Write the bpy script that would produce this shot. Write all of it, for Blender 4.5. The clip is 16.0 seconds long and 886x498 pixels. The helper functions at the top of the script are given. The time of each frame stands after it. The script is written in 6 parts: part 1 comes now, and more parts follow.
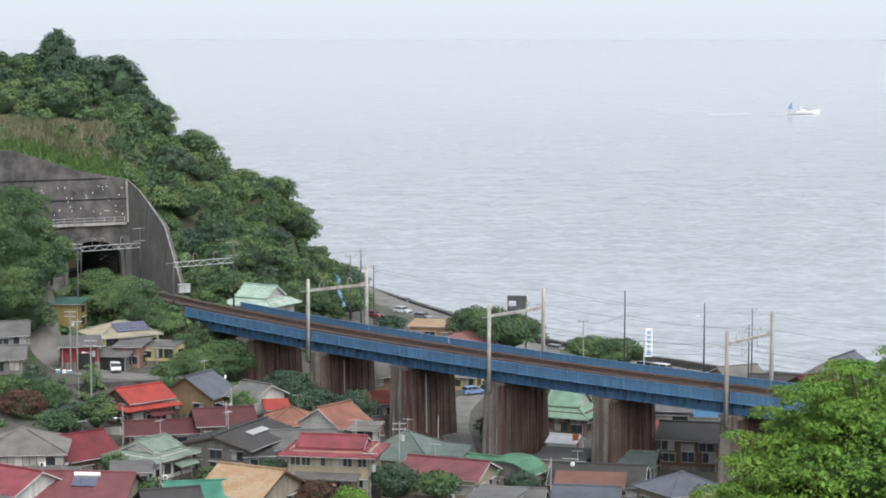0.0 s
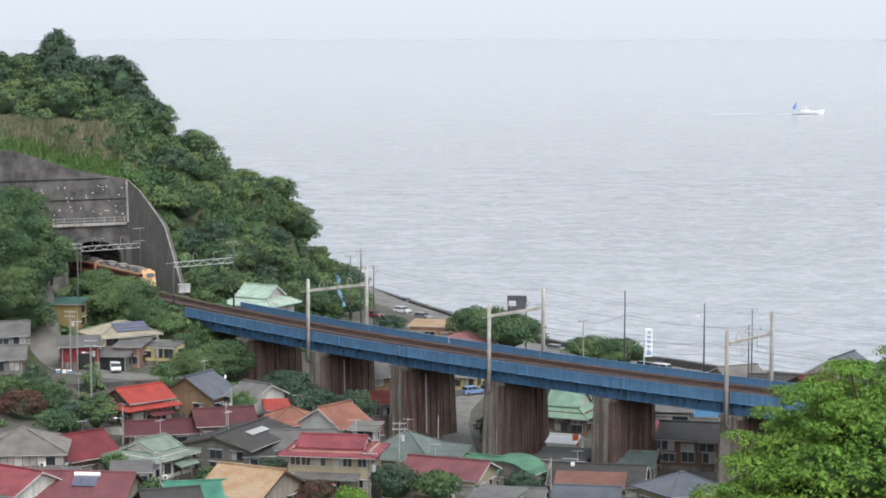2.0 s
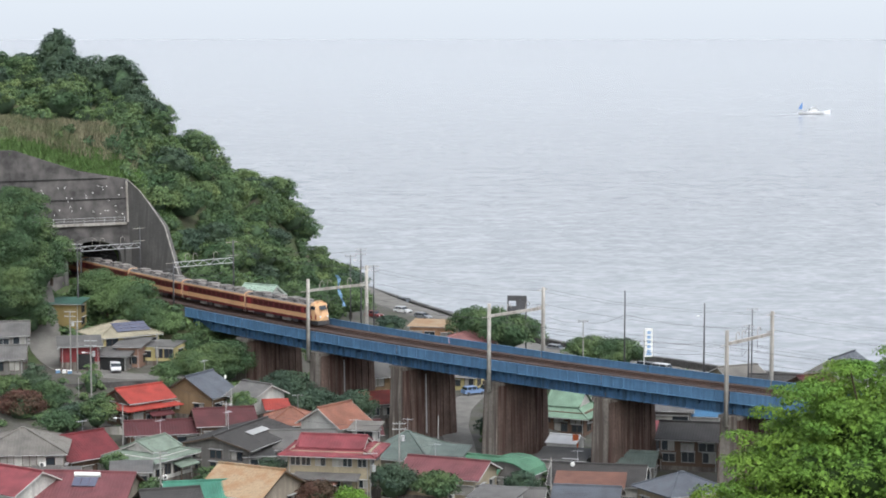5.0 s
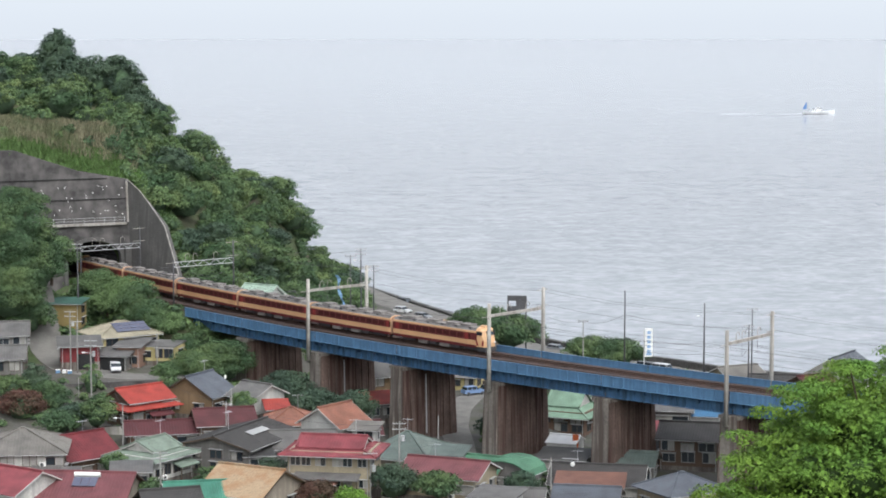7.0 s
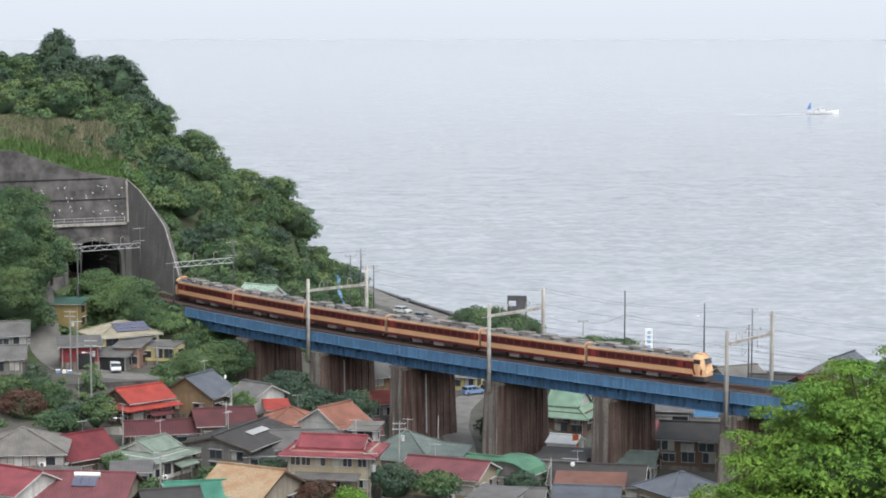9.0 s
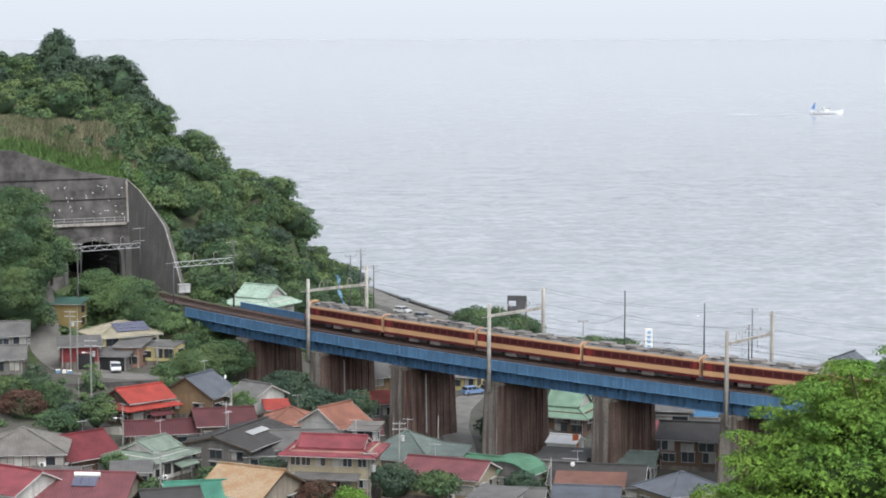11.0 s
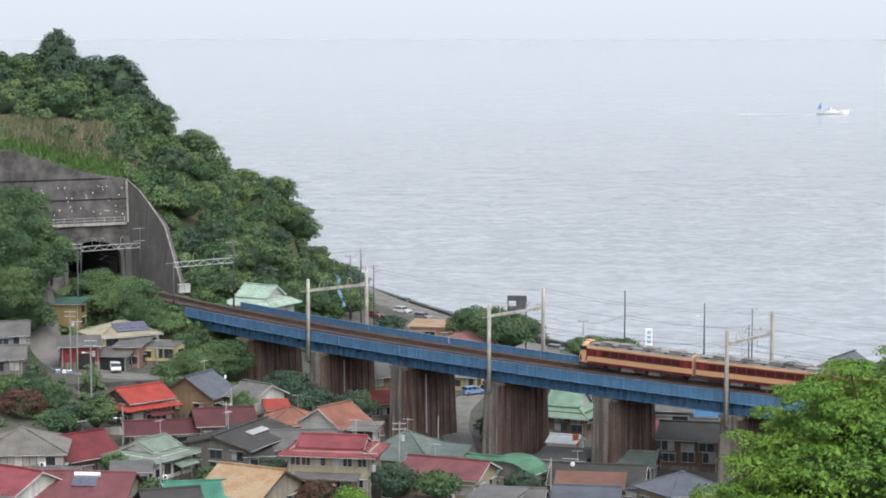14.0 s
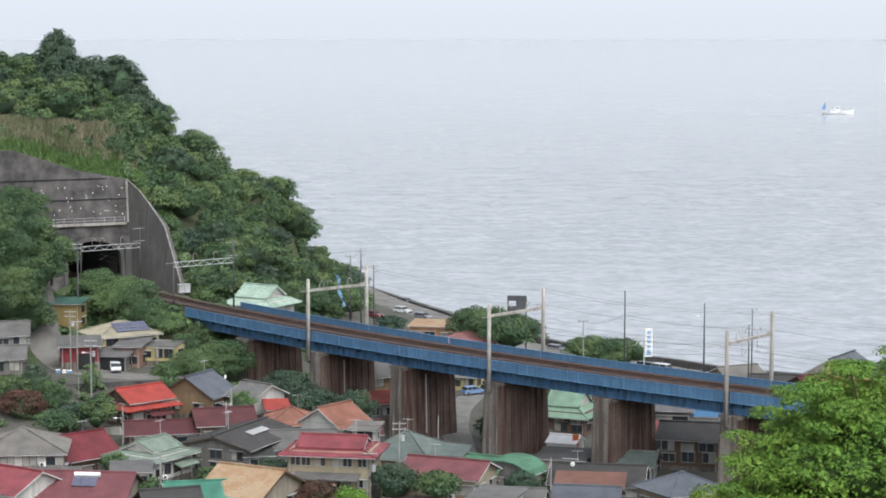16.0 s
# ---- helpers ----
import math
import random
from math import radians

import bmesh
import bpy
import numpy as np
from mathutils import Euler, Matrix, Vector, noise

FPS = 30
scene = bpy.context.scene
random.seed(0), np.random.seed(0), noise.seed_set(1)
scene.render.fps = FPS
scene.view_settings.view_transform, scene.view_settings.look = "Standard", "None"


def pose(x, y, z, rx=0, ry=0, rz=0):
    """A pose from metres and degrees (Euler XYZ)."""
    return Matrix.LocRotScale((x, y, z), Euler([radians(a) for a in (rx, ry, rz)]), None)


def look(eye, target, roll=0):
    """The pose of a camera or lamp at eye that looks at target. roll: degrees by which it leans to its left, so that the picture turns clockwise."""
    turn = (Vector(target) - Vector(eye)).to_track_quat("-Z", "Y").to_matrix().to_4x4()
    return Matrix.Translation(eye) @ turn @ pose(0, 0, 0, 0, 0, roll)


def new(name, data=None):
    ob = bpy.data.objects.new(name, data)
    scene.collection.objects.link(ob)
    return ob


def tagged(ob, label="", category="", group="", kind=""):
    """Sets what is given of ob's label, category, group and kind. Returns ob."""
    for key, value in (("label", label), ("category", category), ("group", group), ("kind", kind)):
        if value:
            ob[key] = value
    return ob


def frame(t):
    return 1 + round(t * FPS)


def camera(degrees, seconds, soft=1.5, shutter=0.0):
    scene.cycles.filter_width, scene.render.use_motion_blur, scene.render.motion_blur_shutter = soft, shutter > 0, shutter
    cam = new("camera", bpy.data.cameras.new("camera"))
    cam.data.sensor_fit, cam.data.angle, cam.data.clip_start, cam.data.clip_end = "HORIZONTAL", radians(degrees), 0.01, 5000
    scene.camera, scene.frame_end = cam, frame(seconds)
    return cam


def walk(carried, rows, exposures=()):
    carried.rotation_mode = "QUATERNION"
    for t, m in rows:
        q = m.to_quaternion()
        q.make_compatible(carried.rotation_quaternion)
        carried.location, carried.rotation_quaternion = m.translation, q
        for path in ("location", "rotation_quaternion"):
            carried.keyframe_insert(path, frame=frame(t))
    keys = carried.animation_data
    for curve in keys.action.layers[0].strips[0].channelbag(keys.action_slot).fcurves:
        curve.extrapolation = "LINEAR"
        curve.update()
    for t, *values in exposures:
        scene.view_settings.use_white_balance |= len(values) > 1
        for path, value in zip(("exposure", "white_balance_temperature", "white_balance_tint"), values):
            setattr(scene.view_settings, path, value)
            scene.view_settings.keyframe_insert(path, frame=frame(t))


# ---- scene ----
# a fixed camera high on the hillside, looking down over the village to the sea
cam = camera(22.22, 16.0, soft=1.8)
EYE = pose(0, 0, 82, 83.668, 0, 0)
walk(cam, [(0, EYE), (16.0, EYE)], exposures=[(0, 0.75, 6200, 8), (16.0, 0.75, 6200, 8)])

# ---- world and sun: bright overcast noon over the sea ----
world = bpy.data.worlds.new("overcast_sky")
scene.world = world
world.use_nodes = True
wn, wl = world.node_tree.nodes, world.node_tree.links
sky = wn.new("ShaderNodeTexSky")
sky.sky_type = 'NISHITA'
sky.sun_disc = False
sky.sun_elevation = radians(58)
sky.sun_rotation = radians(150)
sky.air_density, sky.dust_density, sky.ozone_density = 1.0, 6.0, 1.0
soft_sky = wn.new("ShaderNodeHueSaturation")
soft_sky.inputs["Saturation"].default_value = 0.35
wl.new(sky.outputs[0], soft_sky.inputs["Color"])
wl.new(soft_sky.outputs[0], wn["Background"].inputs["Color"])
wn["Background"].inputs["Strength"].default_value = 0.14
sun_lamp = bpy.data.lights.new("sun", 'SUN')
sun_lamp.energy, sun_lamp.angle, sun_lamp.color = 0.7, radians(40), (1.0, 0.97, 0.92)
sun = new("sun", sun_lamp)
sun.matrix_world = look((60, -80, 200), (0, 300, 0))
tagged(sun, kind="structure")


# ---- materials ----
def mat(name, color, rough=0.75, metal=0.0, var=0.3, fine=6.0, coarse=0.6, bump=0.15, islands=0.0, each=0.0,
        streak=None, spec=0.5, coarse_to=None, depth=0.02):
    """Base colour with grain, larger stains, streaks down the face and a slight relief."""
    m = bpy.data.materials.new(name)
    m.use_nodes = True
    n, l = m.node_tree.nodes, m.node_tree.links
    b = n["Principled BSDF"]
    b.inputs["Roughness"].default_value, b.inputs["Metallic"].default_value = rough, metal
    b.inputs["Specular IOR Level"].default_value = spec
    geo = n.new("ShaderNodeNewGeometry")
    tex = n.new("ShaderNodeTexNoise")
    tex.inputs["Scale"].default_value, tex.inputs["Detail"].default_value = fine, 6
    big = n.new("ShaderNodeTexNoise")
    big.inputs["Scale"].default_value, big.inputs["Detail"].default_value = coarse, 5
    for node in (tex, big):
        l.new(geo.outputs["Position"], node.inputs["Vector"])

    def shade(fac, low, high, colour_in):
        ramp = n.new("ShaderNodeMapRange")
        ramp.inputs["From Min"].default_value, ramp.inputs["From Max"].default_value = 0.3, 0.7
        ramp.inputs["To Min"].default_value, ramp.inputs["To Max"].default_value = low, high
        l.new(fac, ramp.inputs["Value"])
        mul = n.new("ShaderNodeVectorMath")
        mul.operation = 'SCALE'
        if isinstance(colour_in, tuple):
            mul.inputs[0].default_value = colour_in
        else:
            l.new(colour_in, mul.inputs[0])
        l.new(ramp.outputs[0], mul.inputs["Scale"])
        return mul.outputs[0]

    def mixed(fac, lo, hi, a, colour):
        ramp = n.new("ShaderNodeMapRange")
        ramp.inputs["From Min"].default_value, ramp.inputs["From Max"].default_value = lo, hi
        l.new(fac, ramp.inputs["Value"])
        mx = n.new("ShaderNodeMix")
        mx.data_type = 'RGBA'
        l.new(ramp.outputs[0], mx.inputs["Factor"])
        l.new(a, mx.inputs["A"])
        mx.inputs["B"].default_value = (*colour, 1)
        return mx.outputs["Result"]

    c = shade(tex.outputs["Fac"], 1 - var * 0.6, 1 + var * 0.6, tuple(color))
    if coarse_to:
        c = mixed(big.outputs["Fac"], 0.42, 0.66, c, coarse_to)
    else:
        c = shade(big.outputs["Fac"], 1 - var, 1 + var, c)
    if streak:
        st = n.new("ShaderNodeTexNoise")
        st.inputs["Scale"].default_value, st.inputs["Detail"].default_value = 1.0, 5
        mp = n.new("ShaderNodeMapping")
        mp.inputs["Scale"].default_value = (1.6, 1.6, 0.07)
        l.new(geo.outputs["Position"], mp.inputs["Vector"])
        l.new(mp.outputs[0], st.inputs["Vector"])
        c = mixed(st.outputs["Fac"], 0.44, 0.62, c, streak)
    if islands:
        c = shade(geo.outputs["Random Per Island"], 1 - islands, 1 + islands, c)
    if each:
        info = n.new("ShaderNodeObjectInfo")
        c = shade(info.outputs["Random"], 1 - each, 1 + each, c)
    l.new(c, b.inputs["Base Color"])
    if bump:
        bp = n.new("ShaderNodeBump")
        bp.inputs["Strength"].default_value, bp.inputs["Distance"].default_value = bump, depth
        l.new(tex.outputs["Fac"], bp.inputs["Height"])
        l.new(bp.outputs[0], b.inputs["Normal"])
    return m


def leaf_mat(name, color, color_b, islands=0.2):
    m = mat(name, color, rough=0.6, var=0.35, fine=1.2, coarse=0.16, bump=0, islands=islands, spec=0.16, coarse_to=color_b)
    return m


M = {
    "blue": mat("weathered_blue_paint", (0.085, 0.18, 0.308), 0.55, var=0.16, streak=(0.07, 0.148, 0.255)),
    "blue_dark": mat("dark_blue_paint", (0.06, 0.14, 0.265), 0.55, var=0.25, streak=(0.04, 0.09, 0.16)),
    "pier": mat("rust_stained_concrete", (0.105, 0.072, 0.06), 0.9, var=0.4, fine=3, coarse=0.25, streak=(0.052, 0.025, 0.02), bump=0.4),
    "pier_end": mat("grey_concrete", (0.165, 0.148, 0.13), 0.9, var=0.35, fine=3, coarse=0.3, streak=(0.075, 0.058, 0.05), bump=0.4),
    "concrete": mat("pale_concrete", (0.33, 0.315, 0.29), 0.85, var=0.25, fine=4, streak=(0.22, 0.20, 0.18)),
    "wall_dark": mat("blackened_shotcrete", (0.05, 0.047, 0.047), 0.92, var=0.6, fine=1.1, coarse=0.3, bump=0.6, depth=0.1, coarse_to=(0.12, 0.112, 0.108)),
    "wall_wing": mat("grey_shotcrete", (0.09, 0.087, 0.084), 0.92, var=0.25, fine=2.5, coarse=0.25, streak=(0.072, 0.07, 0.067), bump=0.6, depth=0.1),
    "black": mat("black_and_shade", (0.015, 0.015, 0.016), 0.9, var=0.3),
    "ballast": mat("rusty_ballast", (0.056, 0.035, 0.03), 0.95, var=0.4, fine=9, coarse=0.8, bump=0.6),
    "rail": mat("rusty_rail", (0.085, 0.052, 0.038), 0.55, metal=0.4, var=0.2),
    "asphalt": mat("asphalt", (0.095, 0.094, 0.092), 0.9, var=0.25, fine=8, coarse=0.3),
    "yard": mat("yard_concrete_and_gravel", (0.08, 0.075, 0.068), 0.92, var=0.4, fine=3, coarse=0.3, bump=0.4, coarse_to=(0.06, 0.064, 0.04)),
    "soil": mat("grassy_soil", (0.05, 0.075, 0.026), 0.95, var=0.5, fine=2.2, coarse=0.12, bump=0.6, coarse_to=(0.075, 0.066, 0.042)),
    "rock": mat("shore_rock", (0.06, 0.058, 0.055), 0.9, var=0.5, fine=2, coarse=0.4, bump=0.8, depth=0.3),
    "steel": mat("galvanised_steel", (0.42, 0.43, 0.44), 0.5, metal=0.3, var=0.2),
    "steel_dark": mat("dark_steel", (0.06, 0.06, 0.065), 0.6, var=0.2),
    "wire": mat("wire", (0.05, 0.05, 0.055), 0.6, var=0.1),
    "glass": mat("window_glass", (0.03, 0.037, 0.045), 0.08, var=0.1, spec=0.8),
    "train_glass": mat("dim_train_window", (0.062, 0.018, 0.018), 0.35, var=0.2, spec=0.2),
    "curtain": mat("curtained_window", (0.30, 0.29, 0.27), 0.3, var=0.25, spec=0.6),
    "alu": mat("window_frame_metal", (0.33, 0.33, 0.33), 0.45, var=0.1),
    "timber": mat("dark_window_timber", (0.07, 0.05, 0.04), 0.7, var=0.2),
    "white": mat("white_paint", (0.72, 0.72, 0.70), 0.6, var=0.1),
    "train_cream": mat("cream_train_paint", (0.60, 0.365, 0.195), 0.4, var=0.08, coarse=0.3),
    "train_red": mat("maroon_train_paint", (0.115, 0.02, 0.022), 0.4, var=0.1, coarse=0.3),
    "train_roof": mat("grey_train_roof", (0.20, 0.185, 0.175), 0.8, var=0.3),
    "bark": mat("bark", (0.07, 0.05, 0.035), 0.95, var=0.4),
    # leaf greens carry a bluish haze tint and patches for lit and shadowed foliage
    "leaf": leaf_mat("broadleaf_green", (0.048, 0.088, 0.042), (0.108, 0.155, 0.062)),
    "leaf_bright": leaf_mat("fresh_leaf_green", (0.15, 0.245, 0.036), (0.08, 0.17, 0.03)),
    "leaf_dark": leaf_mat("conifer_green", (0.044, 0.072, 0.05), (0.066, 0.1, 0.06)),
    "leaf_mid": leaf_mat("shrub_green", (0.1, 0.155, 0.062), (0.05, 0.088, 0.044)),
    "leaf_red": leaf_mat("reddish_shrub", (0.09, 0.045, 0.035), (0.06, 0.05, 0.03)),
    "leaf_fresh": leaf_mat("young_leaf_green", (0.075, 0.12, 0.05), (0.135, 0.18, 0.07)),
    "straw": leaf_mat("dry_grass", (0.19, 0.18, 0.118), (0.125, 0.145, 0.075)),
    "grass": leaf_mat("long_grass", (0.085, 0.15, 0.045), (0.10, 0.165, 0.055)),
    # dark green that paints the shade inside the great tree's crown
    "leaf_shade": mat("shaded_crown_inside", (0.045, 0.085, 0.02), 0.9, var=0.5, fine=3, coarse=0.6, bump=0.5, depth=0.1),
    # shadow tone for the solid masses that show between the leafy pads
    "core": mat("crown_gap_shade", (0.048, 0.082, 0.042), 0.95, var=0.5, fine=2, coarse=0.3, bump=0.3),
}
ROOF = {
    "red": (0.26, 0.06, 0.072), "vermilion": (0.38, 0.055, 0.04), "orange": (0.29, 0.125, 0.085), "dark": (0.06, 0.057, 0.056),
    "tan": (0.42, 0.28, 0.16), "mint": (0.22, 0.275, 0.225), "slate": (0.11, 0.123, 0.148), "maroon": (0.11, 0.03, 0.034),
    "crimson": (0.165, 0.026, 0.032), "stone": (0.19, 0.178, 0.16), "teal": (0.07, 0.24, 0.17), "grey": (0.155, 0.15, 0.145),
    "butter": (0.37, 0.335, 0.245), "green": (0.095, 0.225, 0.14), "sage": (0.13, 0.165, 0.15), "brown": (0.20, 0.095, 0.07),
    "palegreen": (0.37, 0.49, 0.40), "pink": (0.42, 0.20, 0.19), "forest": (0.05, 0.13, 0.10), "azure": (0.06, 0.2, 0.38), "snow": (0.82, 0.83, 0.85),
    # the green here is darkened for a pale roof that lies in shade
    "shaded_green": (0.21, 0.33, 0.24), "rose": (0.19, 0.066, 0.074),
}
WALL = {
    "cream": (0.40, 0.34, 0.24), "white": (0.58, 0.57, 0.54), "tan": (0.25, 0.165, 0.092), "yellow": (0.50, 0.43, 0.20), "grey": (0.19, 0.18, 0.17),
    "brown": (0.13, 0.085, 0.06), "crimson": (0.20, 0.03, 0.035), "mustard": (0.28, 0.21, 0.08), "salmon": (0.33, 0.20, 0.15), "black": (0.045, 0.042, 0.042),
    "timber": (0.16, 0.10, 0.07), "beige": (0.36, 0.31, 0.25), "apricot": (0.50, 0.29, 0.17),
}
RM = {k: mat(k + "_roofing", tuple(0.72 * v for v in c), 0.6, var=0.26, fine=5, coarse=0.5, bump=0.1) for k, c in ROOF.items()}
RM["snow"] = mat("white_sheet_roofing", (0.8, 0.81, 0.82), 0.6, var=0.08)
RM["tan"] = mat("rusting_tan_roofing", (0.32, 0.235, 0.15), 0.7, var=0.3, fine=3, coarse=0.45, coarse_to=(0.27, 0.15, 0.075))
WM = {k: mat(k + "_plaster", tuple(0.78 * v for v in c), 0.85, var=0.2, fine=4, coarse=0.5, streak=tuple(0.66 * v for v in c)) for k, c in WALL.items()}

sea_mat = bpy.data.materials.new("sea_water")
sea_mat.use_nodes = True
sn, sl = sea_mat.node_tree.nodes, sea_mat.node_tree.links
sb = sn["Principled BSDF"]
sb.inputs["Roughness"].default_value = 0.16
sb.inputs["IOR"].default_value = 1.33
sgeo = sn.new("ShaderNodeNewGeometry")
heights = []
for k, (sx, sy, amount) in enumerate(((0.11, 0.13, 0.55), (0.4, 0.45, 0.45), (0.02, 0.03, 0.5))):
    smap = sn.new("ShaderNodeMapping")
    smap.inputs["Scale"].default_value = (sx, sy, 1)
    smap.inputs["Rotation"].default_value = (0, 0, radians(-12))
    sl.new(sgeo.outputs["Position"], smap.inputs["Vector"])
    stex = sn.new("ShaderNodeTexNoise")
    stex.inputs["Scale"].default_value, stex.inputs["Detail"].default_value = 1.0, 7
    sl.new(smap.outputs[0], stex.inputs["Vector"])
    smul = sn.new("ShaderNodeMath")
    smul.operation = 'MULTIPLY'
    smul.inputs[1].default_value = amount
    sl.new(stex.outputs["Fac"], smul.inputs[0])
    heights.append(smul.outputs[0])
sadd = sn.new("ShaderNodeMath")
sl.new(heights[0], sadd.inputs[0]), sl.new(heights[1], sadd.inputs[1])
sadd2 = sn.new("ShaderNodeMath")
sl.new(sadd.outputs[0], sadd2.inputs[0]), sl.new(heights[2], sadd2.inputs[1])
sbump = sn.new("ShaderNodeBump")
sbump.inputs["Strength"].default_value, sbump.inputs["Distance"].default_value = 0.095, 1.0
sl.new(sadd2.outputs[0], sbump.inputs["Height"])
sl.new(sbump.outputs[0], sb.inputs["Normal"])
# sky glare and ripple light are painted into the base colour, with current lines
stints = []
for k, (sx, sy, lo, hi) in enumerate(((0.006, 0.011, 0.35, 0.68), (0.06, 0.085, 0.38, 0.66), (0.24, 0.26, 0.4, 0.64))):
    smap = sn.new("ShaderNodeMapping")
    smap.inputs["Scale"].default_value = (sx, sy, 1)
    smap.inputs["Rotation"].default_value = (0, 0, radians(6 - 7 * k))
    sl.new(sgeo.outputs["Position"], smap.inputs["Vector"])
    stex = sn.new("ShaderNodeTexNoise")
    stex.inputs["Scale"].default_value, stex.inputs["Detail"].default_value, stex.inputs["Distortion"].default_value = 1.0, 8, 0.6
    sl.new(smap.outputs[0], stex.inputs["Vector"])
    srange = sn.new("ShaderNodeMapRange")
    srange.inputs["From Min"].default_value, srange.inputs["From Max"].default_value = lo, hi
    sl.new(stex.outputs["Fac"], srange.inputs["Value"])
    stints.append(srange.outputs[0])
ssum = sn.new("ShaderNodeMath")
ssum.operation = 'MULTIPLY_ADD'
ssum.inputs[1].default_value = 0.35
sl.new(stints[0], ssum.inputs[0]), sl.new(stints[1], ssum.inputs[2])
ssum2 = sn.new("ShaderNodeMath")
ssum2.operation = 'MULTIPLY_ADD'
sl.new(stints[2], ssum2.inputs[0])
ssum2.inputs[1].default_value = 1.2
sl.new(ssum.outputs[0], ssum2.inputs[2])
smix = sn.new("ShaderNodeMapRange")
smix.data_type = 'FLOAT_VECTOR'
for axis, (a, b) in enumerate(((0.30, 0.43), (0.315, 0.445), (0.345, 0.47))):
    smix.inputs[9].default_value[axis], smix.inputs[10].default_value[axis] = a, b
    smix.inputs[7].default_value[axis], smix.inputs[8].default_value[axis] = 0.4, 2.2
sl.new(ssum2.outputs[0], smix.inputs[6])
sl.new(smix.outputs[1], sb.inputs["Base Color"])
M["sea"] = sea_mat


# ---- building helpers ----
def mesh_ob(name, verts, faces, material, parent=None, label="", smooth=False):
    me = bpy.data.meshes.new(name)
    me.from_pydata([tuple(v) for v in verts], [], [tuple(f) for f in faces])
    me.materials.append(material)
    if smooth:
        me.polygons.foreach_set("use_smooth", [True] * len(me.polygons))
    ob = new(name, me)
    if parent:
        ob.parent = parent
    return tagged(ob, label)


class Shape:
    """Collects boxes, prisms and tubes into one mesh."""

    def __init__(self):
        self.v, self.f = [], []

    def add(self, verts, faces):
        k = len(self.v)
        self.v += [Vector(v) for v in verts]
        self.f += [[i + k for i in f] for f in faces]
        return self

    def box(self, x0, x1, y0, y1, z0, z1, m=None):
        c = [Vector((x, y, z)) for z in (z0, z1) for x, y in ((x0, y0), (x1, y0), (x1, y1), (x0, y1))]
        if m:
            c = [m @ p for p in c]
        return self.add(c, [(3, 2, 1, 0), (4, 5, 6, 7), (0, 1, 5, 4), (1, 2, 6, 5), (2, 3, 7, 6), (3, 0, 4, 7)])

    def beam(self, a, b, w, h=None):
        """A square bar from a to b."""
        a, b = Vector(a), Vector(b)
        h = h or w
        m = (b - a).to_track_quat('X', 'Z').to_matrix().to_4x4()
        return self.box(0, (b - a).length, -w / 2, w / 2, -h / 2, h / 2, Matrix.Translation(a) @ m)

    def tube(self, a, b, r0, r1=None, n=8):
        a, b = Vector(a), Vector(b)
        r1 = r0 if r1 is None else r1
        q = (b - a).to_track_quat('Z', 'Y').to_matrix()
        ring = [q @ Vector((math.cos(i * math.tau / n), math.sin(i * math.tau / n), 0)) for i in range(n)]
        vs = [a + p * r0 for p in ring] + [b + p * r1 for p in ring]
        fs = [(i, (i + 1) % n, n + (i + 1) % n, n + i) for i in range(n)]
        return self.add(vs, fs + [tuple(range(n))[::-1], tuple(range(n, 2 * n))])

    def path(self, pts, r, n=5):
        """A bent tube through the points."""
        pts = [Vector(p) for p in pts]
        vs, fs = [], []
        for i, p in enumerate(pts):
            d = pts[min(i + 1, len(pts) - 1)] - pts[max(i - 1, 0)]
            q = d.to_track_quat('Z', 'Y').to_matrix()
            vs += [p + q @ Vector((r * math.cos(k * math.tau / n), r * math.sin(k * math.tau / n), 0)) for k in range(n)]
        for i in range(len(pts) - 1):
            fs += [(i * n + k, i * n + (k + 1) % n, (i + 1) * n + (k + 1) % n, (i + 1) * n + k) for k in range(n)]
        return self.add(vs, fs)

    def prism(self, poly, lo, hi, m=None):
        """A convex outline in x, y drawn up from lo to hi."""
        n = len(poly)
        c = [Vector((x, y, z)) for z in (lo, hi) for x, y in poly]
        if m:
            c = [m @ p for p in c]
        return self.add(c, [tuple(range(n))[::-1], tuple(range(n, 2 * n))] + [(i, (i + 1) % n, n + (i + 1) % n, n + i) for i in range(n)])

    def ball(self, c, rx, ry, rz, n=10):
        vs, fs = [], []
        for j in range(n // 2 + 1):
            a = math.pi * j / (n // 2)
            for i in range(n):
                b = math.tau * i / n
                vs.append((c[0] + rx * math.sin(a) * math.cos(b), c[1] + ry * math.sin(a) * math.sin(b), c[2] + rz * math.cos(a)))
        for j in range(n // 2):
            for i in range(n):
                fs.append((j * n + i, (j + 1) * n + i, (j + 1) * n + (i + 1) % n, j * n + (i + 1) % n))
        return self.add(vs, fs)

    def make(self, name, material, parent=None, label="", smooth=False, kind="", weld=False):
        ob = mesh_ob(name, self.v, self.f, material, parent, label, smooth)
        if weld:
            bm = bmesh.new()
            bm.from_mesh(ob.data)
            bmesh.ops.remove_doubles(bm, verts=bm.verts, dist=0.002)
            bm.to_mesh(ob.data)
            bm.free()
        return tagged(ob, kind=kind)


def thing(name, m, label, category, group=""):
    ob = new(name)
    ob.matrix_basis = m
    return tagged(ob, label, category, group)


# ---- the railway's line in plan: s runs from the shore side of the village up to the tunnel ----
_s = np.arange(-60.0, 165.01, 0.25)
_h = 2.50520 - 0.00226087 * _s + 1.067e-6 * _s ** 2
_x = np.concatenate([[0], np.cumsum(np.cos((_h[1:] + _h[:-1]) / 2) * 0.25)])
_y = np.concatenate([[0], np.cumsum(np.sin((_h[1:] + _h[:-1]) / 2) * 0.25)])
_i0 = 240
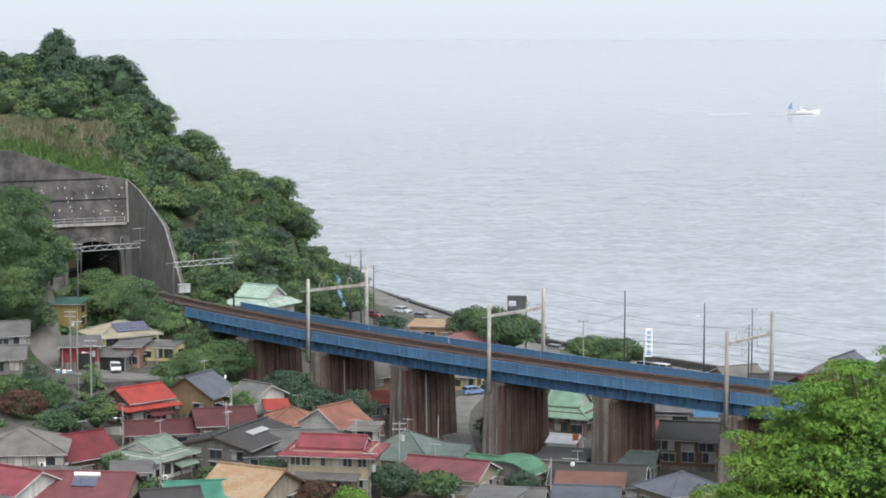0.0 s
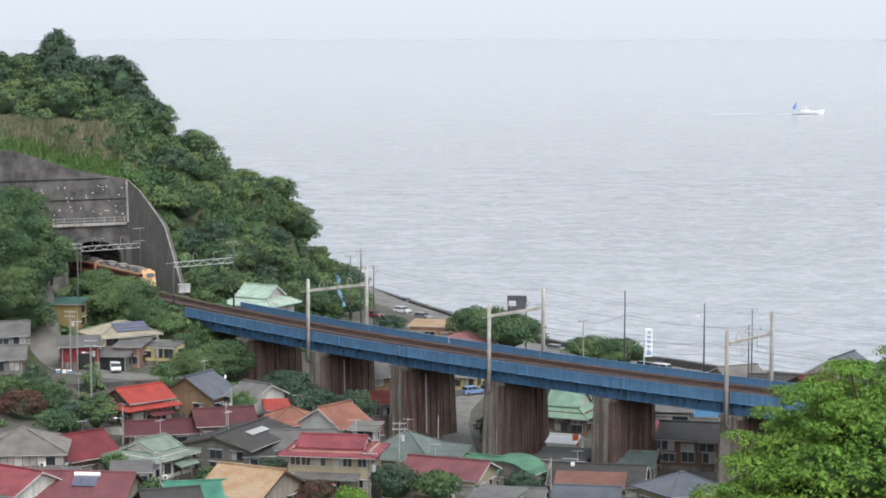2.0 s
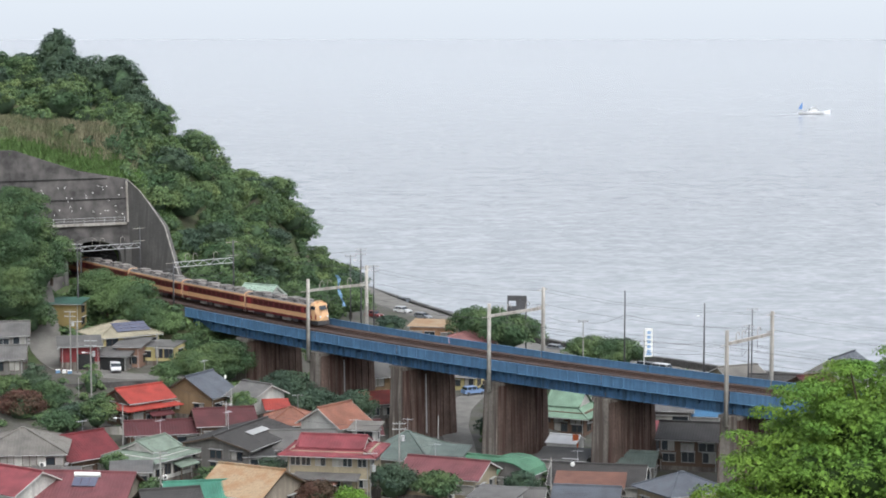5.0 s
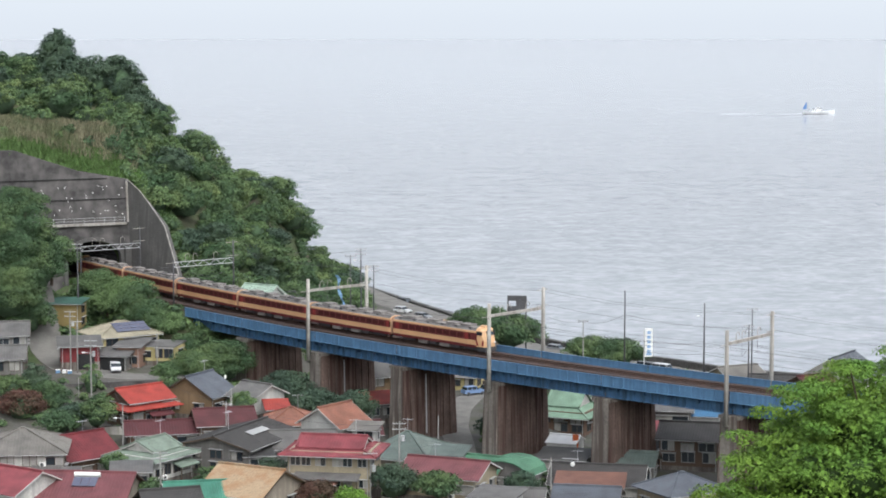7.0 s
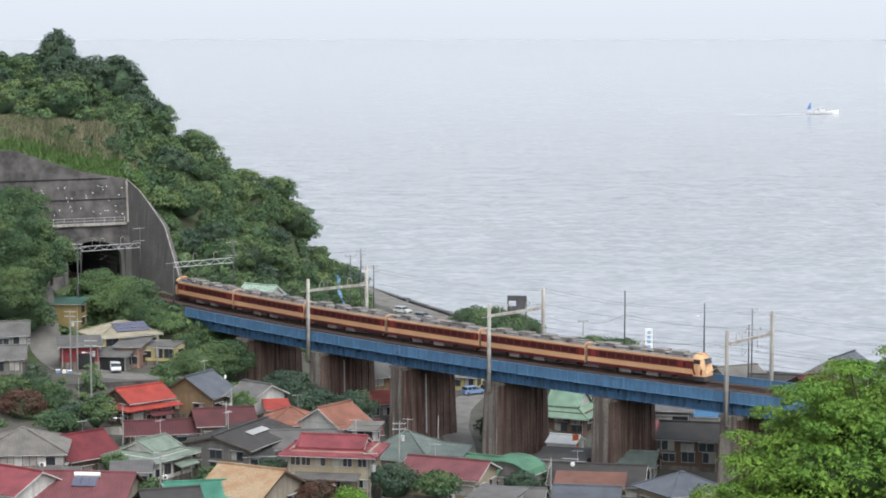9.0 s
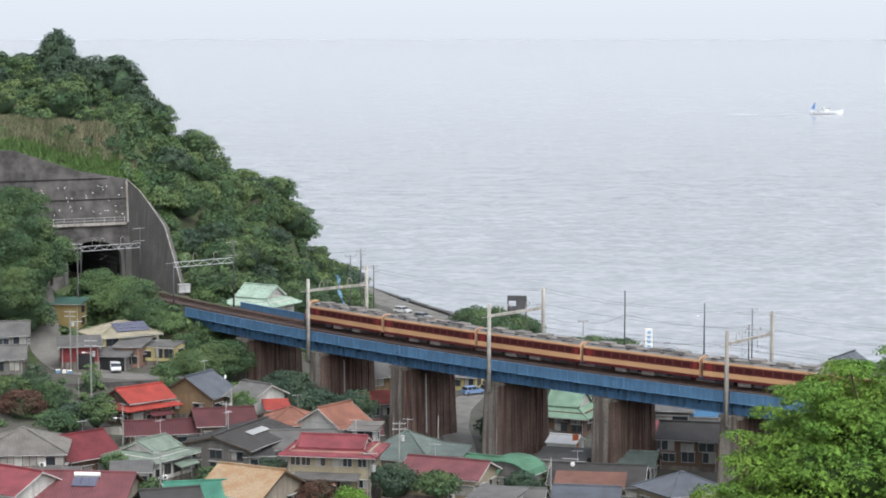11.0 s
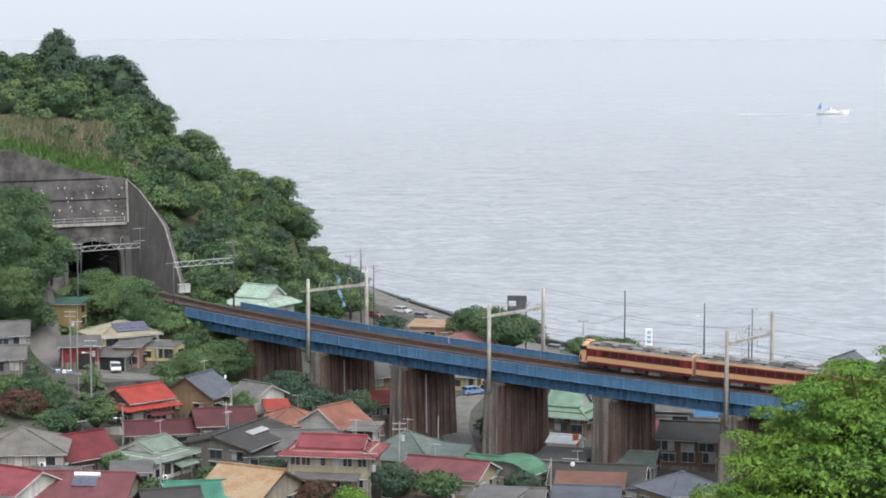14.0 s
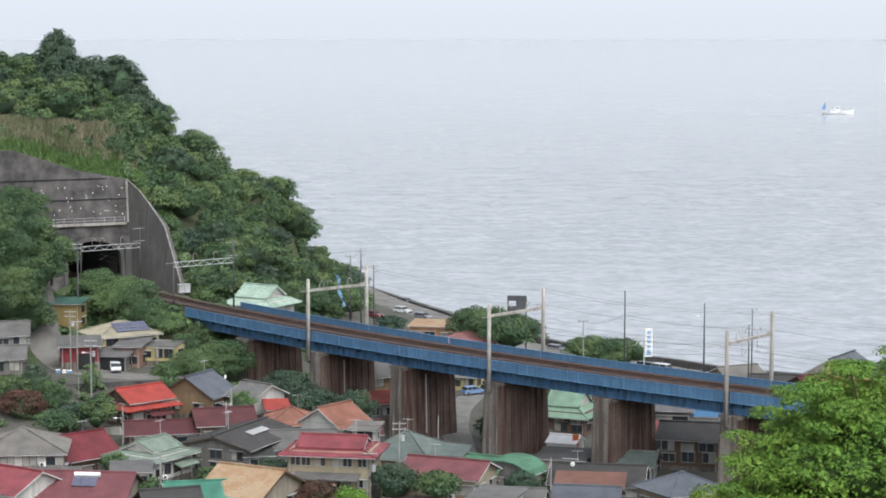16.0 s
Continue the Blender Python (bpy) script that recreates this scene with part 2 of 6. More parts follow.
_x, _y = _x - _x[_i0] + 48.011, _y - _y[_i0] + 299.94


def heading(s):
    return float(np.interp(s, _s, _h))


def line(s, off=0.0, z=0.0):
    """A point on the railway: off metres seaward of the landward parapet."""
    a = heading(s)
    x, y = float(np.interp(s, _s, _x)), float(np.interp(s, _s, _y))
    over = s - 165 if s > 165 else s + 60 if s < -60 else 0
    return Vector((x + over * math.cos(a) + off * math.sin(a), y + over * math.sin(a) - off * math.cos(a), z))


DECK, RAIL, TOP, WIDTH = 27.25, 27.55, 28.19, 11.5
NEAR_TRACK, FAR_TRACK = 3.6, 7.85
PORTAL = 178.0


def along(name, s0, s1, profile, material, parent=None, label="", step=2.0, closed=True):
    """Draws a cross-section (off, z) along the railway from s0 to s1."""
    n = max(2, int(abs(s1 - s0) / step) + 1)
    sh, k = Shape(), len(profile)
    vs = [line(s, o, z) for s in np.linspace(s0, s1, n) for o, z in profile]
    fs = []
    for j in range(n - 1):
        for i in range(k if closed else k - 1):
            a, b = j * k + i, j * k + (i + 1) % k
            fs.append((a, a + k, b + k, b))
    if closed:
        fs += [tuple(range(k)), tuple(range((n - 1) * k, n * k))[::-1]]
    return sh.add(vs, fs).make(name, material, parent, label)


def rect(o0, o1, z0, z1):
    return [(o0, z0), (o1, z0), (o1, z1), (o0, z1)]


# ---- the ground ----
def smooth(a, b, v):
    t = np.clip((v - a) / (b - a), 0, 1)
    return t * t * (3 - 2 * t)


_ls = np.arange(-140, 330, 2.0)
_lp = np.array([line(s, WIDTH / 2)[:2] for s in _ls])
WALL_DIR = radians(24)
WING_END = Vector((-49.6, 423.7))
CORNER = Vector((-60.7, 436.0))


def rail_frame(x, y):
    """Place along the railway and distance from its middle (positive: seaward)."""
    d = (x[..., None] - _lp[:, 0]) ** 2 + (y[..., None] - _lp[:, 1]) ** 2
    i = np.argmin(d, axis=-1)
    s = _ls[i]
    a = np.interp(s, _s, _h)
    off = (x - _lp[i, 0]) * np.sin(a) - (y - _lp[i, 1]) * np.cos(a)
    return s, off, np.sqrt(np.min(d, axis=-1))


def coast_y(x):
    return np.interp(x, [-200, -60, -28, -18, -3, 2, 12, 22, 33, 49, 59, 74, 150, 400], [690, 660, 605, 580, 545, 534, 509, 494, 478, 463, 452, 444, 415, 340])


def ground(x, y):
    x, y = np.atleast_1d(np.asarray(x, float)), np.atleast_1d(np.asarray(y, float))
    s, off, dist = rail_frame(x, y)
    # valley floor, rising landward of the tunnel, and sinking to the coast road
    z = 13 + 0.15 * np.maximum(0, -x - 15) * np.clip((y - 280) / 80, 0.3, 1.2)
    cy = coast_y(x)
    z = z - smooth(75, 10, cy - y) * np.maximum(z - 6.4, 0)
    # the slope below the camera
    z = np.maximum(z, np.interp(y, [-60, 0, 15, 60, 110, 160, 220, 262, 275, 310], [84, 79, 72, 57, 44, 33, 21, 13.5, 12, -10]))
    z = np.where(x < -105, np.maximum(z, 12 + 0.5 * (-x - 105)), z)
    # railway bank towards the tunnel and beyond the bridge
    bank = DECK - 0.1 - 0.75 * np.maximum(0, np.abs(off) - 6.5)
    on = np.maximum(smooth(122, 131, s), smooth(-34, -44, s))
    z = np.where(on > 0, np.maximum(z, z + (bank - z) * on * (bank > z)), z)
    # headland over the tunnel
    cz = np.interp(x, [-200, -92, -84, -66, -64, -61, -58, -54.8, -51.5, -48.8, -46.6, -43.7, -39.7, -38.3, -35.7, -33.4, -31, -28.8, -26.6, -23, -14, 0],
                   [66, 65.5, 64.3, 62.5, 58.5, 56, 52, 50, 49.4, 46, 43.5, 42.5, 40.4, 36.4, 34.2, 31, 26, 21.5, 17.5, 12, 4, -10])
    cyh = np.interp(x, [-200, -140, -90, -57, -46, -31, -22, -14], [450, 455, 468, 480, 490, 505, 528, 545])
    hill = cz - 0.27 * np.maximum(0, cyh - y) - np.interp(x, [-90, -50], [0.10, 0.9]) * np.maximum(0, y - cyh)
    # cut back along the portal wall and its wing
    wd = np.array([math.cos(WALL_DIR), math.sin(WALL_DIR)])
    behind = -(x - CORNER.x) * wd[1] + (y - CORNER.y) * wd[0]
    wv = np.array([WING_END.x - CORNER.x, WING_END.y - CORNER.y])
    wv = wv / np.linalg.norm(wv)
    behind2 = -(x - CORNER.x) * wv[1] + (y - CORNER.y) * wv[0]
    t = (x - CORNER.x) * wv[0] + (y - CORNER.y) * wv[1]
    inside = np.where(x < CORNER.x, behind, np.where(t < 16.5, behind2, off - 7.5))
    limit = np.where(t < 16.5, 80, DECK + 1.1 * (off - 7.5))
    hill = np.minimum(hill, limit)
    wall_top = np.interp(x, [-110, -83, -70, -60, -55, -52, -49.6], [53, 52.6, 48.4, 46.5, 41.0, 34.0, 28.0])
    hill = np.minimum(hill, wall_top + 0.85 * np.maximum(inside - 5.0, 0))
    z = np.where(inside > 4.4, np.maximum(z, hill), z)
    # foreshore and sea bed
    z = np.where(y > cy, np.minimum(z, 5.5 - 0.9 * (y - cy)), z)
    z = np.maximum(z, -6)
    # paved terrace of the upper houses
    flat = smooth(-37, -41, x) * smooth(360, 364, y) * smooth(392, 386, y) * smooth(-84, -78, x)
    z = z + (19.9 - z) * flat * (s < 150)
    # a hollow behind the viaduct
    z = z - 3 * np.exp(-((x - 23) / 9) ** 2 - ((y - 366) / 11) ** 2)
    # a small knoll before the tunnel
    z = z + 9 * np.exp(-((x + 78) / 11) ** 2 - ((y - 396) / 13) ** 2)
    return z


def gz(x, y):
    return float(ground(x, y)[0])


# ---- ground, sea and distance ----
def build_ground():
    xs, ys = np.arange(-240, 241, 2.5), np.arange(-60, 681, 2.5)
    gx, gy = np.meshgrid(xs, ys)
    g = np.concatenate([ground(a, b)[None] for a, b in zip(gx, gy)])
    rng = np.random.default_rng(3)
    g = g + rng.normal(0, 0.06, g.shape)
    n = len(xs)
    v = np.stack([gx.ravel(), gy.ravel(), g.ravel()], 1)
    f = [(j * n + i, j * n + i + 1, (j + 1) * n + i + 1, (j + 1) * n + i) for j in range(len(ys) - 1) for i in range(n - 1)]
    # leave the tunnel's bore open behind its mouth
    corners = v[np.array(f)]
    mid = corners.mean(1)
    near = np.where((mid[:, 0] > -100) & (mid[:, 0] < -40) & (mid[:, 1] > 415) & (mid[:, 1] < 470))[0]
    s, off, _ = rail_frame(mid[near, 0], mid[near, 1])
    rise = np.ptp(corners[near][:, :, 2], axis=1)
    bore = set(near[(np.abs(off) < 6.6) & (s > PORTAL - 6) & (s < PORTAL + 24) & (rise > 4)].tolist())
    f = [q for i, q in enumerate(f) if i not in bore]
    ob = mesh_ob("ground", v.tolist(), f, M["soil"], smooth=True)
    ob.data.materials.append(M["yard"])
    centre = v[np.array(f)].mean(1)
    built = (centre[:, 1] > 258) & (centre[:, 1] < coast_y(centre[:, 0])) & (centre[:, 2] < 20.5) & (centre[:, 0] > -75)
    ob.data.polygons.foreach_set("material_index", built.astype(np.int32))
    tagged(ob, "grassy hillside and valley floor of the village", "ground", kind="structure")


build_ground()
sea = mesh_ob("water", [(-4500, 300, 0), (4500, 300, 0), (4500, 4600, 0), (-4500, 4600, 0)], [(0, 1, 2, 3)], M["sea"])
tagged(sea, "calm pale grey sea with small ripples", "sea", kind="structure")
haze_mat = bpy.data.materials.new("sea_mist")
haze_mat.use_nodes = True
hn = haze_mat.node_tree
hn.nodes.remove(hn.nodes["Principled BSDF"])
he = hn.nodes.new("ShaderNodeEmission")
hgeo = hn.nodes.new("ShaderNodeNewGeometry")
hsep = hn.nodes.new("ShaderNodeSeparateXYZ")
hn.links.new(hgeo.outputs["Position"], hsep.inputs[0])
hramp = hn.nodes.new("ShaderNodeMapRange")
hramp.interpolation_type = 'SMOOTHSTEP'
hramp.inputs["From Min"].default_value, hramp.inputs["From Max"].default_value = 0, 110
hn.links.new(hsep.outputs["Z"], hramp.inputs["Value"])
hmix = hn.nodes.new("ShaderNodeMix")
hmix.data_type = 'RGBA'
hmix.inputs["A"].default_value, hmix.inputs["B"].default_value = (0.462, 0.481, 0.516, 1), (0.486, 0.508, 0.538, 1)
hn.links.new(hramp.outputs[0], hmix.inputs["Factor"])
hn.links.new(hmix.outputs["Result"], he.inputs["Color"])
hn.links.new(he.outputs[0], hn.nodes["Material Output"].inputs[0])
tagged(mesh_ob("backdrop", [(-4500, 4590, -5), (4500, 4590, -5), (4500, 4590, 260), (-4500, 4590, 260)], [(0, 1, 2, 3)], haze_mat),
       "pale sea mist over the horizon", "sky", kind="structure")


# ---- viaduct ----
PIERS = [113.5, 93.2, 73.4, 53.2, 32.3, 10.8, -10.0, -30.0]


def viaduct():
    v = thing("viaduct", pose(0, 0, 0), "blue steel girder railway viaduct on rust-stained concrete piers", "viaduct")
    along("deck", -38, 131.5, rect(0.35, WIDTH - 0.35, DECK - 0.5, DECK), M["ballast"], v, "brown deck with sleepers")
    edges = [131.5] + PIERS[:]
    for a, b in zip(edges, edges[1:]):
        s0, s1 = b + 0.12, a - 0.12
        for off in (0.0, WIDTH):
            o = off - 0.06
            p = along("parapet", s0, s1, rect(o, o + 0.12, TOP - 1.42, TOP), M["blue"], v)
            along("cap_rail", s0, s1, rect(o - 0.09, o + 0.21, TOP, TOP + 0.07), M["blue"], p)
            side = -1 if off == 0 else 1
            for s in np.arange(s0 + 0.3, s1, 1.9):
                a0 = line(s, o + 0.06 + side * 0.11)
                m = Matrix.Translation(a0) @ pose(0, 0, 0, 0, 0, math.degrees(heading(s)))
                Shape().box(-0.04, 0.04, -0.06, 0.03 if side > 0 else 0.06, TOP - 1.42, TOP, m).make("stiffener", M["blue"], p)
            along("lower_flange", s0, s1, rect(o - 0.18, o + 0.3, TOP - 1.5, TOP - 1.42), M["blue"], p)
        for off in (1.0, 4.0, 7.5, WIDTH - 1.0):
            g = along("girder", s0, s1, rect(off - 0.04, off + 0.04, TOP - 3.15, TOP - 1.5), M["blue_dark"], v)
            along("flange", s0, s1, rect(off - 0.25, off + 0.25, TOP - 3.23, TOP - 3.15), M["blue_dark"], g)
            sh = Shape()
            for s in np.arange(s0 + 0.3, s1, 1.45):
                m = Matrix.Translation(line(s, off)) @ pose(0, 0, 0, 0, 0, math.degrees(heading(s)))
                sh.box(-0.04, 0.04, -0.22, 0.22, TOP - 3.15, TOP - 1.5, m)
            sh.make("web_ribbing", M["blue_dark"], g, kind="stuff")
        for s in np.arange(s0 + 0.6, s1, 4.6):
            Shape().beam(line(s, 0.5, TOP - 2.0), line(s, WIDTH - 0.5, TOP - 2.0), 0.16, 0.5).make("cross_beam", M["blue_dark"], v)
    for k, track in enumerate((NEAR_TRACK, FAR_TRACK)):
        for r in (-0.534, 0.534):
            along("rail", -38, 131.5, rect(track + r - 0.035, track + r + 0.035, DECK + 0.14, RAIL), M["rail"], v)
    # sleepers
    sh = Shape()
    for s in np.arange(-38, 131.5, 0.62):
        for track in (NEAR_TRACK, FAR_TRACK):
            m = Matrix.Translation(line(s, track)) @ pose(0, 0, 0, 0, 0, math.degrees(heading(s)))
            sh.box(-0.11, 0.11, -1.15, 1.15, DECK, DECK + 0.14, m)
    sh.make("sleeper_bed", M["ballast"], v, kind="stuff")
    for s in PIERS[:-1]:
        base = min(gz(*line(s, o)[:2]) for o in (0, 5, 11)) - 1.0
        top = TOP - 3.3
        m = Matrix.Translation(line(s)) @ pose(0, 0, 0, 0, 0, math.degrees(heading(s)) + 180)
        # in the pier's frame: x along the railway towards the shore, y seaward
        p = tapered(1.45, 0.15, WIDTH - 0.3, 1.75, -0.25, WIDTH + 0.1, base, top - 0.5, m).make("pier", M["pier"], v)
        for y in np.linspace(1.6, WIDTH - 1.4, 7):
            for d in (-1, 1):
                Shape().add([m @ Vector((d * x, yy, z)) for z, x in ((base, 1.93), (top - 0.5, 1.62)) for yy in (y - 0.16, y + 0.16)] +
                         [m @ Vector((d * x, yy, z)) for z, x in ((base, 1.6), (top - 0.5, 1.3)) for yy in (y - 0.16, y + 0.16)],
                         [(0, 1, 3, 2), (4, 6, 7, 5), (0, 2, 6, 4), (1, 5, 7, 3), (2, 3, 7, 6)]).make("pilaster", M["pier"], p)
        tapered(1.7, -0.05, WIDTH - 0.1, 1.7, -0.05, WIDTH - 0.1, top - 0.5, top, m).make("cap", M["pier_end"], p)
        Shape().add([m @ Vector((x, y, z)) for z, xx, y in ((base, 1.5, -0.40), (top - 0.5, 1.2, 0.02)) for x in (-xx, xx)] +
                    [m @ Vector((x, y, z)) for z, xx, y in ((base, 1.5, 0.3), (top - 0.5, 1.2, 0.6)) for x in (-xx, xx)],
                    [(0, 1, 3, 2), (1, 5, 7, 3), (4, 0, 2, 6), (2, 3, 7, 6)]).make("end_face", M["pier_end"], p)
        for o in (1.0, 4.0, 7.5, WIDTH - 1.0):
            Shape().box(-0.8, 0.8, o - 0.3, o + 0.3, top, top + 0.08, m).make("bearing", M["steel_dark"], p)
        for o in (4.6,):
            if s in (93.2, 73.4):
                Shape().tube(m @ Vector((2.0, o, base + 2)), m @ Vector((1.8, o, top - 1.5)), 0.09).make("drain_pipe", M["steel"], p)
    return v


def tapered(xt, y0t, y1t, xb, y0b, y1b, zb, zt, m):
    """A block symmetrical in x, from its wide foot to its top."""
    c = [m @ Vector(q) for q in ((-xb, y0b, zb), (xb, y0b, zb), (xb, y1b, zb), (-xb, y1b, zb), (-xt, y0t, zt), (xt, y0t, zt), (xt, y1t, zt), (-xt, y1t, zt))]
    return Shape().add(c, [(3, 2, 1, 0), (4, 5, 6, 7), (0, 1, 5, 4), (1, 2, 6, 5), (2, 3, 7, 6), (3, 0, 4, 7)])


viaduct()


def open_track(s0, s1):
    t = thing("railway_track", pose(0, 0, 0), "double railway track on rusty brown ballast", "railway track")
    along("ballast_bed", s0, s1, [(0.9, DECK - 0.6), (WIDTH - 0.9, DECK - 0.6), (WIDTH - 1.6, DECK + 0.04), (1.6, DECK + 0.04)], M["ballast"], t)
    for track in (NEAR_TRACK, FAR_TRACK):
        for r in (-0.534, 0.534):
            along("rail", s0, s1, rect(track + r - 0.035, track + r + 0.035, DECK + 0.14, RAIL), M["rail"], t)
    sh = Shape()
    for s in np.arange(s0, s1, 0.62):
        for track in (NEAR_TRACK, FAR_TRACK):
            m = Matrix.Translation(line(s, track)) @ pose(0, 0, 0, 0, 0, math.degrees(heading(s)))
            sh.box(-0.11, 0.11, -1.15, 1.15, DECK + 0.02, DECK + 0.14, m)
    sh.make("sleeper_bed", M["ballast"], t, kind="stuff")


open_track(131.8, 330)
open_track(-150, -38.5)


# ---- tunnel portal ----
def portal():
    w = Vector((math.cos(WALL_DIR), math.sin(WALL_DIR), 0))
    back = Vector((-w.y, w.x, 0))
    c0 = Vector((CORNER.x, CORNER.y, 0))
    m = Matrix(((w.x, back.x, 0, c0.x), (w.y, back.y, 0, c0.y), (0, 0, 1, 0), (0, 0, 0, 1)))
    inv = m.inverted()
    mid = inv @ (line(PORTAL, 5.7))          # track's middle in the wall's own frame
    ob = thing("tunnel_portal", pose(0, 0, 0), "dark stained concrete retaining wall with a railway tunnel mouth", "tunnel portal")
    x0, x1 = -46.0, 0.0
    half, spring = 5.3, RAIL + 4.6
    a = [(mid.x - half, DECK - 1), (mid.x - half, spring)]
    arch = [(mid.x + half * math.cos(t), spring + 3.3 * math.sin(t)) for t in np.linspace(math.pi, 0, 13)]
    top = [(x0, 53.5), (-22, 53.1), (-9.8, 48.9), (x1, 47.0)]

    def top_z(x):
        return float(np.interp(x, [t[0] for t in top], [t[1] for t in top]))
    sh = Shape()

    def slab(poly, y0, y1):
        n = len(poly)
        c = [m @ Vector((x, y + (z - DECK) * 0.10, z)) for y in (y0, y1) for x, z in poly]
        sh.add(c, [tuple(range(n)), tuple(range(n, 2 * n))[::-1]] + [((i + 1) % n, i, n + i, n + (i + 1) % n) for i in range(n)])
    lo = DECK - 3
    slab([(x0, lo), (mid.x - half, lo), (mid.x - half, top_z(mid.x - half)), (-22, 53.1), (x0, 53.5)], 0, 1.2)
    slab([(mid.x + half, lo), (x1, lo), (x1, top_z(x1)), (mid.x + half, top_z(mid.x + half))], 0, 1.2)
    for (ax, az), (bx, bz) in zip(arch, arch[1:]):
        slab([(ax, az), (bx, bz), (bx, top_z(bx)), (ax, top_z(ax))], 0, 1.2)
    sh.make("portal_wall", M["wall_dark"], ob, weld=True)
    # mouth surround and lining
    ring = Shape()
    prof = [(mid.x - half, DECK - 1)] + arch + [(mid.x + half, DECK - 1)]
    for (ax, az), (bx, bz) in zip(prof, prof[1:]):
        ca, cb = Vector((mid.x, 0, spring)), None
        def out(x, z):
            d = Vector((x - mid.x, 0, max(z - spring, 0)))
            d.normalize()
            return (x + d.x * 0.7, z + d.z * 0.7)
        q = [(ax, az), (bx, bz), out(bx, bz), out(ax, az)]
        c = [m @ Vector((x, y + (z - DECK) * 0.10, z)) for y in (-0.35, 0.1) for x, z in q]
        ring.add(c, [(0, 1, 2, 3), (7, 6, 5, 4), (0, 4, 5, 1), (1, 5, 6, 2), (2, 6, 7, 3), (3, 7, 4, 0)])
    ring.make("mouth_surround", M["wall_wing"], ob, weld=True)
    along("lining", PORTAL + 1.2, 330, [(5.7 - half, DECK - 0.8), (5.7 - half, spring), (5.7 - half * 0.7, spring + 2.4), (5.7, spring + 3.3), (5.7 + half * 0.7, spring + 2.4),
                                (5.7 + half, spring), (5.7 + half, DECK - 0.8)], M["black"], ob, "black lining", step=4, closed=False)
    along("end_wall", 330, 331, rect(5.7 - half, 5.7 + half, DECK - 1, spring + 4), M["black"], ob)
    # horizontal joints, ledge with railing, pale edge beam along the top
    for z in (47.4, 43.4):
        sh = Shape()
        xs = [x for x in np.linspace(x0, x1, 24) if top_z(x) > z + 0.3]
        for xa, xb in zip(xs, xs[1:]):
            sh.beam(m @ Vector((xa, -0.06 + (z - DECK) * 0.10, z)), m @ Vector((xb, -0.06 + (z - DECK) * 0.10, z)), 0.2, 0.16)
        sh.make("joint", M["black"], ob, weld=True)
    Shape().box(-19.5, -0.6, -0.75, 0.3, 38.4, 38.85, m @ Matrix.Translation((0, 1.2, 0))).make("ledge", M["concrete"], ob)
    for k, x in enumerate(np.linspace(-19, -1, 10)):
        Shape().tube(m @ Vector((x, 0.6, 38.8)), m @ Vector((x, 0.6, 39.9)), 0.04).make("rail_post", M["steel"], ob)
    for z in (39.35, 39.9):
        Shape().tube(m @ Vector((-19.2, 0.6, z)), m @ Vector((-0.8, 0.6, z)), 0.035).make("handrail", M["steel"], ob)
    sh = Shape()
    for (ax, az), (bx, bz) in zip(top, top[1:]):
        sh.beam(m @ Vector((ax, 0.35 + (az - DECK) * 0.10, az)), m @ Vector((bx, 0.35 + (bz - DECK) * 0.10, bz)), 0.5, 0.3)
    sh.make("coping", M["wall_wing"], ob)
    rng = random.Random(5)
    for k in range(34):
        x, z = rng.uniform(-17, -0.8), rng.uniform(40.3, 46.2)
        Shape().box(-0.1, 0.1, -0.1, 0.1, -0.07, 0.07, m @ Matrix.Translation((x, (z - DECK) * 0.10, z))).make("anchor_head", M["white"], ob)
    Shape().beam(m @ Vector((-0.2, 1.75, 46.9)), m @ Vector((-0.2, 1.1, 38.8)), 0.35, 0.35).make("corner_strip", M["concrete"], ob)
    # wing wall
    e = Vector((WING_END.x, WING_END.y, 0))
    d = (e - c0).normalized()
    side = Vector((-d.y, d.x, 0))
    length = (e - c0).length
    outline = [(0.0, 47.0), (2.8, 45.0), (5.3, 42.5), (9.6, 38.6), (12.4, 34.2), (14.5, 31.0), (length, DECK + 0.4)]
    sh = Shape()
    vs = []
    for t, z in outline:
        for dep in (0.0, 1.0):
            for zz in (lo, z):
                nrm = back.lerp(side, min(1, t / length * 2))
                vs.append(c0 + d * t + nrm * (dep + (zz - DECK) * 0.10) + Vector((0, 0, zz)))
    fs = []
    for j in range(len(outline) - 1):
        a, b = 4 * j, 4 * j + 4
        fs += [(a, b, b + 1, a + 1), (a + 2, a + 3, b + 3, b + 2), (a + 1, b + 1, b + 3, a + 3)]
    fs += [(0, 1, 3, 2), (len(vs) - 4, len(vs) - 2, len(vs) - 1, len(vs) - 3)]
    sh.add(vs, fs).make("wing_wall", M["wall_wing"], ob)
    sh = Shape()
    for (t0, z0), (t1, z1) in zip(outline, outline[1:]):
        n0, n1 = back.lerp(side, min(1, t0 / length * 2)), back.lerp(side, min(1, t1 / length * 2))
        sh.beam(c0 + d * t0 + n0 * (0.2 + (z0 - DECK) * 0.10) + Vector((0, 0, z0 + 0.1)), c0 + d * t1 + n1 * (0.2 + (z1 - DECK) * 0.10) + Vector((0, 0, z1 + 0.1)), 0.16, 0.14)
    sh.make("wing_coping", M["concrete"], ob, weld=True)
    Shape().box(-7.6, -6.4, -0.45, 0.3, DECK - 1, 34.5, m @ Matrix.Translation((6.4, 0, 0))).make("buttress", M["wall_wing"], ob)


portal()


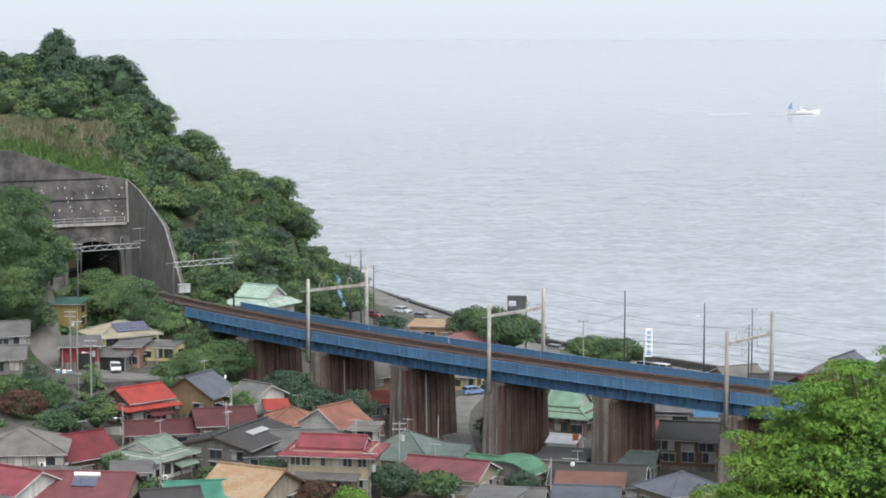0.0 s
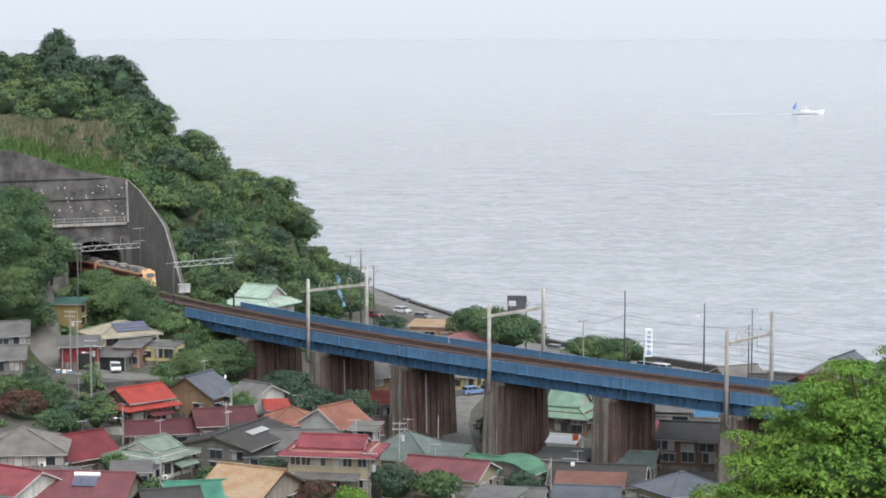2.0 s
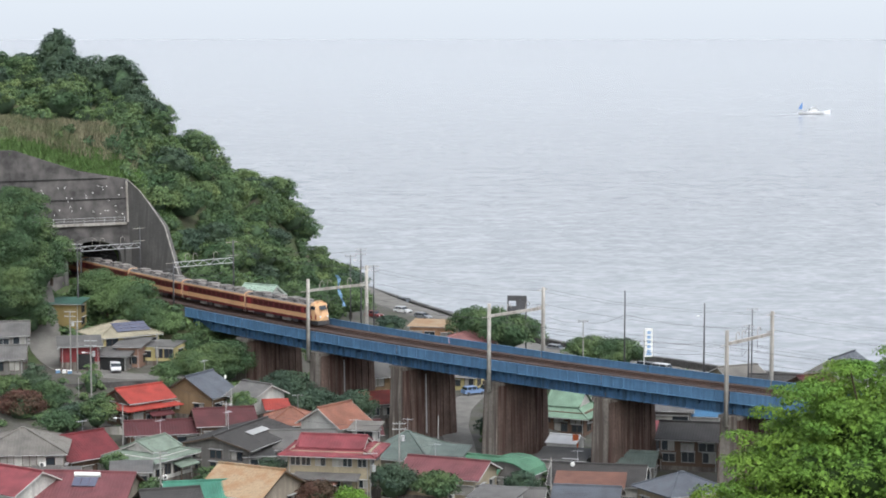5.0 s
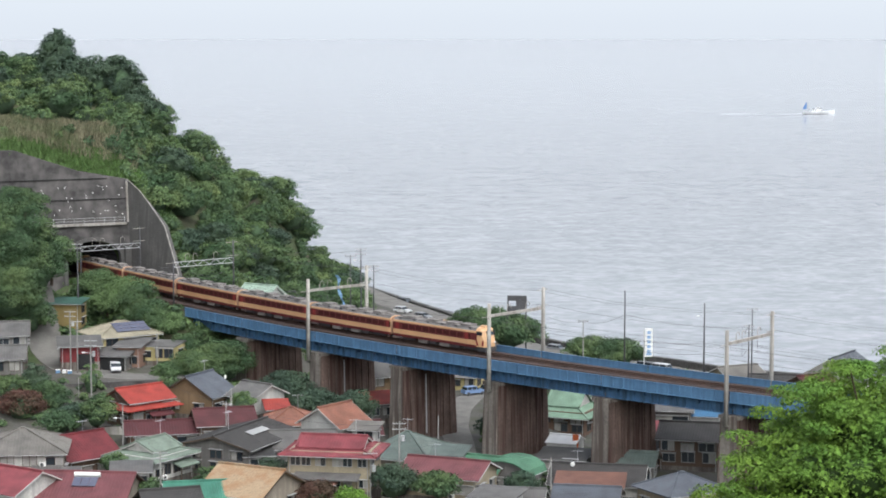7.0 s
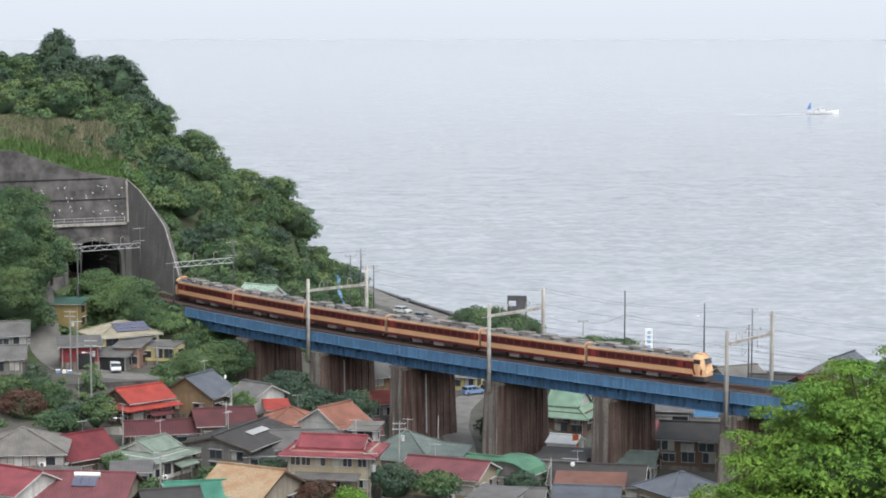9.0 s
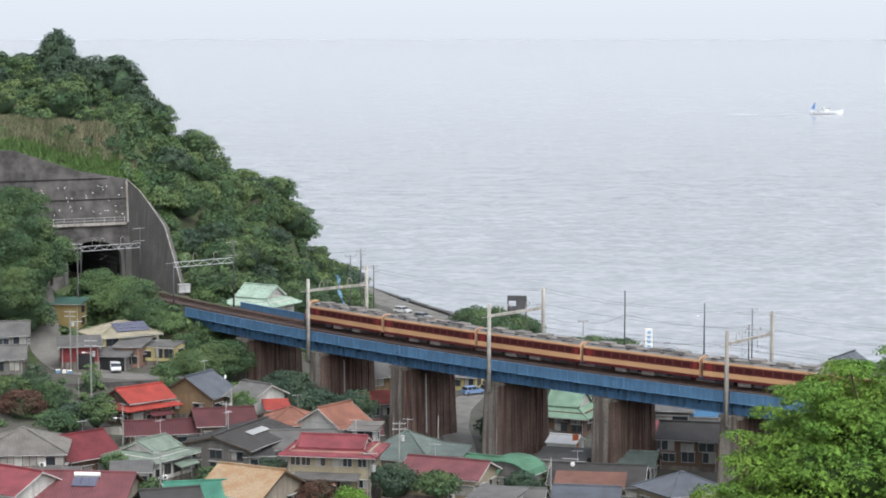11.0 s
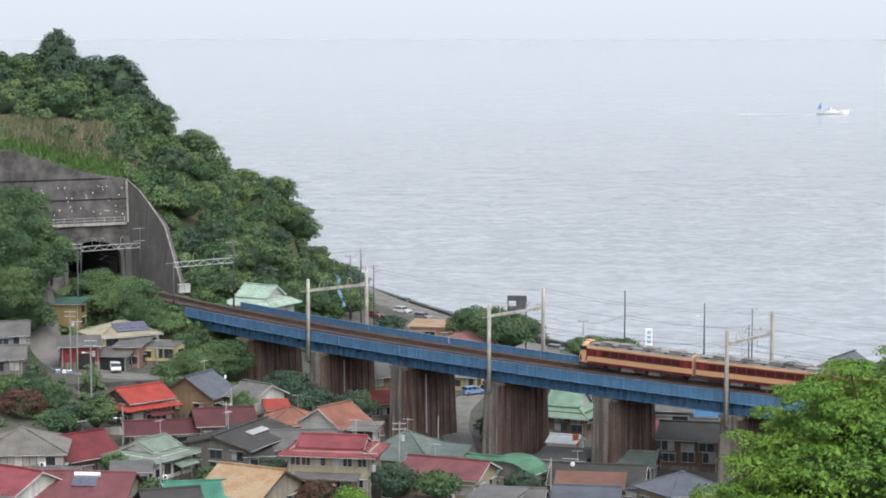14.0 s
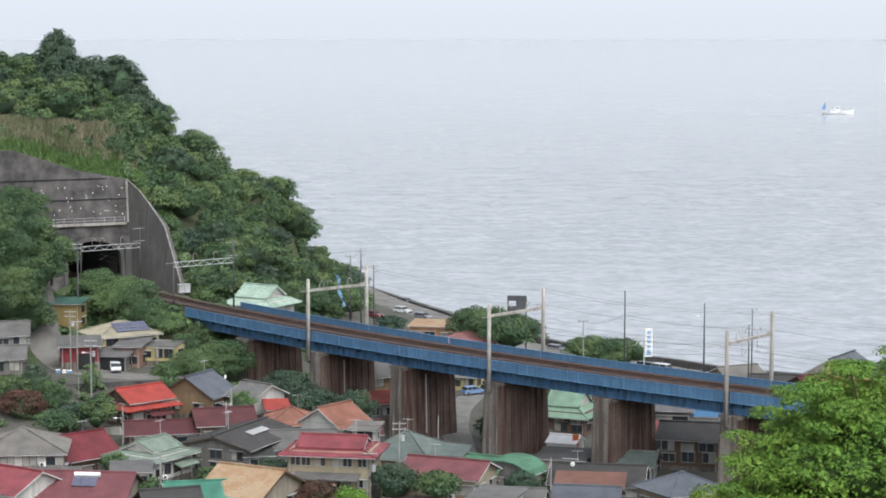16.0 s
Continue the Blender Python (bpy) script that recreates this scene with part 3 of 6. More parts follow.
# ---- overhead line ----
def catenary_gantry(s, z0, label, foot=None, high=6.7, truss=False):
    """Two concrete posts and a beam across both tracks."""
    g = thing("catenary_gantry", pose(0, 0, 0), label, "catenary mast", "masts along the railway")
    a, b = line(s, -0.45), line(s, WIDTH + 0.45)
    za = z0 if foot is None else foot
    Shape().tube(a + Vector((0, 0, za)), a + Vector((0, 0, TOP + high + (1.9 if not truss else 0.4))), *((0.34, 0.27) if not truss else (0.16, 0.12)), 12).make("post", M["concrete"] if not truss else M["steel_dark"], g, smooth=True)
    Shape().tube(b + Vector((0, 0, za)), b + Vector((0, 0, TOP + high + 3.2)), *((0.34, 0.27) if not truss else (0.16, 0.12)), 12).make("post", M["concrete"] if not truss else M["steel_dark"], g, smooth=True)
    z = TOP + high
    up = Vector((0, 0, 1))
    sh = Shape()
    if truss:
        sh.beam(a + up * z, b + up * z, 0.12).beam(a + up * (z - 0.9), b + up * (z - 0.9), 0.12)
        n = 10
        for i in range(n):
            p, q = a.lerp(b, i / n), a.lerp(b, (i + 1) / n)
            sh.beam(p + up * (z if i % 2 else z - 0.9), q + up * (z - 0.9 if i % 2 else z), 0.08)
    else:
        sh.beam(a + up * z, b + up * z, 0.34, 0.42)
    sh.make("beam", M["concrete"] if not truss else M["steel"], g)
    along_dir = Vector((math.cos(heading(s)), math.sin(heading(s)), 0))
    across = (b - a).normalized()
    for p, zz in ((a, z - 0.1), (b, TOP + high + 2.8), (b, z + 0.4)):
        arm = Shape().beam(p - across * 1.5 + up * zz, p + across * 1.0 + up * zz, 0.1).make("cross_arm", M["concrete"], g)
    for off in (NEAR_TRACK, FAR_TRACK, NEAR_TRACK - 1.6):
        p = line(s, off) + up * z
        pts = [p, p + up * 0.9]
        pts += [p + up * (0.9 + 0.45 * math.sin(t)) + across * (0.45 - 0.45 * math.cos(t)) for t in np.linspace(0.5, math.pi * 1.15, 7)]
        Shape().path(pts, 0.05).make("hook_bracket", M["concrete"], g)
    for off in (NEAR_TRACK, FAR_TRACK):
        p = line(s, off)
        Shape().path([p + up * z, p + up * (RAIL + 5.1)], 0.022).make("dropper", M["steel_dark"], g)
        Shape().path([p + across * 1.6 + up * (RAIL + 5.9), p + up * (RAIL + 5.1)], 0.025).make("registration_arm", M["steel_dark"], g)
    return g


GANTRIES = [11.0, 53.2, 94.4]
for s in GANTRIES:
    catenary_gantry(s, TOP - 4.8, "grey concrete overhead line posts with a beam across the tracks")
catenary_gantry(134.5, 0, "lattice overhead line gantry on dark posts", foot=DECK - 0.5, truss=True, high=7.7)
catenary_gantry(171.0, 0, "lattice overhead line gantry before the tunnel", foot=DECK - 0.5, truss=True, high=7.2)
catenary_gantry(-34.0, 0, "grey concrete overhead line posts with a beam across the tracks", foot=DECK - 5)


def overhead_wires():
    w = thing("overhead_wires", pose(0, 0, 0), "thin dark overhead contact and feeder wires", "wire")
    stops = [-34.0] + GANTRIES + [134.5, 171.0, 182.0]
    for off, z, sag in ((NEAR_TRACK, RAIL + 5.1, 0.0), (FAR_TRACK, RAIL + 5.1, 0.0), (NEAR_TRACK, RAIL + 6.2, 0.55), (FAR_TRACK, RAIL + 6.2, 0.55),
                        (WIDTH + 1.2, TOP + 9.5, 0.8), (WIDTH - 0.9, TOP + 9.5, 0.8), (WIDTH + 1.2, TOP + 7.1, 0.8), (-1.6, TOP + 6.6, 0.8)):
        pts = []
        for a, b in zip(stops, stops[1:]):
            if off > WIDTH - 1 and b > 135 or off < 0 and b > 135:
                break
            for t in np.linspace(0, 1, 7)[:-1]:
                pts.append(line(a + (b - a) * t, off, z - sag * 4 * t * (1 - t)))
        Shape().path(pts, 0.013, 4).make("wire", M["wire"], w)


overhead_wires()


# ---- houses ----
def clip_line(poly, x):
    """The stretch of a convex outline (u, v) at u = x."""
    vs = []
    for (a, b), (c, d) in zip(poly, poly[1:] + poly[:1]):
        if (a - x) * (c - x) < 0:
            vs.append(b + (d - b) * (x - a) / (c - a))
    return (min(vs), max(vs)) if len(vs) >= 2 else None


def roof_mesh(faces, gap, material, parent, label="", thick=0.16, tiles=False, name="roof_slope"):
    """Sloping convex faces with thickness, seams down the slope and, for tiles, courses across it."""
    up = Vector((0, 0, 1))
    first = None
    for f in faces:
        f = [Vector(p) for p in f]
        n = len(f)
        nrm = (f[1] - f[0]).cross(f[2] - f[0]).normalized()
        if nrm.z < 0:
            f, nrm = f[::-1], -nrm
        slab = Shape().add(f + [p - up * thick for p in f], [tuple(range(n)), tuple(range(n, 2 * n))[::-1]] + [((i + 1) % n, i, n + i, n + (i + 1) % n) for i in range(n)])
        ob = slab.make(name, material, parent, label)
        first = first or ob
        u = up.cross(nrm)
        if u.length < 1e-3:
            continue
        u.normalize()
        v = nrm.cross(u)
        sh = Shape()
        poly = [((p - f[0]).dot(u), (p - f[0]).dot(v)) for p in f]
        for lines, a, b, h in ((poly, u, v, 0.05),) + ((([(q, p) for p, q in poly], v, u, 0.045),) if tiles else ()):
            us = [p[0] for p in lines]
            g = gap if a is u else 0.4
            for x in np.arange(min(us) + g / 2, max(us), g):
                r = clip_line(lines, x)
                if r and r[1] - r[0] > 0.2:
                    p0, p1 = f[0] + a * x + b * (r[0] + 0.02), f[0] + a * x + b * (r[1] - 0.02)
                    sh.add([p0 - a * 0.04, p0 + a * 0.04, p1 + a * 0.04, p1 - a * 0.04, p0 + nrm * h, p1 + nrm * h],
                           [(0, 1, 4), (2, 3, 5), (1, 2, 5, 4), (3, 0, 4, 5)])
        sh.make("tiling" if tiles else "seaming", material, ob, kind="stuff")
    return first


def roof_faces(kind, w, d, z, rise, eave):
    """Faces, wall gables and ridge line of a roof over a w by d plan, ridge along x."""
    W, D = w / 2 + eave, d / 2 + eave
    drop = rise * eave / (d / 2)
    lo, hi = z - drop, z + rise
    if kind == "gable":
        return [[(-W, -D, lo), (W, -D, lo), (W, 0, hi), (-W, 0, hi)], [(W, D, lo), (-W, D, lo), (-W, 0, hi), (W, 0, hi)]], ((-W, 0, hi), (W, 0, hi))
    if kind == "hip":
        r = max(W - D, 0.3)
        return [[(-W, -D, lo), (W, -D, lo), (r, 0, hi), (-r, 0, hi)], [(W, D, lo), (-W, D, lo), (-r, 0, hi), (r, 0, hi)],
                [(W, -D, lo), (W, D, lo), (r, 0, hi)], [(-W, D, lo), (-W, -D, lo), (-r, 0, hi)]], ((-r, 0, hi), (r, 0, hi))
    if kind == "stepped":
        # a hipped skirt with a small gabled roof standing on it
        w2, d2 = W - D * 0.5, D * 0.56
        mz = lo + (hi - lo) * 0.36
        w3, d3, mu = w2 + 0.3, d2 + 0.35, mz + 0.14
        return [[(-W, -D, lo), (W, -D, lo), (w2, -d2, mz), (-w2, -d2, mz)], [(W, D, lo), (-W, D, lo), (-w2, d2, mz), (w2, d2, mz)],
                [(W, -D, lo), (W, D, lo), (w2, d2, mz), (w2, -d2, mz)], [(-W, D, lo), (-W, -D, lo), (-w2, -d2, mz), (-w2, d2, mz)],
                [(-w3, -d3, mu), (w3, -d3, mu), (w3, 0, hi), (-w3, 0, hi)], [(w3, d3, mu), (-w3, d3, mu), (-w3, 0, hi), (w3, 0, hi)]], ((-w3, 0, hi), (w3, 0, hi))
    if kind == "barrel":
        # a rounded sheet roof
        arc = [(-D * math.cos(t), z - 0.3 + (rise + 0.3) * math.sin(t)) for t in np.linspace(0, math.pi, 9)]
        return [[(-W, a, p), (W, a, p), (W, b, q), (-W, b, q)] for (a, p), (b, q) in zip(arc, arc[1:])], None
    # one slope, falling towards -y
    return [[(-W, -D, z - 0.1), (W, -D, z - 0.1), (W, D, z + rise), (-W, D, z + rise)]], None


def window(h, x, y, z, w, t, side, frame_paint="alu"):
    """A sliding window in the face y (side 'f'/'b') or x (side 'l'/'r') of a house."""
    win = Shape()
    m = {"f": pose(x, y, z), "b": pose(x, y, z, 0, 0, 180), "r": pose(x, y, z, 0, 0, 90), "l": pose(x, y, z, 0, 0, -90)}[side]
    for a in ((-w / 2, -w / 2 + 0.07, 0, t), (w / 2 - 0.07, w / 2, 0, t), (-w / 2 + 0.07, w / 2 - 0.07, 0, 0.08), (-w / 2 + 0.07, w / 2 - 0.07, t - 0.08, t), (-0.04, 0.04, 0.08, t - 0.08)):
        win.box(a[0], a[1], -0.1, 0.03, a[2], a[3], m)
    o = win.make("window", M[frame_paint], h)
    for sx in (-1, 1):
        a, b = sorted((sx * 0.04, sx * (w / 2 - 0.07)))
        drawn = (int(x * 31 + y * 17 + z * 11 + w * 53) + (sx > 0)) % 5 < 2
        Shape().box(a, b, -0.05, 0.0, 0.08, t - 0.08, m).make("pane", M["curtain"] if drawn else M["glass"], o)
    Shape().box(-w / 2 - 0.08, w / 2 + 0.08, -0.45, 0.02, t + 0.05, t + 0.12, m).make("hood", M["alu"], o)


HOUSES = {}


def house(x, y, rot, w, d, h, roof, rise, wall, cover, label, sink=0.5, eave=0.6, z=None, win=(3, 2), tiles=False, tier=None, ridge_cap=True, seed=0):
    """h: height of the wall plate over the ground; tier: a lower skirt roof at that height."""
    rng = random.Random(int(x * 7 + y * 13) + seed)
    base = min(gz(x + a, y + b) for a in (-w / 3, w / 3) for b in (-d / 3, d / 3)) if z is None else z
    ob = thing("house", pose(x, y, base, 0, 0, rot), label, "house", "houses of the village")
    bodyh = h
    body = Shape()
    faces, ridge = roof_faces(roof, w, d, bodyh, rise, eave)
    if roof == "gable":
        pts = [(-d / 2, -sink), (d / 2, -sink), (d / 2, bodyh), (0, bodyh + rise - 0.12), (-d / 2, bodyh)]
    elif roof == "barrel":
        pts = [(-d / 2, -sink), (d / 2, -sink)] + [(d / 2 * math.cos(t), bodyh - 0.35 + (rise + 0.2) * math.sin(t)) for t in np.linspace(0, math.pi, 9)]
    elif roof == "shed":
        pts = [(-d / 2, -sink), (d / 2, -sink), (d / 2, bodyh + rise - 0.2), (-d / 2, bodyh - 0.1)]
    else:
        pts = [(-d / 2, -sink), (d / 2, -sink), (d / 2, bodyh), (-d / 2, bodyh)]
    n = len(pts)
    body.add([(sx * w / 2, p, q) for sx in (-1, 1) for p, q in pts], [tuple(range(n)), tuple(range(n, 2 * n))[::-1]] + [((i + 1) % n, i, n + i, n + (i + 1) % n) for i in range(n)])
    body.make("wall", WM[wall], ob)
    if roof == "stepped":
        x1, y1, z0 = faces[0][2][0], -faces[0][2][1], faces[0][2][2]
        for sx in (-1, 1):
            x0, z1 = sx * x1, faces[4][2][2] - 0.2
            Shape().add([(x0, -y1, z0 - 0.2), (x0, y1, z0 - 0.2), (x0, 0, z1), (x0 - sx * 0.2, -y1, z0 - 0.2), (x0 - sx * 0.2, y1, z0 - 0.2), (x0 - sx * 0.2, 0, z1)],
                        [(0, 1, 2), (3, 5, 4), (0, 3, 4, 1), (1, 4, 5, 2), (2, 5, 3, 0)]).make("gable_wall", WM["white"], ob)
    rf = roof_mesh(faces, 0.42 if not tiles else 0.30, RM[cover], ob, tiles=tiles)
    if ridge and ridge_cap:
        Shape().beam(Vector(ridge[0]) + Vector((0, 0, 0.08)), Vector(ridge[1]) + Vector((0, 0, 0.08)), 0.34, 0.3).make("ridge", RM[cover], rf)
        if roof == "stepped":
            for p in faces[4][:2] + faces[5][:2]:
                top = Vector((p[0], 0, ridge[0][2] + 0.06))
                Shape().beam(Vector(p) + Vector((0, 0, 0.06)), top, 0.26, 0.2).make("verge_ridge", RM[cover], rf)
                Shape().beam(Vector(p) + Vector((math.copysign(0.1, p[0]), 0, -0.2)), top + Vector((math.copysign(0.1, p[0]), 0, -0.26)), 0.06, 0.16).make("bargeboard", WM["white"], rf)
        if roof in ("hip", "stepped"):
            W, D = w / 2 + eave, d / 2 + eave
            for sx in (-1, 1):
                for sy in (-1, 1):
                    tip = Vector((sx * abs(faces[0][2][0]), sy * abs(faces[0][2][1]), faces[0][2][2] + 0.06))
                    Shape().beam((sx * W, sy * D, faces[0][0][2] + 0.06), tip, 0.24, 0.2).make("hip_ridge", RM[cover], rf)
    # gutters under the eaves
    W, D = w / 2 + eave, d / 2 + eave
    zg = faces[0][0][2] - 0.14
    for sy in ((-1, 1) if roof != "shed" else (-1,)):
        Shape().tube((-W, sy * (D + 0.05), zg), (W, sy * (D + 0.05), zg), 0.06, n=6).make("gutter", M["alu"], rf)
    if tier:
        W, D = w / 2, d / 2
        e = 1.35
        z1, z0 = tier + 0.62, tier
        sk = [[(-W - e, -D - e, z0), (W + e, -D - e, z0), (W, -D, z1), (-W, -D, z1)], [(W + e, -D - e, z0), (W + e, D + e, z0), (W, D, z1), (W, -D, z1)],
              [(-W - e, D + e, z0), (-W - e, -D - e, z0), (-W, -D, z1), (-W, D, z1)]]
        roof_mesh(sk, 0.42, RM[cover], ob, name="lower_roof")
    HOUSES[label] = ob
    for sx in (-1, 1):
        Shape().tube((sx * (w / 2 - 0.25), -d / 2 - 0.08, -0.4), (sx * (w / 2 - 0.25), -d / 2 - 0.08, bodyh - 0.2), 0.045, n=6).make("downpipe", M["alu"], ob)
    Shape().box(-w / 2 - 0.03, w / 2 + 0.03, -d / 2 - 0.03, d / 2 + 0.03, -sink, 0.35).make("plinth", M["pier_end"], ob)
    if roof == "gable":
        for sx in (-1, 1):
            for sy in (-1, 1):
                X = sx * (w / 2 + eave + 0.03)
                Shape().beam((X, sy * (d / 2 + eave), faces[0][0][2] - 0.1), (X, 0, ridge[0][2] - 0.1), 0.05, 0.18).make("bargeboard", WM["white"] if wall in ("white", "cream") else M["bark"], rf)
    paint = rng.choice(("alu", "timber", "timber"))
    levels = [0.9] if bodyh < 4.2 else [0.9, bodyh - 2.0]
    for lev in levels:
        for i in range(win[0]):
            ww = rng.uniform(0.62, 0.86) * w / win[0]
            window(ob, -w / 2 + w * (i + 0.5) / win[0] + rng.uniform(-0.3, 0.3), -d / 2, lev, min(ww, w / win[0] - 0.3), rng.choice((1.1, 1.3, 1.6)), "f", paint)
        for i in range(win[1]):
            for side in ("l", "r"):
                window(ob, (-1 if side == "l" else 1) * w / 2, -d / 2 + d * (i + 0.5) / win[1], lev, min(1.9, d / win[1] - 0.4), 1.3, side, paint)
    return ob


# the village, from the lane below the camera to the shore
house(-14.7, 301, -10, 11.2, 7.4, 5.7, "stepped", 1.55, "cream", "red", "two-storey cream house with a red two-tier metal roof", sink=4.0, z=16.0, eave=1.1, win=(6, 2))
house(-22.4, 328, 8, 6.5, 7.8, 3.4, "hip", 1.6, "beige", "orange", "house with an orange tiled hip roof", sink=4.0, z=17.1, tiles=True)
house(-15.7, 322, 52, 6.3, 7.3, 4.0, "gable", 2.2, "white", "orange", "white house with an orange tiled gable roof", sink=4.0, z=17.4, tiles=True, win=(2, 1))
house(-28.6, 314, 66, 14.0, 10.0, 4.6, "gable", 1.3, "grey", "dark", "house with a dark grey tiled roof and a skylight", sink=4.0, z=16.0, tiles=True, eave=0.9, win=(4, 3))
house(-25.0, 290, -28, 8.8, 10.1, 3.6, "gable", 2.4, "beige", "tan", "house with a faded tan metal roof", sink=4.0, z=15.2, eave=0.8)
house(-40.2, 306, 58, 8.4, 7.6, 3.6, "stepped", 1.8, "white", "mint", "house with a pale green metal hip-and-gable roof", sink=4.0, z=16.5, eave=0.9, win=(4, 3))
house(-46.7, 342, 42, 7.6, 6.4, 4.6, "gable", 1.5, "brown", "vermilion", "dark house with a bright red two-tier roof", sink=4.0, z=16.8, tier=3.3, win=(3, 2))
house(-38.1, 348, 62, 6.7, 9.0, 3.6, "gable", 2.6, "tan", "slate", "tan house with a grey gable roof", sink=4.0, z=17.6, win=(2, 2))
house(-42.0, 331, 12, 10.0, 5.6, 2.8, "gable", 1.2, "brown", "maroon", "long low house with a maroon roof", sink=4.0, z=15.6, win=(3, 1))
house(-32.9, 333, 15, 8.2, 6.7, 3.4, "gable", 1.6, "brown", "maroon", "house with a maroon tiled roof", sink=4.0, z=16.1, tiles=True)
house(-50.8, 308, 44, 8.0, 8.0, 3.4, "gable", 2.4, "brown", "crimson", "house with a dark red metal roof", sink=4.0, z=16.3, win=(2, 2))
house(-57.1, 302, 6, 11.5, 11.2, 4.6, "hip", 2.2, "white", "stone", "pale house with a weathered stone-grey hip roof", sink=4.0, z=17.2, win=(4, 2))
house(-55.9, 287, -34, 10.1, 9.0, 3.6, "gable", 2.0, "white", "red", "white house with a red metal gable roof", sink=4.0, z=16.2, win=(3, 2))
house(-45.8, 288, -6, 11.0, 10.1, 3.4, "gable", 2.2, "beige", "rose", "house with a rose-red roof and a solar water heater", sink=4.0, z=15.3)
house(-41.3, 294, 8, 4.6, 4.0, 3.0, "shed", 0.4, "white", "grey", "small white outbuilding with a flat grey roof", sink=4.0, z=17.3, win=(2, 1))
house(-31.1, 288, 12, 9.5, 7.8, 3.4, "gable", 1.4, "white", "teal", "house with a teal metal roof", sink=4.0, z=14.9)
house(-34.8, 282, 18, 6.7, 7.8, 3.2, "gable", 1.6, "grey", "dark", "low house with a dark grey roof and a skylight", sink=4.0, z=15.2, tiles=True)
house(-55.8, 386, 32, 10.6, 8.6, 4.4, "hip", 1.7, "yellow", "butter", "yellow house with a butter-coloured hip roof and solar panels", sink=4.0, z=20.5, win=(3, 2))
house(-47.8, 382, -14, 6.0, 5.6, 3.0, "shed", 0.2, "yellow", "grey", "yellow annexe with a flat grey roof", sink=4.0, z=20.4, win=(3, 1), eave=0.08)
house(-61.3, 376, 12, 6.4, 5.6, 3.2, "shed", 0.8, "crimson", "grey", "crimson shed with a grey roof", sink=4.0, z=21.2, win=(0, 1))
house(-55.9, 377, -8, 6.4, 5.0, 2.8, "shed", 0.6, "grey", "grey", "open garage with a grey roof", sink=4.0, z=19.8, win=(0, 1))
house(-52.8, 380, -10, 4.1, 5.6, 4.0, "shed", 0.6, "salmon", "grey", "salmon brick annexe with a grey roof", sink=4.0, z=19.7, win=(1, 1))
house(-66.3, 394, -6, 5.7, 5.0, 5.0, "shed", 0.3, "mustard", "forest", "tall mustard shed with a dark green roof", sink=4.0, z=24.1, win=(0, 1))
house(-73.7, 374, 10, 7.9, 7.8, 4.2, "gable", 1.5, "grey", "grey", "grey house with a grey roof below the trees", sink=4.0, z=22.5, win=(3, 2))
house(-73.1, 366, 10, 8.3, 6.7, 3.2, "gable", 1.4, "grey", "grey", "low grey house beside the lane", sink=4.0, z=20.8)
house(-28.9, 346, -40, 5.3, 6.7, 3.2, "gable", 1.5, "white", "grey", "small white house with a grey gable roof", sink=4.0, z=18.0, win=(1, 1))
house(-25.4, 340, 10, 2.9, 4.5, 2.6, "shed", 0.6, "brown", "vermilion", "shed with a bright red roof", sink=4.0, z=17.6, win=(1, 1))
house(-5.0, 316, -20, 9.9, 10.6, 3.6, "hip", 2.6, "beige", "sage", "house with a grey-green tiled hip roof", sink=4.0, z=14.6, tiles=True)
house(0.5, 313, -14, 5.0, 4.5, 3.0, "shed", 0.5, "grey", "sage", "lean-to with a grey-green roof", sink=4.0, z=15.6)
house(0.8, 303, -22, 11.0, 7.8, 3.4, "gable", 1.5, "cream", "rose", "house with a rose-red metal roof and cream walls", sink=4.0, z=14.7, win=(3, 2))
house(5.2, 312, -26, 7.8, 7.8, 3.4, "gable", 1.6, "grey", "green", "house with a green metal roof", sink=4.0, z=13.2)
house(9.6, 310, 62, 5.1, 6.7, 3.0, "barrel", 1.7, "grey", "green", "annexe with a rounded green roof", sink=4.0, z=13.7, win=(1, 1))
house(21.8, 310, -10, 12.4, 9.0, 3.8, "gable", 1.7, "white", "dark", "house with a charcoal tiled roof", sink=4.0, z=11.8, tiles=True, win=(3, 2))
house(20.2, 304, -8, 8.6, 4.5, 2.6, "shed", 0.9, "beige", "brown", "porch with a brown tiled roof", sink=4.0, z=13.5, tiles=True)
house(19.3, 296, -10, 8.1, 7.8, 3.2, "gable", 1.6, "beige", "slate", "house with a dark slate roof", sink=4.0, z=12.5, tiles=True)
house(9.0, 293, -8, 8.3, 7.8, 3.2, "gable", 1.6, "white", "grey", "house with a grey slate roof", sink=4.0, z=12.9, tiles=True)
house(32.2, 300, 30, 8.8, 7.8, 3.6, "hip", 1.8, "cream", "slate", "cream house with a slate roof", sink=4.0, z=12.9)
house(37.0, 330, -14, 8.6, 7.8, 4.6, "gable", 1.6, "brown", "dark", "dark house with a weathered brown roof", sink=4.0, z=13.3, win=(3, 2))
house(33.6, 334, -10, 5.7, 7.8, 4.2, "gable", 1.5, "black", "dark", "dark grey house under the viaduct", sink=4.0, z=10.9, win=(2, 2))
house(35.8, 343, -10, 5.9, 4.5, 3.0, "shed", 0.6, "white", "red", "shed with a red roof", sink=4.0, z=13.1)
house(41.5, 352, -10, 4.5, 4.5, 3.4, "shed", 0.2, "white", "azure", "white shed with a bright blue roof", sink=4.0, z=13.5, win=(1, 1))
house(21.1, 372, -24, 8.6, 8.6, 4.2, "stepped", 3.0, "timber", "shaded_green", "house with a pale green roof behind the viaduct", sink=4.0, z=9.9, win=(3, 2), eave=1.1)
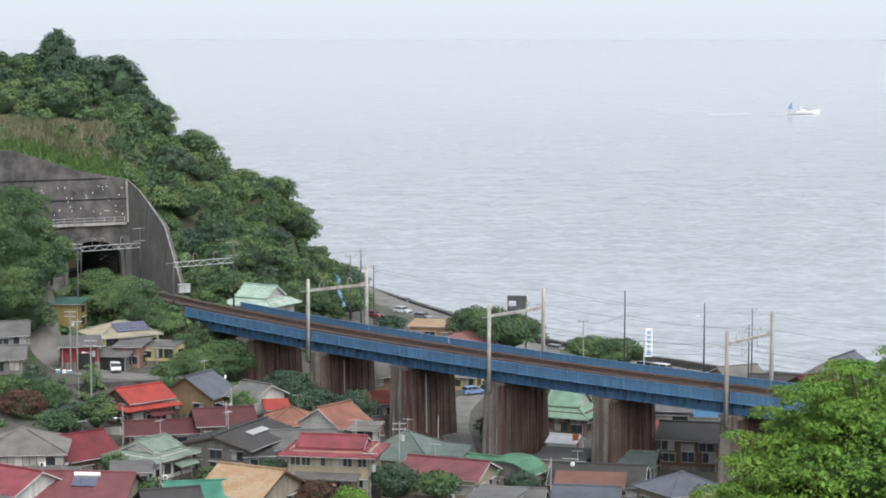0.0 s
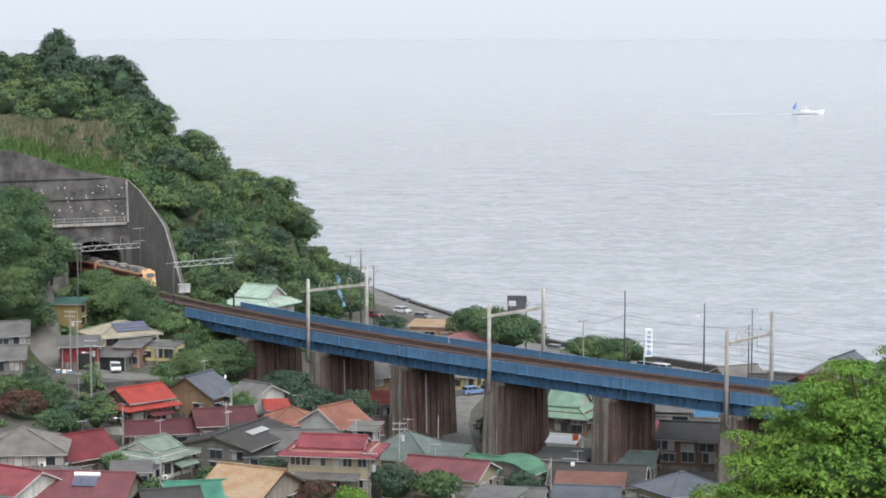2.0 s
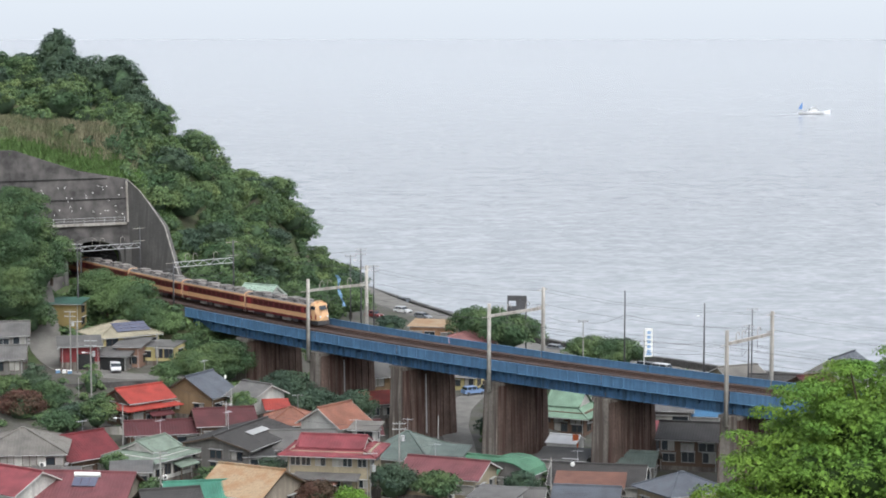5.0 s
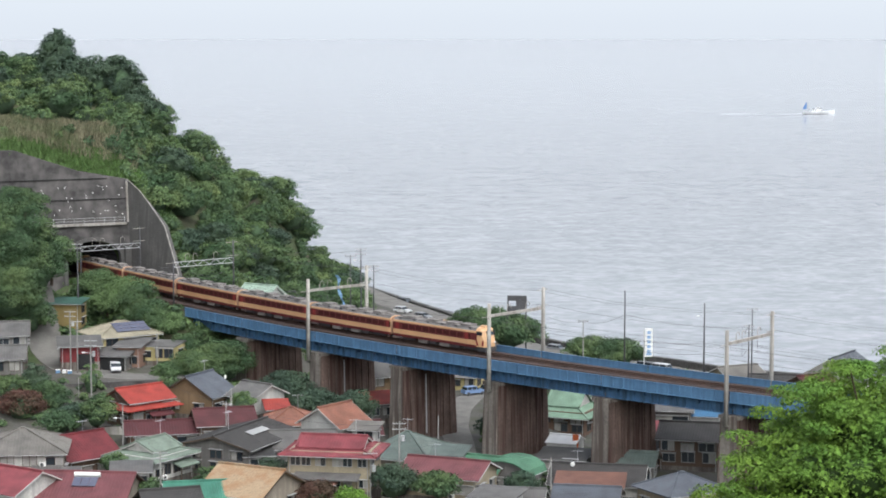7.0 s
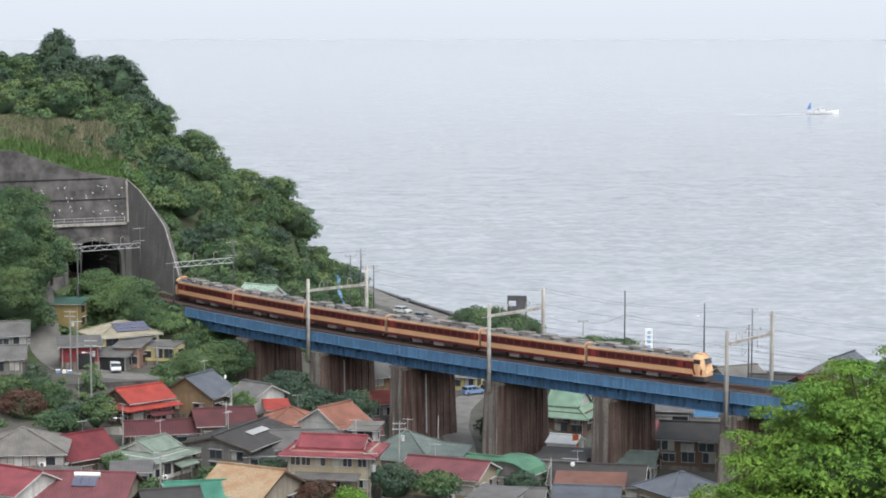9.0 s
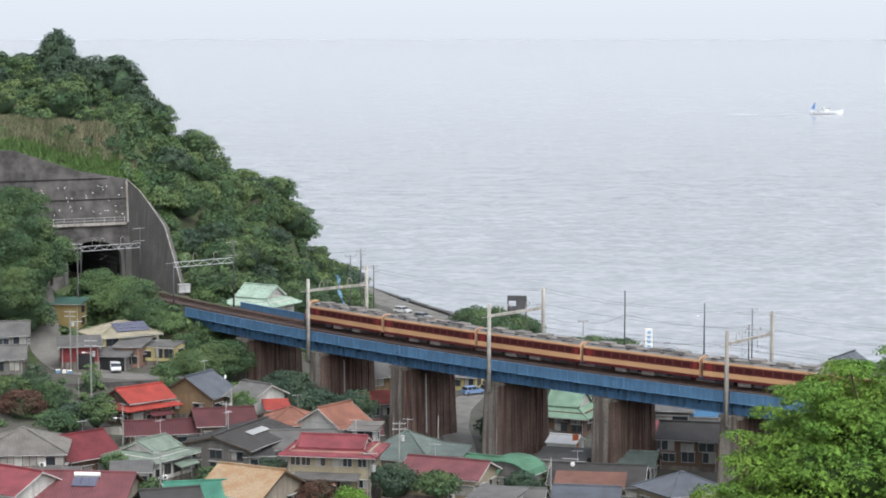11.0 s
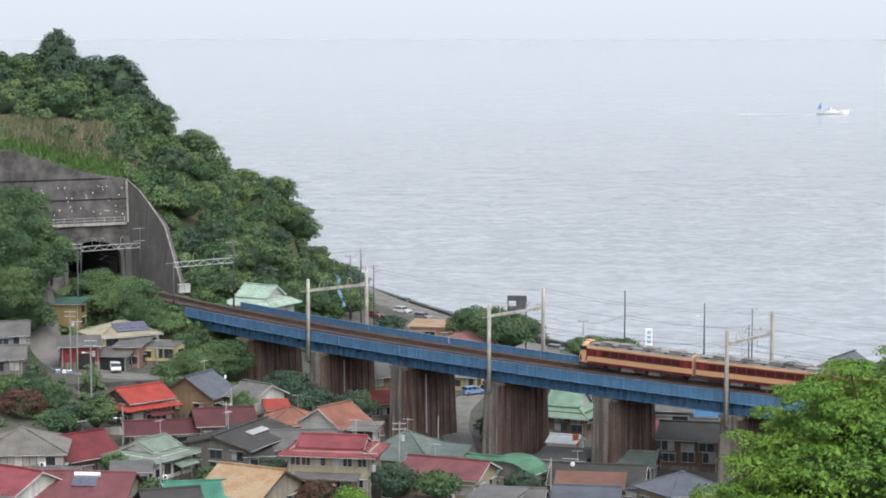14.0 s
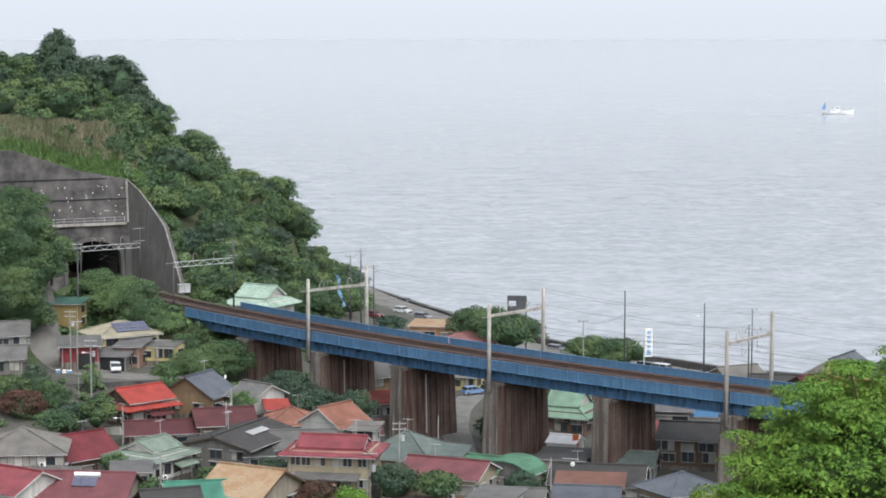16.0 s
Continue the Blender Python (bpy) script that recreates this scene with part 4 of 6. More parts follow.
house(18.6, 338, -20, 4.5, 4.5, 2.2, "gable", 0.7, "white", "snow", "white-roofed tent beside the lane", sink=4.0, z=13.1, win=(0, 0), eave=0.2)
house(3.4, 399, -20, 7.8, 7.8, 5.2, "gable", 1.6, "yellow", "grey", "pale yellow house beside the lane", sink=4.0, z=10.5, win=(3, 2))
house(-19.9, 315, 6, 8.4, 6.7, 3.4, "gable", 1.6, "grey", "grey", "house with a weathered grey tiled roof", sink=4.0, z=16.2, tiles=True)
house(-11.0, 318, -12, 3.3, 3.4, 2.8, "shed", 0.4, "white", "stone", "white lean-to with a pale sheet roof", sink=4.0, z=18.4, win=(1, 1))
house(36.3, 352, -10, 6.0, 5.6, 3.2, "shed", 0.4, "grey", "grey", "cluttered shed with a grey roof under the viaduct", sink=4.0, z=14.7, win=(1, 1))
house(-12.1, 330, 10, 4.7, 5.6, 3.0, "gable", 1.2, "brown", "maroon", "brown-roofed shed between the piers", sink=4.0, z=15.5, win=(1, 1))
house(17.9, 326, -15, 6.6, 5.6, 2.6, "shed", 0.4, "grey", "dark", "grey house beside the lane under the viaduct", sink=4.0, z=12.9, win=(2, 1))
house(-51.0, 295, 8, 4.6, 3.4, 2.6, "shed", 0.3, "grey", "grey", "low lean-to with a corrugated grey roof", sink=4.0, z=16.8, win=(1, 1))
house(-17.0, 297, -6, 5.0, 3.9, 2.8, "shed", 0.5, "beige", "brown", "shed with a rusty corrugated roof", sink=4.0, z=15.2, win=(2, 1))
house(7.1, 289, -24, 5.4, 4.5, 2.6, "shed", 0.5, "white", "grey", "white shed with a pale roof", sink=4.0, z=15.2, win=(1, 1))
house(-25.8, 308, 12, 3.5, 3.4, 2.8, "shed", 0.4, "grey", "dark", "shed with a dark grey roof", sink=4.0, z=16.7, win=(1, 1))
house(28.4, 322, -14, 4.7, 5.6, 3.2, "gable", 1.2, "grey", "sage", "small house with a faded green roof", sink=4.0, z=12.3, win=(2, 1))
house(-11.1, 376, 30, 7.3, 7.8, 5.2, "gable", 2.2, "tan", "grey", "tan house behind the piers", sink=4.0, z=14.4, win=(2, 1))
house(-10.3, 362, 20, 4.8, 5.6, 3.0, "shed", 0.9, "grey", "vermilion", "shed with a vermilion roof behind the piers", sink=4.0, z=14.2)
house(-33.7, 414, -30, 9.4, 8.0, 3.6, "stepped", 2.6, "white", "palegreen", "house with a pale green roof beyond the railway", sink=4.0, z=23.2, eave=1.1)
house(-1.8, 452, -10, 8.4, 7.8, 3.4, "shed", 0.2, "apricot", "tan", "low apricot building near the shore", sink=4.0, z=13.4, win=(3, 1))
house(5.0, 430, -14, 9.3, 9.0, 3.0, "hip", 1.6, "apricot", "pink", "house with a pink roof near the shore", sink=4.0, z=13.8)
house(71.2, 398, 58, 10.8, 10.1, 5.0, "gable", 3.0, "white", "slate", "white house with a grey gable roof", sink=4.0, z=10.8, win=(2, 2))
house(61.9, 372, 30, 6.0, 6.7, 3.2, "gable", 1.5, "brown", "maroon", "house with a maroon roof beside the railway", sink=4.0, z=14.9)
house(59.7, 392, -10, 10.6, 7.8, 3.6, "gable", 1.5, "grey", "dark", "house with a dark tiled roof beyond the viaduct", sink=4.0, z=11.1, tiles=True)
# this last house is added in place of a pale heap of clutter
house(53.1, 402, 25, 7.4, 6.7, 3.2, "gable", 1.4, "cream", "stone", "low house standing in for a pale heap of clutter beyond the viaduct", sink=4.0, z=11.6)


M["door_red"] = mat("red_door_paint", (0.22, 0.028, 0.028), 0.4, var=0.1)
M["gangway"] = mat("pale_gangway_canvas", (0.36, 0.27, 0.22), 0.8, var=0.2)
M["train_end"] = mat("dull_cream_train_end", (0.34, 0.21, 0.14), 0.7, var=0.2)


# ---- train: six electric coaches, driving cabs at both ends ----
PITCH, BODY = 21.1, 20.5


def car_profile():
    return [(-1.42, 1.0), (-1.46, 1.9), (-1.42, 3.35), (-1.15, 3.65), (-0.6, 3.82), (0.6, 3.82), (1.15, 3.65), (1.42, 3.35), (1.46, 1.9), (1.42, 1.0)]


def coach(kind, label, panto=False):
    """Local x runs forward, y to the left; rail head at z = 0."""
    c = thing("railway_coach", pose(0, 0, 0), label, "train", "coaches of the train")
    L = BODY / 2
    prof = car_profile()
    n = len(prof)
    cab = kind != "middle"
    rear = -L
    front = L - 1.9 if cab else L
    body = Shape()
    stations = [rear, front]
    body.add([(x, y, z) for x in stations for y, z in prof], [tuple(range(n)), tuple(range(n, 2 * n))[::-1]] + [((i + 1) % n, i, n + i, n + (i + 1) % n) for i in range(n)])
    body.make("body", M["train_cream"], c)
    # maroon window band and skirt
    for sy in (-1, 1):
        band = Shape().box(rear + 0.05, front + (0.2 if cab else -0.05), *sorted((sy * 1.38, sy * 1.50)), 2.0, 3.1).make("window_band", M["train_red"], c)
        xs = np.arange(rear + 2.2, front - 1.2, 1.55)
        for x in xs:
            Shape().box(x, x + 1.25, *sorted((sy * 1.46, sy * 1.512)), 2.22, 2.9).make("window", M["train_glass"], band)
        for x in (rear + 1.05,) + ((front - 0.7,) if not cab else (front - 2.0,)):
            Shape().box(x - 0.4, x + 0.4, *sorted((sy * 1.45, sy * 1.515)), 2.0, 3.02).make("door", M["door_red"], c)
            Shape().box(x - 0.4, x + 0.4, *sorted((sy * 1.44, sy * 1.49)), 1.24, 2.0).make("door_panel", M["train_cream"], c)
        Shape().box(rear + 0.05, front, *sorted((sy * 1.3, sy * 1.50)), 0.84, 1.24).make("skirt", M["train_red"], c)
    rf = Shape().add([(x, y, z + 0.02) for x in (rear + 0.1, front - 0.1) for y, z in ((-1.41, 3.40), (-1.15, 3.67), (-0.6, 3.84), (0.6, 3.84), (1.15, 3.67), (1.41, 3.40))],
                     [(i, i + 6, i + 7, i + 1) for i in range(5)]).make("roof", M["train_roof"], c)
    for k, x in enumerate((-6.8, -2.2, 2.2, 6.2)):
        Shape().prism([(-1.0, -0.85), (1.0, -0.85), (1.15, -0.6), (1.15, 0.6), (1.0, 0.85), (-1.0, 0.85), (-1.15, 0.6), (-1.15, -0.6)], 3.82, 4.16, Matrix.Translation((x - (0.9 if cab and k == 3 else 0), 0, 0))).make("cooling_unit", M["train_roof"], rf)
    for sy in (-1, 1):
        Shape().box(rear + 0.4, front - 0.3, *sorted((sy * 1.05, sy * 1.16)), 3.72, 3.80).make("roof_duct", M["steel_dark"], rf)
    for x in np.arange(rear + 1.6, front - 1.0, 3.1):
        Shape().box(x - 0.3, x + 0.3, -1.28, -0.98, 3.62, 3.86).box(x - 0.3, x + 0.3, 0.98, 1.28, 3.62, 3.86).make("ventilator", M["steel_dark"], rf)
    for b in (-7.0, 7.0):
        t = Shape()
        t.box(b - 1.5, b + 1.5, -1.05, -0.9, 0.35, 0.75).box(b - 1.5, b + 1.5, 0.9, 1.05, 0.35, 0.75).box(b - 0.35, b + 0.35, -1.1, 1.1, 0.4, 0.8)
        bo = t.make("bogie", M["steel_dark"], c)
        for x in (b - 1.05, b + 1.05):
            for sy in (-1, 1):
                Shape().tube((x, sy * 0.5, 0.43), (x, sy * 0.64, 0.43), 0.43, n=18).make("wheel", M["rail"], bo)
    for k, (a, b) in enumerate(((-4.6, -2.6), (-2.0, -0.6), (0.2, 2.3), (2.9, 4.6))):
        Shape().box(a, b, -1.3, 1.3, 0.28 + 0.08 * (k % 2), 0.98).make("equipment_box", M["steel_dark"] if k % 2 else M["train_roof"], c)
    Shape().box(rear - 0.32, rear, -0.75, 0.75, 1.1, 3.4).make("gangway", M["gangway"], c)
    for x in ((rear,) if cab else (rear, front)):
        sx = -1 if x < 0 else 1
        Shape().add([(x + sx * d, 0.97 * y, 1.0 + 0.98 * (z - 1.0)) for d in (0, 0.06) for y, z in prof],
                    [tuple(range(n)), tuple(range(n, 2 * n))[::-1]] + [((i + 1) % n, i, n + i, n + (i + 1) % n) for i in range(n)]).make("end_panel", M["train_end"], c)
    if cab:
        nose = Shape()
        st = [(front, 1.0, 0.0), (front + 0.9, 1.0, 0.0), (front + 1.55, 0.84, 0.0), (front + 1.9, 0.60, 0.0)]
        vs = []
        for x, k, _ in st:
            for y, z in prof:
                zz = 1.0 + (z - 1.0) * (1.07 if x <= front + 1.0 else 1.04)
                lean = 0.75 * max(0, z - 2.7) if x > front + 1.0 else 0
                vs.append((x - lean, y * k, zz))
        fs = [((i + 1) % n + j * n, i + j * n, n + i + j * n, n + (i + 1) % n + j * n) for j in range(3) for i in range(n)]
        nose.add(vs, fs + [tuple(range(3 * n, 4 * n))[::-1]])
        nb = nose.make("cab", M["train_cream"], c)
        Shape().add([(front + 1.86, -0.72, 2.84), (front + 1.86, 0.72, 2.84), (front + 1.42, 0.70, 3.46), (front + 1.42, -0.70, 3.46)], [(0, 1, 2, 3)]).make("windscreen", M["glass"], nb)
        for sy in (-1, 1):
            Shape().add([(front + 0.2, sy * 1.475, 1.2), (front + 1.5, sy * 1.30, 1.2), (front + 1.5, sy * 1.30, 2.05), (front - 0.1, sy * 1.50, 2.05)],
                        [(0, 1, 2, 3) if sy < 0 else (3, 2, 1, 0)]).make("cab_stripe", M["door_red"], nb)
            Shape().tube((front + 1.88, sy * 0.75, 1.7), (front + 1.97, sy * 0.75, 1.7), 0.17, n=12).make("headlight", M["white"], nb)
            Shape().box(front + 0.15, front + 1.25, *sorted((sy * 1.36, sy * 1.475)), 2.8, 3.4).make("cab_window", M["glass"], nb)
        Shape().box(front + 0.1, front + 1.0, -0.55, 0.55, 3.95, 4.2).make("light_cowl", M["train_cream"], nb)
        Shape().box(front + 0.2, front + 1.85, -1.2, 1.2, 0.3, 0.98).make("snow_plough", M["steel_dark"], nb)
    if panto:
        p = Shape()
        for sy in (-0.6, 0.6):
            p.path([(3.4, sy, 4.05), (4.6, sy * 0.9, 4.5), (3.6, sy * 0.8, 5.0)], 0.05)
            p.path([(5.8, sy, 4.05), (4.6, sy * 0.9, 4.5)], 0.05)
        p.path([(3.6, -0.9, 5.05), (3.6, 0.9, 5.05)], 0.06).box(3.2, 6.0, -0.7, 0.7, 3.9, 4.05)
        p.make("pantograph", M["steel_dark"], rf)
    else:
        Shape().box(-0.8, 0.8, -0.5, 0.5, 3.8, 4.02, Matrix.Translation((8.6 if not cab else -8.8, 0, 0))).make("roof_vent", M["train_roof"], rf)
    return c


CAB_LABEL = "cream and maroon electric train coach with a driving cab"
MID_LABEL = "cream and maroon electric train coach with roof units"
coaches = [coach("front", CAB_LABEL)] + [coach("middle", MID_LABEL, panto=k in (1, 3)) for k in range(4)] + [coach("rear", CAB_LABEL)]


# ---- boat at sea ----
def boat():
    b = thing("fishing_boat", pose(0, 0, 0), "white fishing boat with a blue steadying sail", "boat")
    sec = [(-11, 2.3, 1.6), (-6, 2.7, 1.5), (2, 2.8, 1.7), (7, 2.0, 2.2), (10.5, 0.7, 2.9), (12, 0.08, 3.3)]
    vs, fs = [], []
    for x, hw, top in sec:
        vs += [(x, -hw, top), (x - 0.2, -hw * 0.75, -0.5), (x - 0.2, hw * 0.75, -0.5), (x, hw, top)]
    for j in range(len(sec) - 1):
        for i in range(3):
            fs.append((4 * j + i, 4 * j + i + 1, 4 * j + i + 5, 4 * j + i + 4))
        fs.append((4 * j + 3, 4 * j, 4 * j + 4, 4 * j + 7))
    fs += [(0, 3, 2, 1)]
    Shape().add(vs, fs).make("hull", M["boat_white"], b)
    cabin = Shape().box(-4.5, 3.0, -1.7, 1.7, 1.6, 3.3).box(-2.0, 1.6, -1.4, 1.4, 3.3, 4.9).make("cabin", M["boat_white"], b)
    Shape().box(-1.5, 1.65, -1.45, 1.45, 4.0, 4.5).make("window", M["glass"], cabin)
    Shape().add([(-12, -0.9, 0.06), (-12, 0.9, 0.06), (-70, 1.6, 0.06), (-70, -1.6, 0.06)], [(0, 1, 2, 3)]).make("wake", M["foam"], b, "pale flat wake on the water")
    Shape().tube((-8.2, 0, 1.5), (-8.2, 0, 9.0), 0.12).make("mast", M["steel"], b)
    Shape().tube((0.5, 0, 4.9), (0.5, 0, 7.2), 0.08).make("radio_mast", M["steel"], b)
    Shape().tube((9.5, 0, 2.8), (9.5, 0, 5.2), 0.06).make("bow_post", M["steel"], b)
    Shape().add([(-8.2, 0.04, 8.8), (-8.2, 0.04, 3.6), (-11.2, 0.04, 3.4), (-9.6, 0.04, 6.6), (-8.2, -0.04, 8.8), (-8.2, -0.04, 3.6), (-11.2, -0.04, 3.4), (-9.6, -0.04, 6.6)],
                [(0, 1, 2, 3), (7, 6, 5, 4), (0, 4, 5, 1), (1, 5, 6, 2), (2, 6, 7, 3), (3, 7, 4, 0)]).make("sail", M["blue_sail"], b)
    # dark strip that draws the hull's shadow at the waterline
    Shape().box(-10.8, 6.8, -2.72, -2.5, 0.02, 0.28).make("boot_top", M["steel_dark"], b)
    Shape().box(-10.6, 6.5, -2.82, -2.66, 1.45, 1.55).make("rubbing_strake", M["steel"], b)
    Shape().box(-4.6, 3.1, -1.8, 1.8, 3.3, 3.42).make("cabin_roof", M["steel"], b)
    Shape().tube((4.6, 0, 1.7), (4.6, 0, 6.4), 0.09).make("derrick", M["steel"], b)
    for x in (-3.8, -2.6, 2.0):
        Shape().box(x, x + 0.7, -1.76, -1.7, 2.3, 2.9).make("porthole", M["glass"], b)
    return b


M["boat_white"] = mat("weathered_white_boat_paint", (0.68, 0.69, 0.70), 0.5, var=0.15, fine=2, coarse=0.4)
M["foam"] = mat("thin_foam", (0.50, 0.52, 0.55), 0.5, var=0.2, fine=0.6, coarse=0.1)
M["blue_sail"] = mat("blue_sailcloth", (0.09, 0.19, 0.42), 0.8, var=0.15)
fishing_boat = boat()


# ---- plants ----
def leaves(blobs, count, size, seed, up=0.35):
    """Small folded leaves over and just inside flattened masses (x, y, z, rx, ry, rz), thickest on their upper side: vertices and faces."""
    rng = np.random.default_rng(seed)
    b = np.array(blobs, float)
    area = (b[:, 3] * b[:, 4] + b[:, 3] * b[:, 5] + b[:, 4] * b[:, 5])
    pick = rng.choice(len(b), count, p=area / area.sum())
    d = rng.normal(size=(count, 3))
    d[:, 2] = d[:, 2] * 0.8 + 0.55
    d /= np.linalg.norm(d, axis=1)[:, None]
    lump = 1 + 0.16 * np.sin(d[:, :1] * 7 + pick[:, None]) * np.sin(d[:, 1:2] * 6 + 2 * pick[:, None])
    c = b[pick, :3] + d * b[pick, 3:] * (0.72 + 0.42 * rng.random((count, 1))) * lump
    n = d + rng.normal(scale=0.45, size=(count, 3)) + np.array([0, 0, up])
    n /= np.linalg.norm(n, axis=1)[:, None]
    t = np.cross(n, rng.normal(size=(count, 3)))
    t /= np.linalg.norm(t, axis=1)[:, None]
    w = np.cross(n, t)
    s = size * (0.55 + 0.9 * rng.random((count, 1)))
    fold = n * s * 0.22
    v = np.stack([c - t * s, c + w * s * 0.55 - fold, c + t * s, c - w * s * 0.55 - fold], 1).reshape(-1, 3)
    f = np.arange(count * 4).reshape(-1, 4)
    return v, f


def crown_pads(rng, x, y, z, r, h, n):
    """Leafy pads over a dome of radius r whose top lies h above z, and the dark mass inside them."""
    pads = []
    for i in range(n):
        u = -0.25 + 1.22 * (i + 0.5) / n
        a = i * 2.4 + rng.uniform(-0.5, 0.5)
        q = math.sqrt(max(0.0, 1 - u * u)) * rng.uniform(0.6, 0.92)
        pr = r * rng.uniform(0.30, 0.50)
        pads.append((x + r * q * math.cos(a), y + r * q * math.sin(a), z + h * (0.46 + 0.44 * u) + rng.uniform(-0.06, 0.05) * h, pr, pr, pr * rng.uniform(0.38, 0.6)))
    return pads, [(x, y, z + h * 0.42, r * 0.74, r * 0.74, h * 0.42)]


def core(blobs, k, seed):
    """Low, uneven inner masses, coloured as the crown's shade, that close it from behind."""
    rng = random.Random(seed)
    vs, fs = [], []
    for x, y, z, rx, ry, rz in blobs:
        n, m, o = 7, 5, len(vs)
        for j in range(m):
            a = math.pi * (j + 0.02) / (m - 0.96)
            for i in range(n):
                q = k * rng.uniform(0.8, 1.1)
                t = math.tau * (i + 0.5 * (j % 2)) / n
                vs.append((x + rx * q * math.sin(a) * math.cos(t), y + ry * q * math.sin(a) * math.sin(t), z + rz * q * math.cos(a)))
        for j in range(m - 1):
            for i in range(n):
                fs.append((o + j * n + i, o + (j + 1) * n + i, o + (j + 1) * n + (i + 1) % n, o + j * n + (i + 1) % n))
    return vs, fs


def fast_mesh(name, v, f, materials, split=None):
    """A mesh from arrays of four-cornered faces; faces from index split on take the second material."""
    me = bpy.data.meshes.new(name)
    me.vertices.add(len(v))
    me.vertices.foreach_set("co", np.asarray(v, np.float32).ravel())
    me.loops.add(len(f) * 4)
    me.loops.foreach_set("vertex_index", np.asarray(f, np.int32).ravel())
    me.polygons.add(len(f))
    me.polygons.foreach_set("loop_start", np.arange(0, len(f) * 4, 4, dtype=np.int32))
    for m in materials:
        me.materials.append(m)
    if split is not None:
        idx = np.zeros(len(f), np.int32)
        idx[split:] = 1
        me.polygons.foreach_set("material_index", idx)
    me.update(calc_edges=True)
    me.validate()
    return me


def crown_mesh(name, blobs, count, size, material, seed, k=0.82, up=0.35, inner=None):
    v, f = leaves(blobs, count, size, seed, up)
    cv, cf = core(inner or blobs, k, seed)
    f2 = np.array(cf) + len(v)
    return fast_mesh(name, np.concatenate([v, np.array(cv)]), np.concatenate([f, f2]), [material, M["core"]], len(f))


def tree(x, y, height, r, kind, label, seed, z=None, leaf=0.34, density=1.0, name="tree", category="tree"):
    """Trunk with limbs and an uneven crown of leafy pads."""
    rng = random.Random(seed)
    base = gz(x, y) if z is None else z
    t = thing(name, pose(x, y, base), label, category, "trees and shrubs")
    low = height * (0.0 if name == "shrub" else 0.12)
    pads, inner = crown_pads(rng, 0, 0, low, r, height - low, 14 if r < 2.2 else 26)
    trunk = Shape()
    trunk.tube((0, 0, -0.6), (0.1, 0, height * 0.45), 0.06 * r + 0.06, 0.04 * r + 0.04)
    for bl in pads[::3]:
        trunk.tube((0.05, 0, height * rng.uniform(0.2, 0.42)), bl[:3], 0.03 * r + 0.03, 0.02)
    trunk.make("trunk", M["bark"], t)
    leaf *= 0.56
    n = int(density * sum(4 * math.pi * b[3] * b[5] for b in pads) / (leaf * leaf) * 0.5)
    ob = new("crown", crown_mesh("crown", pads, n, leaf, M[kind], seed, 0.95, 0.45, inner))
    ob.parent = t
    return t


def conifer(x, y, height, r, label, seed, z=None, leaf=0.5):
    rng = random.Random(seed)
    base = gz(x, y) if z is None else z
    t = thing("conifer_tree", pose(x, y, base), label, "tree", "trees and shrubs")
    blobs = []
    for i in range(26):
        k = i / 25
        rr = r * (1 - k) ** 0.55 * 0.66 + 0.45
        a = i * 2.4
        blobs.append((rr * 0.75 * math.cos(a), rr * 0.75 * math.sin(a), height * (0.14 + 0.84 * k), rr * 0.8 + 0.1, rr * 0.8 + 0.1, 0.9 + 0.4 * rr))
    Shape().tube((0, 0, -1), (0, 0, height * 0.95), 0.35, 0.08).make("trunk", M["bark"], t)
    n = int(sum(4 * math.pi * b[3] * b[5] for b in blobs) / (leaf * leaf) * 0.55)
    ob = new("crown", crown_mesh("crown", blobs, n, leaf, M["leaf_dark"], seed, 0.7))
    ob.parent = t


def woods(name, label, kind, spots, leaf, seed, rmin=1.5, rmax=3.2, tall=1.0, dens=0.8, pads_each=9):
    """A stand too dense to count: crowns over the slope."""
    rng = random.Random(seed)
    blobs, inner = [], []
    for x, y in spots:
        z = gz(x, y)
        r = rng.uniform(rmin, rmax)
        h = r * rng.uniform(1.2, 1.75) * tall
        p, q = crown_pads(rng, x, y, z, r, h, pads_each)
        blobs += p
        inner += q
    n = int(dens * sum(4 * math.pi * b[3] * b[5] for b in blobs) / (leaf * leaf) * 0.7)
    ob = new(name, crown_mesh(name, blobs, n, leaf, M[kind], seed, 1.0, 0.45, inner))
    tagged(ob, label, "woods", kind="stuff")


def headland_spots(count, seed, keep):
    rng = random.Random(seed)
    spots = []
    while len(spots) < count:
        x, y = rng.uniform(-125, -22), rng.uniform(424, 545)
        if not keep(x, y):
            continue
        s, off, dist = rail_frame(np.array([x]), np.array([y]))
        if s[0] < PORTAL - 2 and off[0] < 10.5 or gz(x, y) < 4:
            continue
        spots.append((x, y))
    return spots


def wall_side(x, y):
    """Distance behind the portal wall and its wing."""
    if x < CORNER.x:
        return -(x - CORNER.x) * math.sin(WALL_DIR) + (y - CORNER.y) * math.cos(WALL_DIR)
    d = WING_END - CORNER
    d.normalize()
    if x < WING_END.x:
        return -(x - CORNER.x) * d.y + (y - CORNER.y) * d.x
    return 9.0


def on_slope(x, y):
    crest = float(np.interp(x, [-140, -90, -57, -46, -31, -22, -14], [455, 468, 480, 490, 505, 528, 545]))
    grass = x < -58 and wall_side(x, y) < 17
    return y < crest + 14 and wall_side(x, y) > 3.0 and not grass


